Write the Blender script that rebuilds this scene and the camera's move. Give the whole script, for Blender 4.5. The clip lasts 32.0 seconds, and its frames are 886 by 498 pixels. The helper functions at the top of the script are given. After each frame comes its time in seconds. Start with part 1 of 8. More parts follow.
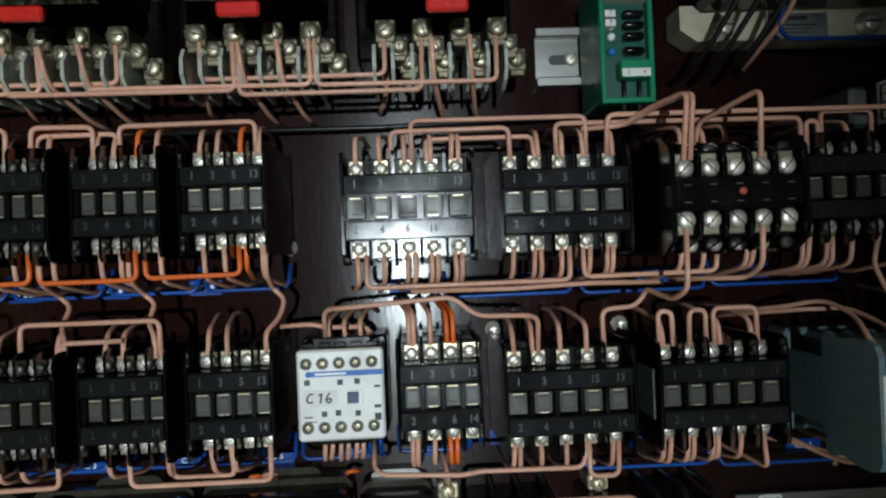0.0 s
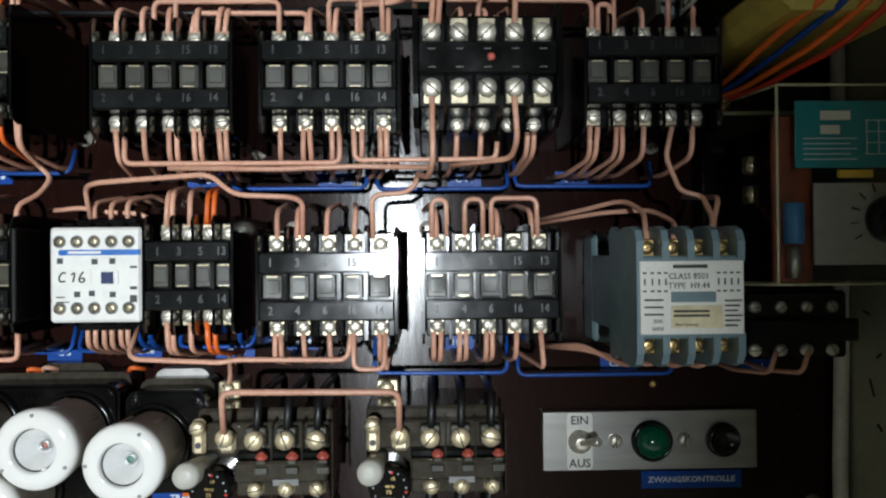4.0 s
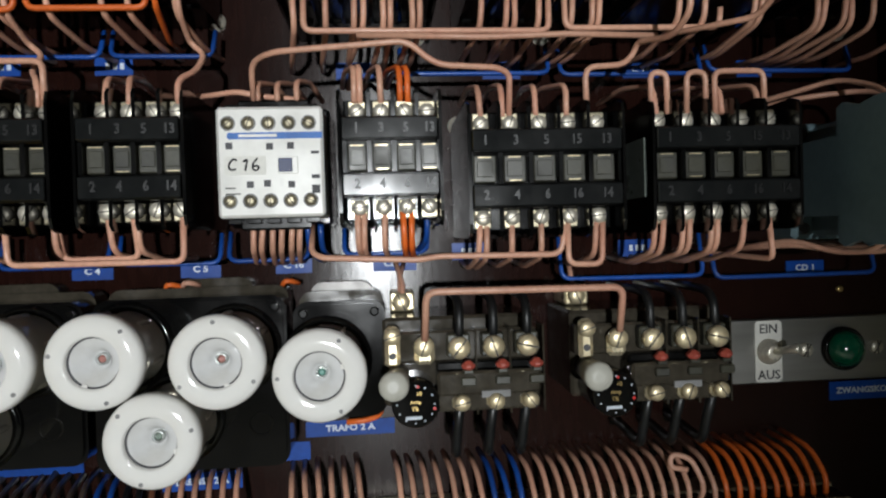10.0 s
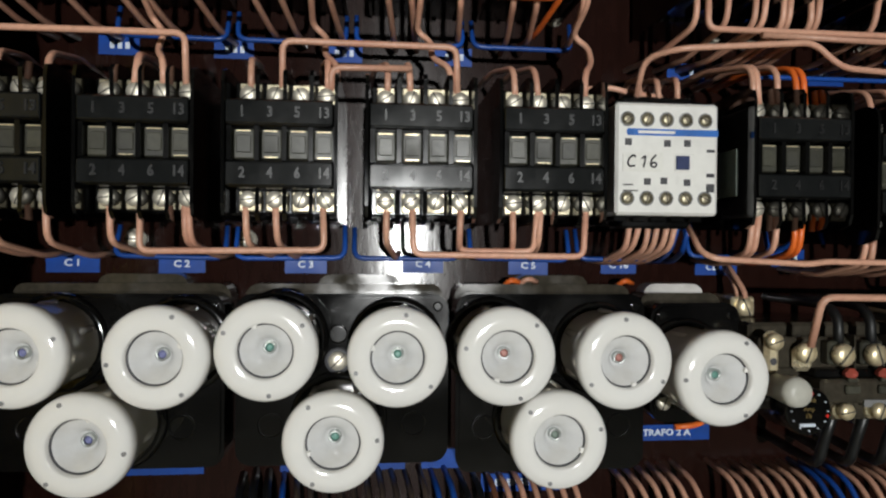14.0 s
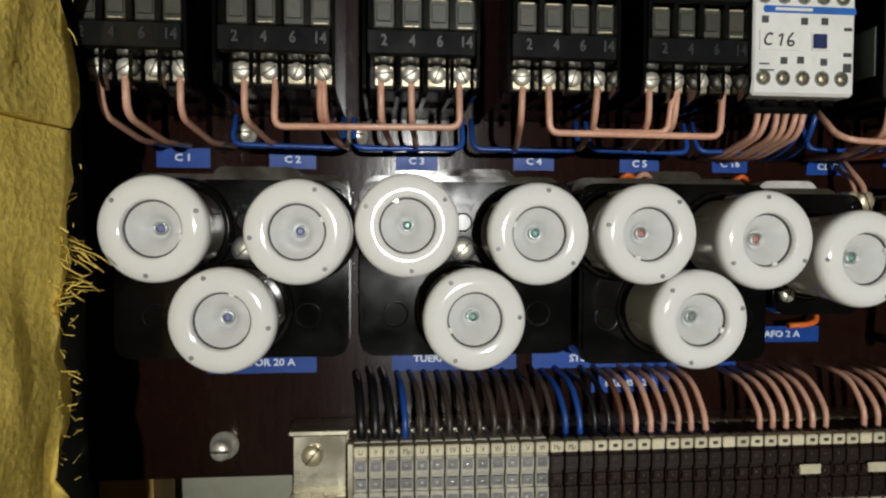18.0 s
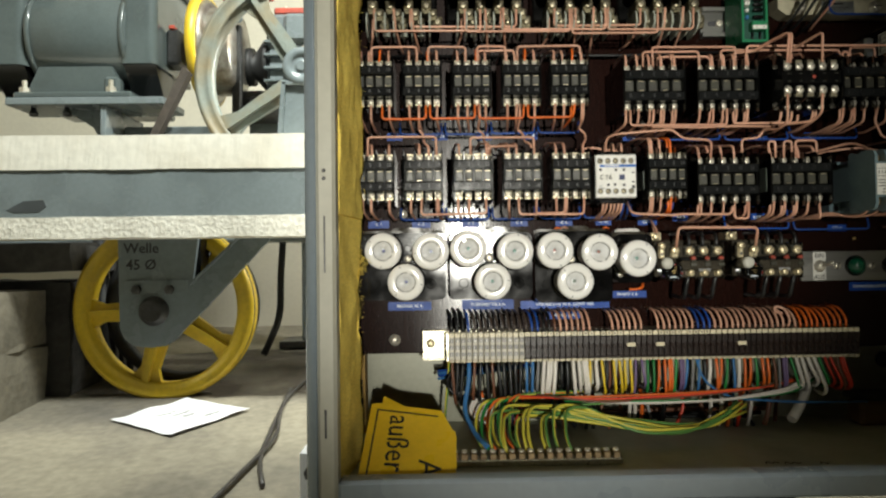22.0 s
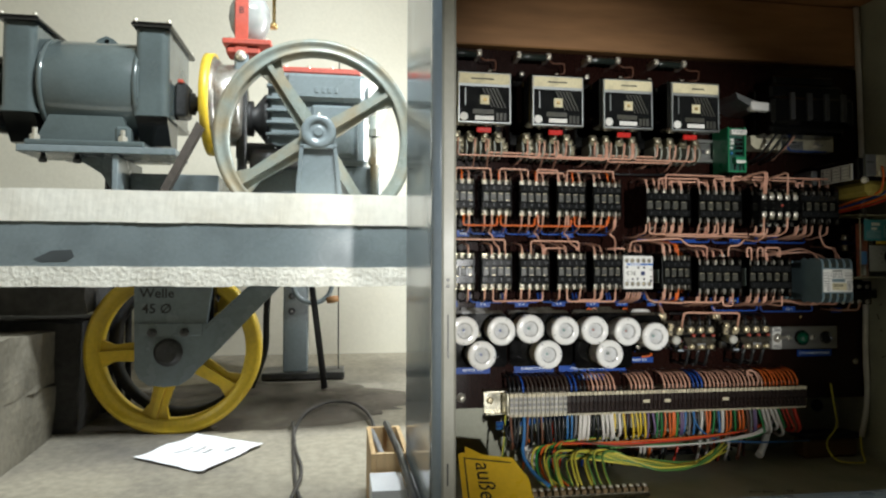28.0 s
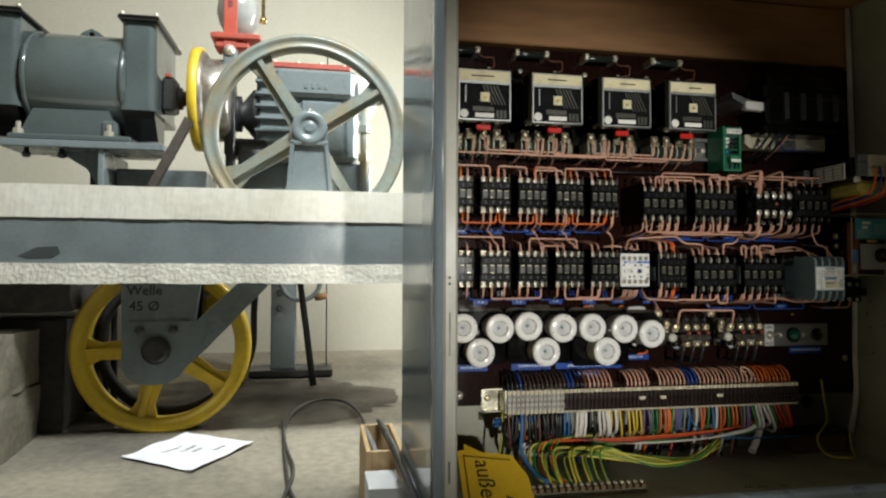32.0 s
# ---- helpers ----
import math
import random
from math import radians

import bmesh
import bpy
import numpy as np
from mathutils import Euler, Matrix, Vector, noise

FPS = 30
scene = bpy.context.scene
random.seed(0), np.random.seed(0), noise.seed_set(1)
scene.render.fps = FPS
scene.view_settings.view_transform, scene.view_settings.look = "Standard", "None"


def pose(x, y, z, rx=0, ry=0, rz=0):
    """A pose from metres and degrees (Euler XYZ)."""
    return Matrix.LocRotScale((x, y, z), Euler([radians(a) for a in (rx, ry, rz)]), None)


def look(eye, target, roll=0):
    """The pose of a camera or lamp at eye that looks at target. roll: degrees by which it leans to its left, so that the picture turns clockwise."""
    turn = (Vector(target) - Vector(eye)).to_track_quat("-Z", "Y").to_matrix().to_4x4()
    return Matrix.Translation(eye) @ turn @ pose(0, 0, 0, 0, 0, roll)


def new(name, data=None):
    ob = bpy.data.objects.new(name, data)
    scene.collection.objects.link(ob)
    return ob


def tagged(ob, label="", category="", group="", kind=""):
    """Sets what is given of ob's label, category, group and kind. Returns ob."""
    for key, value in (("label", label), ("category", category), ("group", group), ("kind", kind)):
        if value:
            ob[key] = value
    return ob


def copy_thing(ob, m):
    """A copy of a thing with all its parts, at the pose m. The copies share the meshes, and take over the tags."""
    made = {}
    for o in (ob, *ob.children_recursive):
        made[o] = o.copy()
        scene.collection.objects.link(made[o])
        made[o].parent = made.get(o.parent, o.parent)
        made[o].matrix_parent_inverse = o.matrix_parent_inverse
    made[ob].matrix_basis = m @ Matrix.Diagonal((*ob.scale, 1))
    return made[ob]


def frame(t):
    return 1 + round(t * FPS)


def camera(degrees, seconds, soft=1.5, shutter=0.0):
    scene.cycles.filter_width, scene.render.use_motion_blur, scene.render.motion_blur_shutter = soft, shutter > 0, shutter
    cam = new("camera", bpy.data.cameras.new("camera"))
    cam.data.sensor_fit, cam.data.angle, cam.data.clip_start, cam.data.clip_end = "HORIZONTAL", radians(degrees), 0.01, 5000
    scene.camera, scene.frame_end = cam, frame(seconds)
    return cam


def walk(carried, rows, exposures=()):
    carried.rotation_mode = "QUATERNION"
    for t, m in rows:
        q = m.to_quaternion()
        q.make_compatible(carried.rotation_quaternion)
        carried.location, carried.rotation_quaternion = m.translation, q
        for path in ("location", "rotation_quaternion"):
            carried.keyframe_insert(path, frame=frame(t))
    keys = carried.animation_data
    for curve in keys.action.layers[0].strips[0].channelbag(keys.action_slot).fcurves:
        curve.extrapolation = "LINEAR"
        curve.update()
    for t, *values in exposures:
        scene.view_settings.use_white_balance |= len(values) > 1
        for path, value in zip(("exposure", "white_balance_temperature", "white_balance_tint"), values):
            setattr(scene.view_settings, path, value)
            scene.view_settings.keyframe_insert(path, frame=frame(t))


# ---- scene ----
cam = camera(68.5, 32.0, soft=2.2)
METRES, EYE, TILT, LEAN, TURN = 1.5, 0.506, 0.4, 2.3, -2.5
ROWS = [
    (0.0, 0.0, 0.0, 0.0, 0.0, 0.0, -0.0),
    (0.5, 0.0141, -0.0021, -0.0005, 0.56, -0.07, 0.11),
    (1.0, 0.0279, -0.0047, -0.0031, 1.24, 0.22, -0.14),
    (1.5, 0.0407, -0.0053, -0.0046, 2.21, 0.21, -0.43),
    (2.0, 0.0528, -0.0038, -0.0113, 3.19, 0.94, -1.1),
    (2.5, 0.0627, -0.0005, -0.0163, 3.06, 1.97, -1.77),
    (3.0, 0.0738, 0.0047, -0.021, 2.29, 1.63, -2.04),
    (3.5, 0.0809, 0.0087, -0.028, 2.22, 0.7, -1.93),
    (4.0, 0.0842, 0.0116, -0.0379, 1.17, -0.11, -1.78),
    (4.5, 0.0877, 0.0141, -0.0466, 0.27, -0.56, -1.96),
    (6.5, 0.0862, 0.0231, -0.0648, 0.16, -2.19, -2.14),
    (7.0, 0.0728, 0.026, -0.0594, -0.5, -2.94, -3.76),
    (7.5, 0.0667, 0.0281, -0.0634, 0.07, -2.67, -2.41),
    (8.0, 0.0564, 0.0295, -0.0639, 0.95, -2.36, -2.03),
    (8.5, 0.047, 0.0299, -0.0647, -0.0, -1.96, -1.72),
    (9.0, 0.034, 0.0332, -0.067, -1.11, -1.72, -1.06),
    (9.5, 0.0209, 0.0357, -0.0686, -2.02, -1.32, -0.89),
    (10.0, 0.0059, 0.037, -0.0707, -2.5, -1.29, -0.59),
    (10.5, -0.0111, 0.0402, -0.0728, -2.28, -1.61, -1.08),
    (11.0, -0.0277, 0.0413, -0.072, -2.68, -1.02, -1.79),
    (11.5, -0.0398, 0.0422, -0.0717, -3.08, -0.79, -2.25),
    (12.0, -0.0533, 0.0442, -0.072, -3.5, -1.04, -2.45),
    (12.5, -0.0664, 0.0441, -0.0722, -4.26, -0.78, -2.5),
    (13.0, -0.079, 0.0444, -0.0744, -4.08, -0.94, -2.75),
    (13.5, -0.0906, 0.0457, -0.0775, -3.67, -0.87, -2.76),
    (14.0, -0.1067, 0.0453, -0.0771, -2.96, -0.54, -2.8),
    (14.5, -0.1211, 0.0464, -0.0787, -2.15, -0.41, -2.57),
    (15.0, -0.1327, 0.0482, -0.0816, -2.09, -0.28, -2.87),
    (15.5, -0.1436, 0.049, -0.0846, -1.71, -0.47, -2.78),
    (17.5, -0.1434, 0.0577, -0.0963, -1.9, -2.27, -2.9),
    (18.0, -0.1408, 0.0497, -0.1054, -2.81, -2.33, -2.52),
    (18.5, -0.1388, 0.0412, -0.1171, -3.59, -3.19, -3.74),
    (19.0, -0.1378, 0.0337, -0.1338, -5.82, -4.04, -3.73),
    (19.5, -0.1306, 0.0265, -0.1433, -9.02, -4.06, -3.96),
    (20.0, -0.1185, 0.0153, -0.1504, -12.89, -3.71, -2.89),
    (20.5, -0.1047, -0.0284, -0.1524, -13.15, -1.47, -2.78),
    (21.0, -0.0941, -0.11, -0.1528, -5.81, 2.5, -2.18),
    (21.5, -0.1137, -0.1863, -0.1302, 0.76, 1.72, -1.74),
    (22.0, -0.1477, -0.2516, -0.1136, 1.48, 0.78, -1.55),
    (22.5, -0.1848, -0.2951, -0.099, -0.17, 0.14, -1.4),
    (23.0, -0.2031, -0.3287, -0.0715, -2.23, 1.57, -2.13),
    (23.5, -0.2289, -0.3535, -0.055, -3.68, 3.84, -3.17),
    (24.0, -0.2463, -0.3696, -0.0509, -5.8, 4.14, -2.96),
    (24.5, -0.2491, -0.3649, -0.0531, -7.38, 3.91, -3.22),
    (26.5, -0.254, -0.3701, -0.0549, -7.09, 2.74, -2.86),
    (27.0, -0.2651, -0.3759, -0.0559, -6.58, 2.88, -2.87),
    (27.5, -0.2796, -0.3725, -0.0573, -6.17, 2.58, -3.06),
    (28.0, -0.2887, -0.3702, -0.0577, -6.35, 1.98, -2.45),
    (28.5, -0.2975, -0.3668, -0.0585, -7.23, 1.85, -2.49),
    (29.0, -0.3012, -0.3606, -0.059, -7.09, 1.65, -2.61),
    (29.5, -0.3039, -0.3585, -0.0588, -7.03, 1.74, -2.43),
    (30.0, -0.3022, -0.3627, -0.0584, -7.18, 2.01, -2.38),
    (30.5, -0.3018, -0.3666, -0.0585, -7.26, 2.09, -2.4),
    (31.0, -0.3009, -0.3679, -0.0579, -7.61, 1.89, -2.29),
    (31.5, -0.3014, -0.3671, -0.0582, -7.76, 1.86, -2.41),
    (32.0, -0.3037, -0.3667, -0.058, -7.94, 1.79, -2.53),
]
EXPOSURES = [(0.0, -0.95, 5300, 1), (2.0, -0.65, 5350, 3), (4.0, -0.3, 5500, 7), (7.0, -0.28, 5750, 9), (9.0, -0.45, 5750, 9), (10.0, -0.75, 5750, 9), (12.0, -0.9, 5850, 9), (13.0, -0.88, 5900, 9), (15.0, -0.7, 6000, 10), (18.5, -0.9, 6100, 9),
             (20.0, -1.05, 6400, 9), (21.0, -0.35, 6700, 9), (22.0, -0.6, 6500, 6), (23.0, -0.5, 6000, 9), (24.0, -0.35, 5700, 11), (27.0, -0.55, 5850, 10), (29.0, -0.8, 6100, 9), (32.0, -0.95, 6200, 9)]
walk(cam, [(t, pose(0.0385, -0.398, EYE, TILT, LEAN, TURN) @ pose(METRES * x, METRES * y, METRES * z, 90 + pitch, roll, yaw)) for t, x, y, z, yaw, pitch, roll in ROWS], EXPOSURES)

# ---- light ----
world = bpy.data.worlds.new("world")
scene.world = world
world.use_nodes = True
world.node_tree.nodes["Background"].inputs[0].default_value = (0.9, 0.95, 1.0, 1)
world.node_tree.nodes["Background"].inputs[1].default_value = 0.004


def lamp(name, kind, energy, m, color=(1, 1, 1), **settings):
    data = bpy.data.lights.new(name, kind)
    data.energy, data.color = energy, color
    for key, value in settings.items():
        if key == "size":
            data.size = value
        elif key == "size_y":
            data.shape, data.size_y = "RECTANGLE", value
        elif key == "radius":
            data.shadow_soft_size = value
        elif key == "cone":
            data.spot_size, data.spot_blend = radians(value), 0.9
    ob = new(name, data)
    ob.matrix_world = m
    return ob


# still torch shone into the cabinet, for the light carried with the camera
lamp("torch", "SPOT", 560, look((0.0, -3.20, 0.45), (-0.070, 0.0, 0.466)), (1.0, 0.955, 0.86), radius=0.035, cone=15.7)
# overhead fluorescent tube of the machine room, out of view
lamp("unseen_lamp", "AREA", 92, look((-0.24, -0.10, 1.92), (-0.42, 0.45, 0.1)), (0.98, 1.0, 0.94), size=0.6, size_y=0.14)
# added side fill hidden behind the cabinet, brightens wall and gear casing
lamp("unseen_lamp", "AREA", 19, look((0.05, 0.98, 0.95), (-0.75, 1.20, 0.62)), (1.0, 0.99, 0.92), size=0.16, size_y=0.50)


# ---- materials ----
def material(name, color, rough=0.5, metal=0.0, grain=120.0, vary=0.15, bump=0.0, stain=9.0, stained=0.15, tint=None, spec=0.5, coat=0.0, each=0.0, stretch=(1, 1, 1), aniso=0.0, alpha=1.0, glow=0.0, transmit=0.0, gloss_vary=0.12):
    """A painted, plastic, metal or mineral surface: colour with fine grain, larger stains and uneven gloss."""
    mat = bpy.data.materials.new(name)
    mat.use_nodes = True
    nodes, links = mat.node_tree.nodes, mat.node_tree.links
    bsdf = nodes["Principled BSDF"]
    where = nodes.new("ShaderNodeTexCoord")
    scale = nodes.new("ShaderNodeMapping")
    scale.inputs["Scale"].default_value = stretch
    links.new(where.outputs["Object"], scale.inputs["Vector"])
    fine, broad = nodes.new("ShaderNodeTexNoise"), nodes.new("ShaderNodeTexNoise")
    fine.inputs["Scale"].default_value, fine.inputs["Detail"].default_value = grain, 5
    broad.inputs["Scale"].default_value, broad.inputs["Detail"].default_value = stain, 6
    links.new(scale.outputs[0], fine.inputs["Vector"])
    links.new(scale.outputs[0], broad.inputs["Vector"])
    tone = nodes.new("ShaderNodeMapRange")
    tone.inputs["From Min"].default_value, tone.inputs["From Max"].default_value = 0.3, 0.7
    tone.inputs["To Min"].default_value, tone.inputs["To Max"].default_value = 1 - vary, 1 + vary
    links.new(fine.outputs["Fac"], tone.inputs["Value"])
    last = tone.outputs[0]
    if each:
        info = nodes.new("ShaderNodeObjectInfo")
        own = nodes.new("ShaderNodeMapRange")
        own.inputs["To Min"].default_value, own.inputs["To Max"].default_value = 1 - each, 1 + each
        links.new(info.outputs["Random"], own.inputs["Value"])
        both = nodes.new("ShaderNodeMath")
        both.operation = "MULTIPLY"
        links.new(last, both.inputs[0])
        links.new(own.outputs[0], both.inputs[1])
        last = both.outputs[0]
    mixed = nodes.new("ShaderNodeMix")
    mixed.data_type = "RGBA"
    mixed.inputs["A"].default_value = (*color, 1)
    mixed.inputs["B"].default_value = (*(tint or [c * 0.55 for c in color]), 1)
    spread = nodes.new("ShaderNodeMapRange")
    spread.inputs["From Min"].default_value, spread.inputs["From Max"].default_value = 0.45, 0.72
    spread.inputs["To Max"].default_value = min(1.0, stained * 3)
    links.new(broad.outputs["Fac"], spread.inputs["Value"])
    links.new(spread.outputs[0], mixed.inputs["Factor"])
    shade = nodes.new("ShaderNodeVectorMath")
    shade.operation = "SCALE"
    links.new(mixed.outputs["Result"], shade.inputs[0])
    links.new(last, shade.inputs["Scale"])
    links.new(shade.outputs[0], bsdf.inputs["Base Color"])
    gloss = nodes.new("ShaderNodeMapRange")
    gloss.inputs["From Min"].default_value, gloss.inputs["From Max"].default_value = 0.3, 0.7
    gloss.inputs["To Min"].default_value, gloss.inputs["To Max"].default_value = max(0.02, rough - gloss_vary), min(1.0, rough + gloss_vary)
    links.new(broad.outputs["Fac"], gloss.inputs["Value"])
    links.new(gloss.outputs[0], bsdf.inputs["Roughness"])
    bsdf.inputs["Metallic"].default_value = metal
    bsdf.inputs["Specular IOR Level"].default_value = spec
    bsdf.inputs["Coat Weight"].default_value = coat
    bsdf.inputs["Coat Roughness"].default_value = 0.08
    bsdf.inputs["Transmission Weight"].default_value = transmit
    if aniso:
        bsdf.inputs["Anisotropic"].default_value = aniso
        along = nodes.new("ShaderNodeCombineXYZ")
        along.inputs[2].default_value = 1.0
        links.new(along.outputs[0], bsdf.inputs["Tangent"])
    if bump:
        relief = nodes.new("ShaderNodeBump")
        relief.inputs["Strength"].default_value = 1.0
        relief.inputs["Distance"].default_value = bump
        links.new(fine.outputs["Fac"], relief.inputs["Height"])
        links.new(relief.outputs[0], bsdf.inputs["Normal"])
    if glow:
        bsdf.inputs["Emission Color"].default_value = (*color, 1)
        bsdf.inputs["Emission Strength"].default_value = glow
    return mat


BOARD = material("phenolic_board", (0.0135, 0.0050, 0.0037), 0.19, spec=0.26, gloss_vary=0.06, grain=260, vary=0.2, stain=7, stained=0.2, stretch=(1, 1, 0.25), aniso=0.75, bump=0.00003)
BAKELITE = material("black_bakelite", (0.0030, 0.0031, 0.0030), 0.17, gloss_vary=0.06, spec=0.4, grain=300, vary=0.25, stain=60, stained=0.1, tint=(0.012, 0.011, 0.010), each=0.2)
SHINY_BLACK = material("glossy_black_cover", (0.0028, 0.0028, 0.0028), 0.11, grain=200, stain=30, stained=0.12, tint=(0.009, 0.008, 0.007), gloss_vary=0.07)
PLATE_BLACK = material("number_plate_plastic", (0.009, 0.0098, 0.0100), 0.13, gloss_vary=0.04, grain=400, stain=50, stained=0.1, tint=(0.02, 0.02, 0.019))
SLIDER = material("grey_slider_plastic", (0.040, 0.039, 0.027), 0.42, grain=500, vary=0.2, stain=90, stained=0.3, each=0.3)
NICKEL = material("nickel_screw", (0.78, 0.74, 0.63), 0.36, 0.65, grain=700, vary=0.15, stain=150, stained=0.2, tint=(0.45, 0.4, 0.3), each=0.2)
SLOT = material("screw_slot_shadow", (0.07, 0.064, 0.054), 0.6, 0.5)
BRASS = material("brass", (0.72, 0.53, 0.22), 0.3, 1.0, grain=600, vary=0.12, stain=120, stained=0.2, tint=(0.4, 0.27, 0.1))
COPPER = material("salmon_wire_sleeve", (0.60, 0.335, 0.23), 0.42, grain=500, vary=0.1, stain=40, stained=0.15, tint=(0.45, 0.18, 0.12), each=0.14)
ORANGE = material("orange_wire_sleeve", (0.70, 0.14, 0.018), 0.42, grain=500, vary=0.08, stain=40, stained=0.1, each=0.12)
BLUE = material("blue_wire_sleeve", (0.012, 0.062, 0.30), 0.4, grain=500, vary=0.1, stain=40, stained=0.1, each=0.2)
LIGHT_BLUE = material("light_blue_wire_sleeve", (0.045, 0.17, 0.40), 0.4, grain=500, vary=0.1, stain=40, stained=0.1)
BLACK_WIRE = material("black_wire_sleeve", (0.006, 0.0065, 0.007), 0.42, grain=500, vary=0.2, stain=40, stained=0.1)
BROWN_WIRE = material("brown_wire_sleeve", (0.15, 0.06, 0.03), 0.45, grain=500, each=0.2)
WHITE_WIRE = material("white_wire_sleeve", (0.72, 0.68, 0.62), 0.45, grain=400, vary=0.08, stain=30, stained=0.2, tint=(0.5, 0.45, 0.38), each=0.1)
YELLOW_WIRE = material("yellow_wire_sleeve", (0.78, 0.55, 0.03), 0.42, grain=400, vary=0.08, each=0.12)
GREEN_WIRE = material("green_wire_sleeve", (0.02, 0.22, 0.05), 0.42, grain=400, vary=0.1, each=0.2)
RED_WIRE = material("red_wire_sleeve", (0.62, 0.05, 0.02), 0.42, grain=400, vary=0.1, each=0.2)
VIOLET_WIRE = material("violet_wire_sleeve", (0.15, 0.10, 0.21), 0.42, grain=400, each=0.2)
GREY_WIRE = material("grey_wire_sleeve", (0.22, 0.22, 0.22), 0.45, grain=400, each=0.2)
EARTH_GREEN = material("green_wire_stripe", (0.11, 0.26, 0.06), 0.42, grain=400, vary=0.1)
EARTH_WIRE = material("green_yellow_wire_sleeve", (0.66, 0.58, 0.07), 0.42, grain=420, vary=0.06, stain=30, stained=0.12, tint=(0.42, 0.40, 0.03), each=0.14)
PORCELAIN = material("white_porcelain", (0.80, 0.79, 0.76), 0.09, grain=200, vary=0.02, stain=50, stained=0.06, tint=(0.62, 0.58, 0.5), coat=0.3, gloss_vary=0.04)
OLD_PORCELAIN = material("dusty_porcelain", (0.55, 0.53, 0.5), 0.4, grain=250, vary=0.12, stain=60, stained=0.3)
WINDOW = material("fuse_window", (0.70, 0.70, 0.70), 0.12, grain=150, vary=0.05, stain=70, stained=0.2, tint=(0.55, 0.52, 0.45), coat=0.6, gloss_vary=0.05)
GROOVE = material("dark_groove", (0.05, 0.05, 0.055), 0.5)
NUMBER = material("black_raised_number", (0.0015, 0.0015, 0.0015), 0.4)
RUBY_FLAG = material("faded_red_flag", (0.40, 0.075, 0.050), 0.4, grain=300, vary=0.12)
TAPE = material("blue_label_tape", (0.006, 0.052, 0.29), 0.42, spec=0.25, grain=300, vary=0.12, stain=40, stained=0.15, each=0.12)
EMBOSS = material("embossed_letters", (0.62, 0.68, 0.76), 0.5, grain=500, vary=0.1)
WHITE_PLASTIC = material("white_plastic", (0.76, 0.75, 0.71), 0.36, grain=300, vary=0.03, stain=50, stained=0.08)
PRINT = material("black_print", (0.02, 0.02, 0.022), 0.6)
PRINT_BLUE = material("blue_print", (0.02, 0.14, 0.52), 0.4)
NAVY = material("navy_actuator", (0.008, 0.022, 0.11), 0.35)
PAPER = material("paper", (0.74, 0.73, 0.68), 0.75, grain=500, vary=0.05, stain=25, stained=0.1)
CREAM = material("yellowed_paper", (0.70, 0.63, 0.40), 0.7, grain=400, vary=0.08, stain=60, stained=0.2)
STEEL = material("brushed_steel_plate", (0.39, 0.385, 0.365), 0.36, 1.0, grain=160, vary=0.12, stain=25, stained=0.2, stretch=(0.1, 1, 1))
ZINC = material("zinc_plated_rail", (0.70, 0.66, 0.52), 0.3, 1.0, grain=140, vary=0.12, stain=40, stained=0.25, tint=(0.5, 0.46, 0.3))
GREY_BLUE = material("grey_blue_plastic", (0.155, 0.225, 0.25), 0.38, grain=300, vary=0.06, stain=40, stained=0.12)
GREEN_PCB = material("green_module_plastic", (0.02, 0.21, 0.09), 0.35, grain=260, vary=0.1, stain=50, stained=0.1)
RED_PLASTIC = material("red_plastic", (0.52, 0.020, 0.014), 0.3, grain=250, vary=0.08)
SMOKE = material("smoky_brown_plastic", (0.040, 0.035, 0.026), 0.14, grain=300, vary=0.25, stain=60, stained=0.3, tint=(0.05, 0.042, 0.03))
IVORY = material("ivory_knob", (0.50, 0.49, 0.43), 0.4, grain=300, vary=0.05)
GREY_TERMINAL = material("grey_terminal_plastic", (0.50, 0.465, 0.385), 0.36, grain=500, vary=0.12, stain=90, stained=0.2, each=0.1)
BROWN_TERMINAL = material("brown_terminal_plastic", (0.016, 0.008, 0.006), 0.28, grain=500, vary=0.2, stain=90, stained=0.2, each=0.2)
MARKER = material("cream_marker_strip", (0.68, 0.61, 0.43), 0.36, grain=500, vary=0.12, stain=90, stained=0.25, each=0.12)
CABINET = material("grey_cabinet_paint", (0.37, 0.37, 0.275), 0.42, grain=150, vary=0.06, stain=12, stained=0.2, bump=0.00008)
BLUE_FRAME = material("blue_grey_frame_paint", (0.27, 0.315, 0.355), 0.3, grain=120, vary=0.04, stain=9, stained=0.06, tint=(0.36, 0.36, 0.33), bump=0.00008)
BLUE_GLOSS = material("glossy_blue_grey_enamel", (0.20, 0.245, 0.285), 0.14, gloss_vary=0.05, spec=0.6, grain=120, vary=0.05, stain=9, stained=0.08, tint=(0.28, 0.29, 0.28), bump=0.00004)
MACHINE = material("grey_machine_paint", (0.20, 0.235, 0.245), 0.25, grain=120, vary=0.06, stain=10, stained=0.18, bump=0.00015)
WHEEL_PAINT = material("pale_grey_green_paint", (0.235, 0.262, 0.235), 0.33, grain=90, vary=0.08, stain=10, stained=0.32, tint=(0.27, 0.20, 0.10), bump=0.0002)
YELLOW_PAINT = material("yellow_paint", (0.74, 0.52, 0.035), 0.36, grain=90, vary=0.08, stain=9, stained=0.2, tint=(0.36, 0.24, 0.05), bump=0.0002)
RED_PAINT = material("red_oxide_paint", (0.45, 0.075, 0.045), 0.45, grain=100, vary=0.1, stain=20, stained=0.2)
WELD_STEEL = material("bare_dark_steel", (0.10, 0.10, 0.10), 0.4, 0.8, grain=100, vary=0.2, stain=14, stained=0.3)
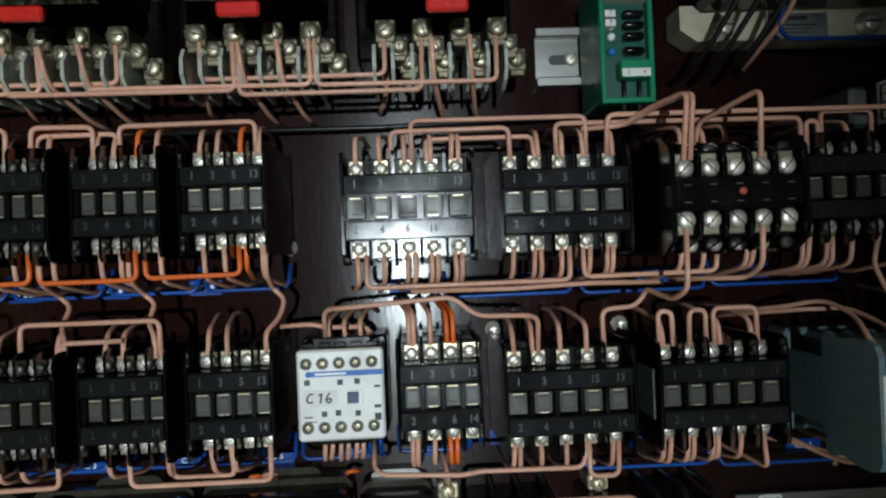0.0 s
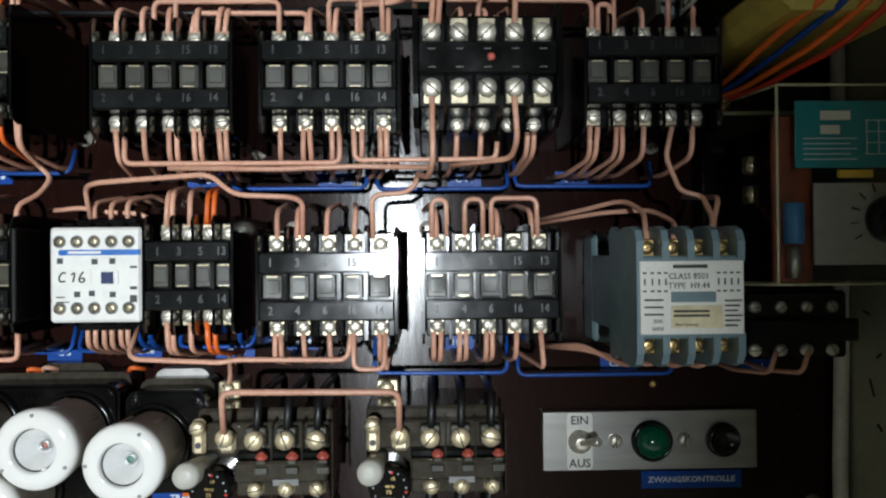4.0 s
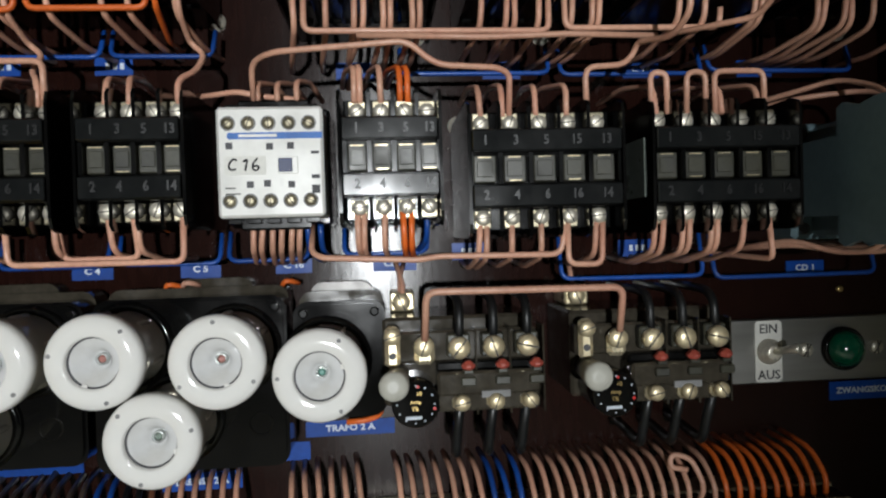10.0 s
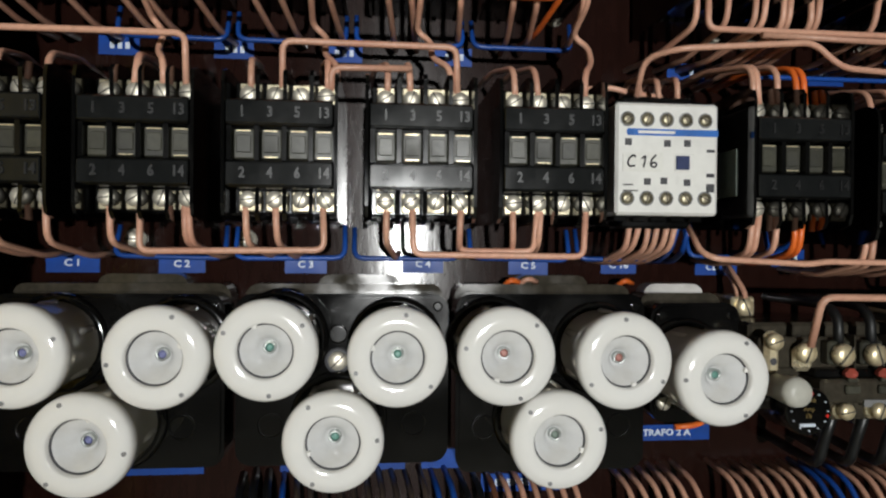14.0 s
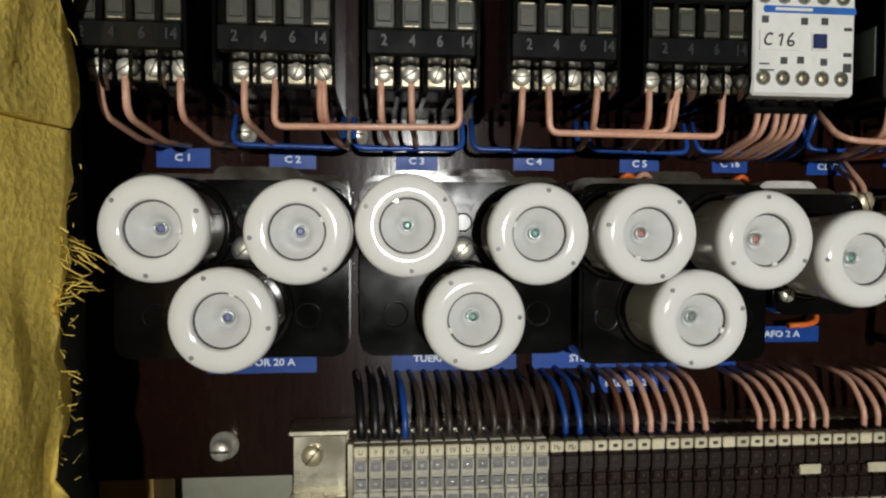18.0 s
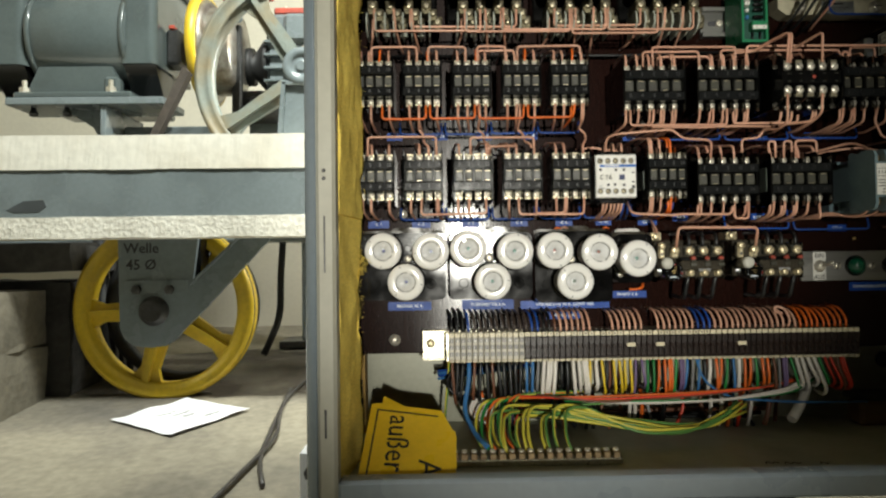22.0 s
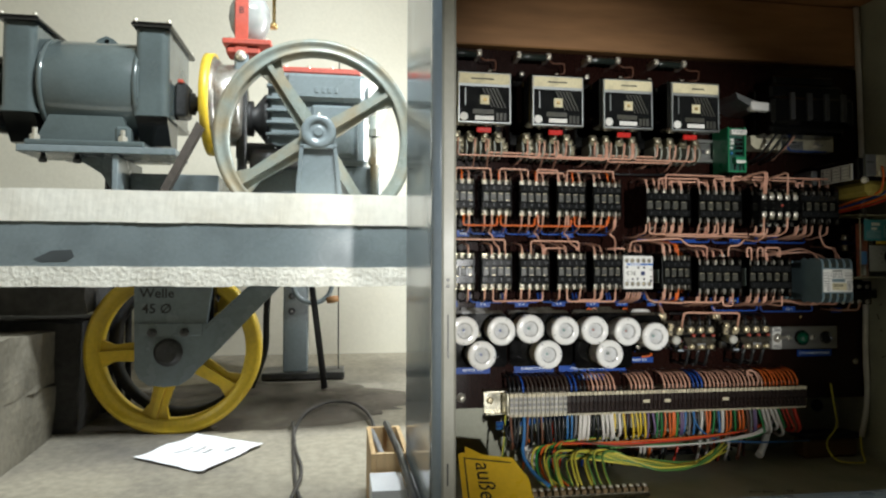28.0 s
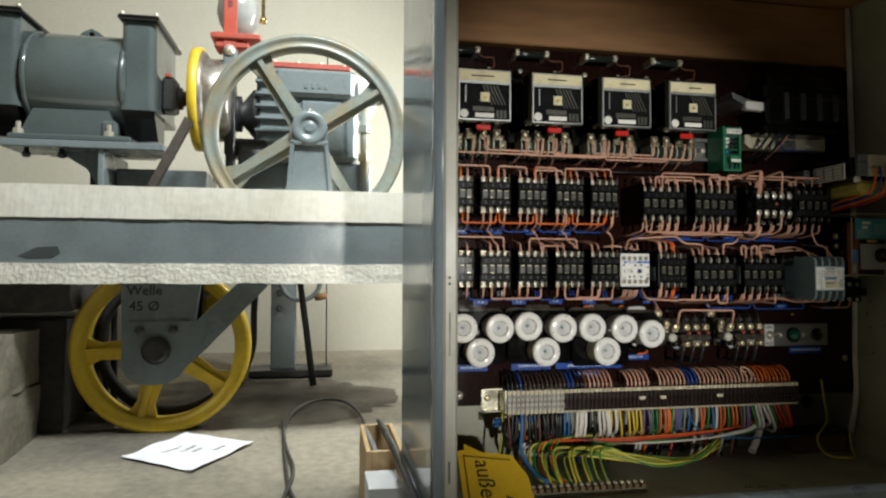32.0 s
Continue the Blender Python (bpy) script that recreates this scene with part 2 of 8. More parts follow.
CONCRETE = material("concrete_floor", (0.30, 0.27, 0.205), 0.85, grain=55, vary=0.16, stain=2.6, stained=0.33, tint=(0.12, 0.11, 0.095), bump=0.0012)
LIMEWASH = material("limewashed_concrete", (0.80, 0.77, 0.68), 0.85, grain=60, vary=0.05, stain=6, stained=0.16, tint=(0.60, 0.53, 0.40), bump=0.0010)
BLOCKWORK = material("rough_block", (0.21, 0.19, 0.145), 0.9, grain=60, vary=0.15, stain=6, stained=0.3, bump=0.002)
# unseen walls kept dark so little light bounces into the cabinet
DARK_WALL = material("dark_unseen_wall", (0.055, 0.053, 0.048), 0.9, grain=70, vary=0.12, stain=3, stained=0.2, bump=0.001)
PLASTER = material("cream_wall_paint", (0.62, 0.585, 0.48), 0.8, grain=90, vary=0.03, stain=2.0, stained=0.12, tint=(0.5, 0.46, 0.36), bump=0.0006)
WOOL = material("yellow_glass_wool", (0.88, 0.67, 0.15), 1.0, spec=0.1, grain=420, vary=0.16, stain=22, stained=0.18, tint=(0.66, 0.46, 0.09), bump=0.0007, gloss_vary=0.02)
WOOD = material("brown_wood", (0.33, 0.17, 0.065), 0.65, grain=60, vary=0.2, stain=12, stained=0.3, tint=(0.18, 0.085, 0.03), stretch=(0.15, 1, 1), bump=0.0004)
PALE_WOOD = material("pale_wood", (0.55, 0.38, 0.19), 0.6, grain=80, vary=0.15, stain=14, stained=0.2, stretch=(1, 1, 0.2), bump=0.0003)
RUBBER = material("black_rubber", (0.014, 0.014, 0.014), 0.55, grain=150, vary=0.25, stain=20, stained=0.2)
SIGN_YELLOW = material("yellow_sign_plastic", (0.86, 0.56, 0.02), 0.35, grain=200, vary=0.04, stain=18, stained=0.1)
TEAL = material("teal_name_plate", (0.03, 0.25, 0.30), 0.4, grain=250, vary=0.08)
PCB_BROWN = material("red_brown_circuit_board", (0.19, 0.042, 0.012), 0.45, grain=200, vary=0.2, stain=60, stained=0.4, tint=(0.06, 0.018, 0.008))
ALU = material("matt_aluminium", (0.46, 0.48, 0.47), 0.4, 1.0, grain=200, vary=0.1, stain=40, stained=0.2)
GLASS_GREEN = material("green_lamp_lens", (0.003, 0.095, 0.045), 0.08, grain=100, coat=1.0)
DIRTY_METAL = material("cream_painted_plate", (0.60, 0.56, 0.40), 0.5, 0.0, grain=150, vary=0.1, stain=25, stained=0.3)
INDICATOR = {"blue": material("blue_indicator", (0.17, 0.18, 0.36), 0.25), "green": material("green_indicator", (0.14, 0.30, 0.25), 0.25), "red": material("red_indicator", (0.42, 0.19, 0.16), 0.25), "grey": material("grey_indicator", (0.20, 0.25, 0.21), 0.25)}
MOTOR_PAINT = material("dark_grey_motor_enamel", (0.100, 0.122, 0.122), 0.17, grain=120, vary=0.05, stain=9, stained=0.15, bump=0.0001, coat=0.3)
DARK_CABLE = material("dark_cable_sheath", (0.055, 0.050, 0.045), 0.5, grain=150, vary=0.2, stain=20, stained=0.2)
SHEET = material("white_writing_paper", (0.82, 0.83, 0.86), 0.7, grain=300, vary=0.04, stain=20, stained=0.06)
BRACKET = material("dull_zinc_bracket", (0.30, 0.31, 0.31), 0.42, 0.8, grain=120, vary=0.15, stain=30, stained=0.3)
DIM_LUG = material("dull_yellowish_lug", (0.22, 0.195, 0.12), 0.42, 0.7, grain=500, vary=0.2, stain=120, stained=0.35, each=0.25)
LUG = material("dull_nickel_lug", (0.42, 0.375, 0.26), 0.36, 0.85, grain=500, vary=0.2, stain=120, stained=0.3, each=0.25)
GREEN_INNER = material("dark_green_circuit_board", (0.010, 0.075, 0.050), 0.4, grain=260, vary=0.15, stain=60, stained=0.2)
WINDING = material("dull_yellow_tape", (0.42, 0.34, 0.07), 0.4, grain=150, vary=0.12, stain=25, stained=0.3, tint=(0.2, 0.15, 0.05))
TUBE_PORCELAIN = material("grey_green_porcelain", (0.40, 0.42, 0.36), 0.3, grain=250, vary=0.1, stain=60, stained=0.25, coat=0.2)
PLANK = material("raw_yellow_wood", (0.42, 0.25, 0.055), 0.7, grain=50, vary=0.2, stain=16, stained=0.3, tint=(0.20, 0.11, 0.03), stretch=(1, 1, 0.2), bump=0.0004)
DARK_WOOD = material("darker_brown_wood", (0.17, 0.095, 0.035), 0.65, grain=60, vary=0.2, stain=12, stained=0.3, tint=(0.08, 0.04, 0.015), stretch=(0.15, 1, 1), bump=0.0004)
STICKER = material("grey_green_sticker", (0.12, 0.14, 0.12), 0.35, grain=300, vary=0.12, stain=60, stained=0.2)
BELT = material("worn_brown_belt", (0.075, 0.062, 0.052), 0.55, grain=90, vary=0.2, stain=18, stained=0.2)
CUP_GLASS = material("cloudy_cup_glass", (0.50, 0.52, 0.50), 0.12, grain=60, vary=0.08, stain=30, stained=0.2, transmit=0.35)
TURNED_STEEL = material("turned_steel", (0.42, 0.40, 0.36), 0.38, 0.75, grain=120, vary=0.15, stain=25, stained=0.3, tint=(0.16, 0.12, 0.08))
PITTED = material("pitted_limewash", (0.80, 0.77, 0.68), 0.9, grain=110, vary=0.08, stain=48, stained=0.10, tint=(0.25, 0.21, 0.15), bump=0.003)
OIL_MARK = material("dull_oil_mark", (0.085, 0.095, 0.10), 0.4, grain=60, vary=0.25, stain=30, stained=0.3, stretch=(0.3, 1, 1))
# black of the soot, and of the shaded gap behind the pale blocks
SOOT_SHADE = material("sooty_shaded_concrete", (0.045, 0.043, 0.040), 0.95, grain=60, vary=0.25, stain=7, stained=0.3, tint=(0.10, 0.095, 0.085), bump=0.002)
# lack of light on the brown end's screws put into their colour
DARK_SCREW = material("unlit_terminal_screw", (0.035, 0.022, 0.016), 0.35, 0.6, grain=700, vary=0.25, each=0.4)
TERMINAL_SCREW = material("dull_terminal_screw", (0.42, 0.40, 0.37), 0.24, 1.0, grain=700, vary=0.2, each=0.4)
POST_FRONT = material("beige_grey_post_paint", (0.46, 0.45, 0.375), 0.4, grain=110, vary=0.05, stain=10, stained=0.12, tint=(0.28, 0.25, 0.18), bump=0.0001)
PALE_BRASS = material("pale_nickelled_brass", (0.80, 0.70, 0.47), 0.34, 0.65, grain=600, vary=0.12, stain=140, stained=0.25, tint=(0.5, 0.4, 0.22), each=0.15)
CLAMP = material("tarnished_brass_clamp", (0.22, 0.16, 0.085), 0.45, 0.7, grain=500, vary=0.25, stain=90, stained=0.3, tint=(0.10, 0.06, 0.03), each=0.25)
DARK_BROWN_WIRE = material("dark_brown_wire_sleeve", (0.050, 0.036, 0.028), 0.42, grain=500, vary=0.15, stain=40, stained=0.15, each=0.2)
GREEN_GLAZE = material("dark_green_glaze", (0.018, 0.024, 0.020), 0.2, grain=200, vary=0.15, stain=60, stained=0.2)
DIAL_GREY = material("satin_grey_dial", (0.30, 0.31, 0.30), 0.4, grain=250, vary=0.08, stain=30, stained=0.12)
EDGE_PLASTIC = material("yellowed_clear_edge", (0.34, 0.32, 0.20), 0.2, grain=200, vary=0.1, alpha=0.6)
CLEAR = bpy.data.materials.new("clear_plastic_cover")
CLEAR.use_nodes = True
clear_nodes, clear_links = CLEAR.node_tree.nodes, CLEAR.node_tree.links
see_through, sheen, blend = clear_nodes.new("ShaderNodeBsdfTransparent"), clear_nodes.new("ShaderNodeBsdfGlossy"), clear_nodes.new("ShaderNodeMixShader")
see_through.inputs["Color"].default_value = (0.93, 0.91, 0.85, 1)
sheen.inputs["Roughness"].default_value = 0.08
blend.inputs["Fac"].default_value = 0.05
clear_links.new(see_through.outputs[0], blend.inputs[1])
clear_links.new(sheen.outputs[0], blend.inputs[2])
clear_links.new(blend.outputs[0], clear_nodes["Material Output"].inputs["Surface"])
# brown floor stain, with the shade under the beam put into its colour
STAIN_SHADE = material("stained_shaded_concrete", (0.075, 0.058, 0.040), 0.6, grain=50, vary=0.2, stain=9, stained=0.3)
film_nodes, film_links = STAIN_SHADE.node_tree.nodes, STAIN_SHADE.node_tree.links
film_noise, film_range = film_nodes.new("ShaderNodeTexNoise"), film_nodes.new("ShaderNodeMapRange")
film_noise.inputs["Scale"].default_value, film_noise.inputs["Detail"].default_value = 5, 10
film_range.inputs["From Min"].default_value, film_range.inputs["From Max"].default_value = 0.38, 0.75
film_range.inputs["To Min"].default_value, film_range.inputs["To Max"].default_value = 0.85, 0.05
film_links.new(film_nodes["Texture Coordinate"].outputs["Object"], film_noise.inputs["Vector"])
film_links.new(film_noise.outputs["Fac"], film_range.inputs["Value"])
film_links.new(film_range.outputs[0], film_nodes["Principled BSDF"].inputs["Alpha"])

# ---- mesh helpers ----
class Form:
    """Collects vertices and faces of one mesh; a number says which of its materials a face takes."""

    def __init__(self):
        self.v, self.f, self.m, self.s = [], [], [], []

    def add(self, verts, faces, mat=0, smooth=False):
        k = len(self.v)
        self.v += [tuple(p) for p in verts]
        self.f += [tuple(i + k for i in face) for face in faces]
        self.m += [mat] * len(faces)
        self.s += [smooth] * len(faces)
        return self

    def box(self, x0, x1, y0, y1, z0, z1, bevel=0.0, mat=0, turn=None):
        lo, hi = Vector((min(x0, x1), min(y0, y1), min(z0, z1))), Vector((max(x0, x1), max(y0, y1), max(z0, z1)))
        b = min(bevel, 0.45 * min(hi - lo))
        mid = (lo + hi) / 2
        if b <= 0:
            pts = [Vector((x, y, z)) for x in (lo.x, hi.x) for y in (lo.y, hi.y) for z in (lo.z, hi.z)]
            faces = [(0, 1, 3, 2), (4, 6, 7, 5), (0, 4, 5, 1), (2, 3, 7, 6), (0, 2, 6, 4), (1, 5, 7, 3)]
        else:
            pts, index, faces = [], {}, []
            for c in range(8):
                sign = [1 if c >> a & 1 else -1 for a in range(3)]
                for a in range(3):
                    index[c, a] = len(pts)
                    pts.append(Vector([(hi if sign[k] > 0 else lo)[k] - (0 if k == a else sign[k] * b) for k in range(3)]))
            for a in range(3):
                u, w = (a + 1) % 3, (a + 2) % 3
                for side in (0, 1):
                    cs = [side << a | i << u | j << w for i, j in ((0, 0), (1, 0), (1, 1), (0, 1))]
                    face = [index[c, a] for c in cs]
                    faces.append(tuple(face if side else face[::-1]))
                for i in (0, 1):
                    for j in (0, 1):
                        c0, c1 = i << u | j << w, i << u | j << w | 1 << a
                        face = [index[c0, u], index[c1, u], index[c1, w], index[c0, w]]
                        faces.append(tuple(face if i == j else face[::-1]))
            for c in range(8):
                face = [index[c, 0], index[c, 1], index[c, 2]]
                odd = bin(c).count("1") % 2
                faces.append(tuple(face if odd else face[::-1]))
        if turn is not None:
            pts = [mid + turn @ (p - mid) for p in pts]
        return self.add(pts, faces, mat)

    def lathe(self, base, way, profile, n=20, mat=0, smooth=True, closed=True):
        """A turned form: profile is (radius, height along way)."""
        way = Vector(way).normalized()
        side = way.orthogonal().normalized()
        if abs(way.y) > 0.9:
            side = Vector((1, 0, 0))
        other = way.cross(side)
        verts, faces = [], []
        for r, h in profile:
            for k in range(n):
                a = 2 * math.pi * k / n
                verts.append(Vector(base) + way * h + (side * math.cos(a) + other * math.sin(a)) * r)
        for j in range(len(profile) - 1):
            for k in range(n):
                faces.append((j * n + k, j * n + (k + 1) % n, (j + 1) * n + (k + 1) % n, (j + 1) * n + k))
        self.add(verts, faces, mat, smooth)
        if closed:
            k = len(self.v) - len(verts)
            self.f += [tuple(range(k, k + n))[::-1], tuple(range(k + (len(profile) - 1) * n, k + len(profile) * n))]
            self.m += [mat] * 2
            self.s += [False] * 2
        return self

    def prism(self, outline, axis, a, b, mat=0, smooth=False):
        """A flat outline of (u, v) pushed from a to b along an axis; for x: (y, z), for y: (x, z), for z: (x, y)."""
        place = {"x": lambda u, v, w: (w, u, v), "y": lambda u, v, w: (u, w, v), "z": lambda u, v, w: (u, v, w)}[axis]
        n = len(outline)
        verts = [place(u, v, a) for u, v in outline] + [place(u, v, b) for u, v in outline]
        faces = [(k, (k + 1) % n, n + (k + 1) % n, n + k) for k in range(n)]
        self.add(verts, faces + [tuple(range(n))[::-1], tuple(range(n, 2 * n))], mat)
        self.s[-n - 2:-2] = [smooth] * n
        return self

    def tube(self, points, r, bend=0.004, n=8, mat=0, steps=4, stripe=None):
        """A round wire through the points, its corners bent with a radius."""
        pts = [Vector(p) for p in points]
        line = [pts[0]]
        for a, b, c in zip(pts, pts[1:], pts[2:]):
            u, w = (a - b), (c - b)
            d = min(bend, 0.48 * u.length, 0.48 * w.length)
            p, q = b + u.normalized() * d, b + w.normalized() * d
            for k in range(steps + 1):
                t = k / steps
                line.append((1 - t) ** 2 * p + 2 * t * (1 - t) * b + t * t * q)
        line.append(pts[-1])
        clean = [line[0]]
        for p in line[1:]:
            if (p - clean[-1]).length > 1e-5:
                clean.append(p)
        line = clean
        ways = [(line[min(k + 1, len(line) - 1)] - line[max(k - 1, 0)]).normalized() for k in range(len(line))]
        side = ways[0].orthogonal().normalized()
        verts, faces = [], []
        for p, way in zip(line, ways):
            side = (side - way * side.dot(way)).normalized()
            other = way.cross(side)
            for k in range(n):
                a = 2 * math.pi * k / n
                verts.append(p + (side * math.cos(a) + other * math.sin(a)) * r)
        for j in range(len(line) - 1):
            for k in range(n):
                faces.append((j * n + k, j * n + (k + 1) % n, (j + 1) * n + (k + 1) % n, (j + 1) * n + k))
        self.add(verts, faces, mat, True)
        if stripe is not None:
            for j in range(len(faces)):
                if (j % n - stripe) % n < 0.4 * n:
                    self.m[len(self.m) - len(faces) + j] = 1
        k = len(self.v) - len(verts)
        last = len(line) - 1
        self.f += [tuple(range(k, k + n))[::-1], tuple(range(k + last * n, k + last * n + n))]
        self.m += [mat] * 2
        self.s += [False] * 2
        return self

    def mesh(self, name, *mats):
        me = bpy.data.meshes.new(name)
        me.from_pydata(self.v, [], self.f)
        for mat in mats:
            me.materials.append(mat)
        me.polygons.foreach_set("material_index", self.m)
        me.polygons.foreach_set("use_smooth", self.s)
        me.update()
        b = bmesh.new()
        b.from_mesh(me)
        bmesh.ops.recalc_face_normals(b, faces=b.faces)
        b.to_mesh(me)
        b.free()
        return me


def part(name, form, mats, parent=None, label="", at=(0, 0, 0)):
    """One mesh object, under a thing or a part. form: a Form or a mesh already made."""
    mats = mats if isinstance(mats, (list, tuple)) else [mats]
    me = form if isinstance(form, bpy.types.Mesh) else form.mesh(name, *mats)
    ob = new(name, me)
    ob.location = at
    ob.parent = parent
    if label:
        ob["label"] = label
    return ob


def thing(name, at, label, category, group="", kind=""):
    ob = new(name)
    ob.empty_display_size = 0.02
    ob.location = at
    return tagged(ob, label, category, group, kind)


def single(name, form, mats, label, category, at=(0, 0, 0), group="", kind=""):
    return tagged(part(name, form, mats, None, "", at), label, category, group, kind)


letters = {}


def lettering(text, height, mat, depth=0.0003, narrow=1.0, bold=0.0):
    """A mesh of the words, upright in the x-z plane and facing -y, its middle at the origin."""
    key = (text, height, mat.name, narrow, bold)
    if key not in letters:
        curve = bpy.data.curves.new("words", "FONT")
        curve.body, curve.size, curve.align_x, curve.align_y, curve.extrude = text, height * 1.4, "CENTER", "CENTER", depth / 2
        curve.resolution_u = 2
        curve.offset = height * bold
        ob = bpy.data.objects.new("words", curve)
        me = bpy.data.meshes.new_from_object(ob)
        me.transform(Matrix(((narrow, 0, 0, 0), (0, 0, -1, 0), (0, 1, 0, 0), (0, 0, 0, 1))))
        me.materials.clear()
        me.materials.append(mat)
        bpy.data.objects.remove(ob)
        letters[key] = me
    return letters[key]


def screw_form(r=0.0034, h=0.0022, turn=0.5):
    """A slotted screw head that faces -y."""
    form = Form().lathe((0, 0, 0), (0, -1, 0), [(r, 0), (r, h * 0.6), (r * 0.82, h * 0.95), (r * 0.3, h * 1.06)], 14)
    c, s = math.cos(turn), math.sin(turn)
    rot = Matrix(((c, 0, -s), (0, 1, 0), (s, 0, c)))
    return form.box(-r * 0.95, r * 0.95, -h * 1.1, -h * 0.8, -r * 0.075, r * 0.075, 0, 1, rot)


SCREWS = [screw_form(turn=a).mesh("screw", NICKEL, SLOT) for a in (0.1, 0.6, 1.2, 2.1)]
BIG_SCREWS = [screw_form(0.0043, 0.0028, a).mesh("screw", NICKEL, SLOT) for a in (0.3, 0.8, 1.5, 2.4)]


def rounded(x0, x1, z0, z1, r, n=5):
    out = []
    for cx, cz, a0 in ((x1 - r, z1 - r, 0), (x0 + r, z1 - r, 90), (x0 + r, z0 + r, 180), (x1 - r, z0 + r, 270)):
        for k in range(n + 1):
            a = radians(a0 + 90 * k / n)
            out.append((cx + r * math.cos(a), cz + r * math.sin(a)))
    return out


# ---- the room ----
def slab(name, lo, hi, mat, label="", bevel=0.0):
    return single(name, Form().box(lo[0], hi[0], lo[1], hi[1], lo[2], hi[2], bevel), mat, label, name.split("_")[0], kind="structure")


def floor_at(y):
    """The concrete floor falls a little towards the cabinet's front."""
    return -0.0255 + 0.086 * y


slope = Form().add([(-2.4, -3.4, floor_at(-3.4)), (1.4, -3.4, floor_at(-3.4)), (1.4, 1.7, floor_at(1.7)), (-2.4, 1.7, floor_at(1.7)), (-2.4, -3.4, -0.45), (1.4, -3.4, -0.45), (1.4, 1.7, -0.45), (-2.4, 1.7, -0.45)],
                   [(0, 1, 2, 3), (7, 6, 5, 4), (0, 4, 5, 1), (1, 5, 6, 2), (2, 6, 7, 3), (3, 7, 4, 0)])
single("floor", slope, CONCRETE, "stained grey concrete floor of the machine room", "floor", kind="structure")
slab("wall_north", (-2.4, 1.66, -0.2), (1.4, 1.8, 2.3), PLASTER, "cream painted plaster wall behind the machine")
slab("wall_south", (-2.4, -3.55, -0.4), (1.4, -3.4, 2.3), DARK_WALL, "unseen wall, made dark to hold back bounce light")
slab("wall_west", (-2.55, -3.55, -0.4), (-2.4, 1.8, 2.3), PLASTER, "cream painted plaster wall")
slab("wall_east", (1.4, -3.55, -0.4), (1.55, 1.8, 2.3), DARK_WALL, "unseen wall, made dark to hold back bounce light")
slab("ceiling", (-2.55, -3.55, 2.3), (1.55, 1.8, 2.42), PLASTER, "cream painted ceiling")

# ---- the cabinet ----
CX0, CX1, CY0, CY1, CZ0, CZ1 = -0.318, 0.4130, -0.19, 0.062, 0.142, 0.87
cabinet = thing("control_cabinet", (0, 0, 0), "open grey steel control cabinet lined with glass wool", "cabinet")
part("front_post", Form().box(CX0 + 0.0105, -0.290, CY0, CY0 + 0.022, -0.04, 1.3, 0.003), POST_FRONT, cabinet, "beige-grey painted steel post with chipped edge")
part("post_edge", Form().prism([(CX0 + 0.0105, CY0 + 0.0215), (CX0, CY0 + 0.0215)] + [(CX0 + 0.0095 - 0.0095 * math.cos(radians(a)), CY0 + 0.0080 - 0.0085 * math.sin(radians(a))) for a in range(0, 91, 15)] + [(CX0 + 0.0105, CY0 - 0.0005)], "z", -0.04, 1.3, 0, True), BLUE_GLOSS, cabinet, "rounded blue-grey post edge")
part("side_panel", Form().box(CX0, CX0 + 0.003, CY0 + 0.022, 0.115, -0.03, 1.3, 0.0005), BLUE_GLOSS, cabinet, "blue-grey painted steel side panel")
part("side_panel", Form().box(CX1, CX1 + 0.003, CY0, CY1 + 0.003, 0.06, 1.3, 0.0005), CABINET, cabinet)
for k, (y, z, long, lean) in enumerate(((-0.020, 0.408, 0.006, 0.3), (-0.030, 0.385, 0.005, -0.6), (-0.024, 0.366, 0.010, 1.2), (-0.030, 0.345, 0.005, 0.7), (-0.018, 0.432, 0.012, 1.5), (-0.034, 0.305, 0.009, -0.5), (-0.060, 0.352, 0.007, -0.9), (-0.095, 0.280, 0.012, -0.4))):
    part("scuff", Form().box(CX1 - 0.0004, CX1 + 0.0010, y - long / 2, y + long / 2, z - 0.0008, z + 0.0008, 0.0002, 0, Matrix.Rotation(lean, 3, "X")), RUBBER, cabinet, "dark scuff in the paint")
part("back_panel", Form().box(CX0 + 0.003, CX1, CY1, CY1 + 0.003, CZ0 - 0.003, CZ1, 0.0), CABINET, cabinet)
part("bottom_panel", Form().box(CX0 + 0.003, CX1, CY0 + 0.022, CY1, CZ0 - 0.003, CZ0, 0.0), CABINET, cabinet, "dusty grey bottom panel")
part("bottom_rail", Form().box(-0.290, CX1, CY0, CY0 + 0.022, 0.130, CZ0 + 0.010, 0.003), BLUE_FRAME, cabinet)
part("roof_panel", Form().box(CX0 + 0.003, CX1, CY0 + 0.02, CY1, CZ1, CZ1 + 0.004, 0.0), WOOD, cabinet, "brown roof lining")
part("roof_batten", Form().box(CX0 + 0.02, CX1 - 0.002, 0.0, CY1 - 0.002, 0.772, CZ1 - 0.002, 0.002), WOOD, cabinet, "brown wooden batten above the board")
part("front_head", Form().box(-0.290, CX1 + 0.003, CY0, CY0 + 0.02, CZ1, 1.3, 0.003), BLUE_FRAME, cabinet)
for z, turn in ((0.425, 0.2), (0.418, 0.9)):
    part("rivet_hole", Form().lathe((-0.300, CY0 + 0.001, z), (0, -1, 0), [(0.0018, 0), (0.0018, 0.0014), (0.0008, 0.0016)], 10), WELD_STEEL, cabinet, "dark rivet")
part("scratch", Form().box(-0.3005, -0.2990, CY0 - 0.0006, CY0 + 0.001, 0.335, 0.385, 0.0002), WELD_STEEL, cabinet, "dark scratch in the paint")
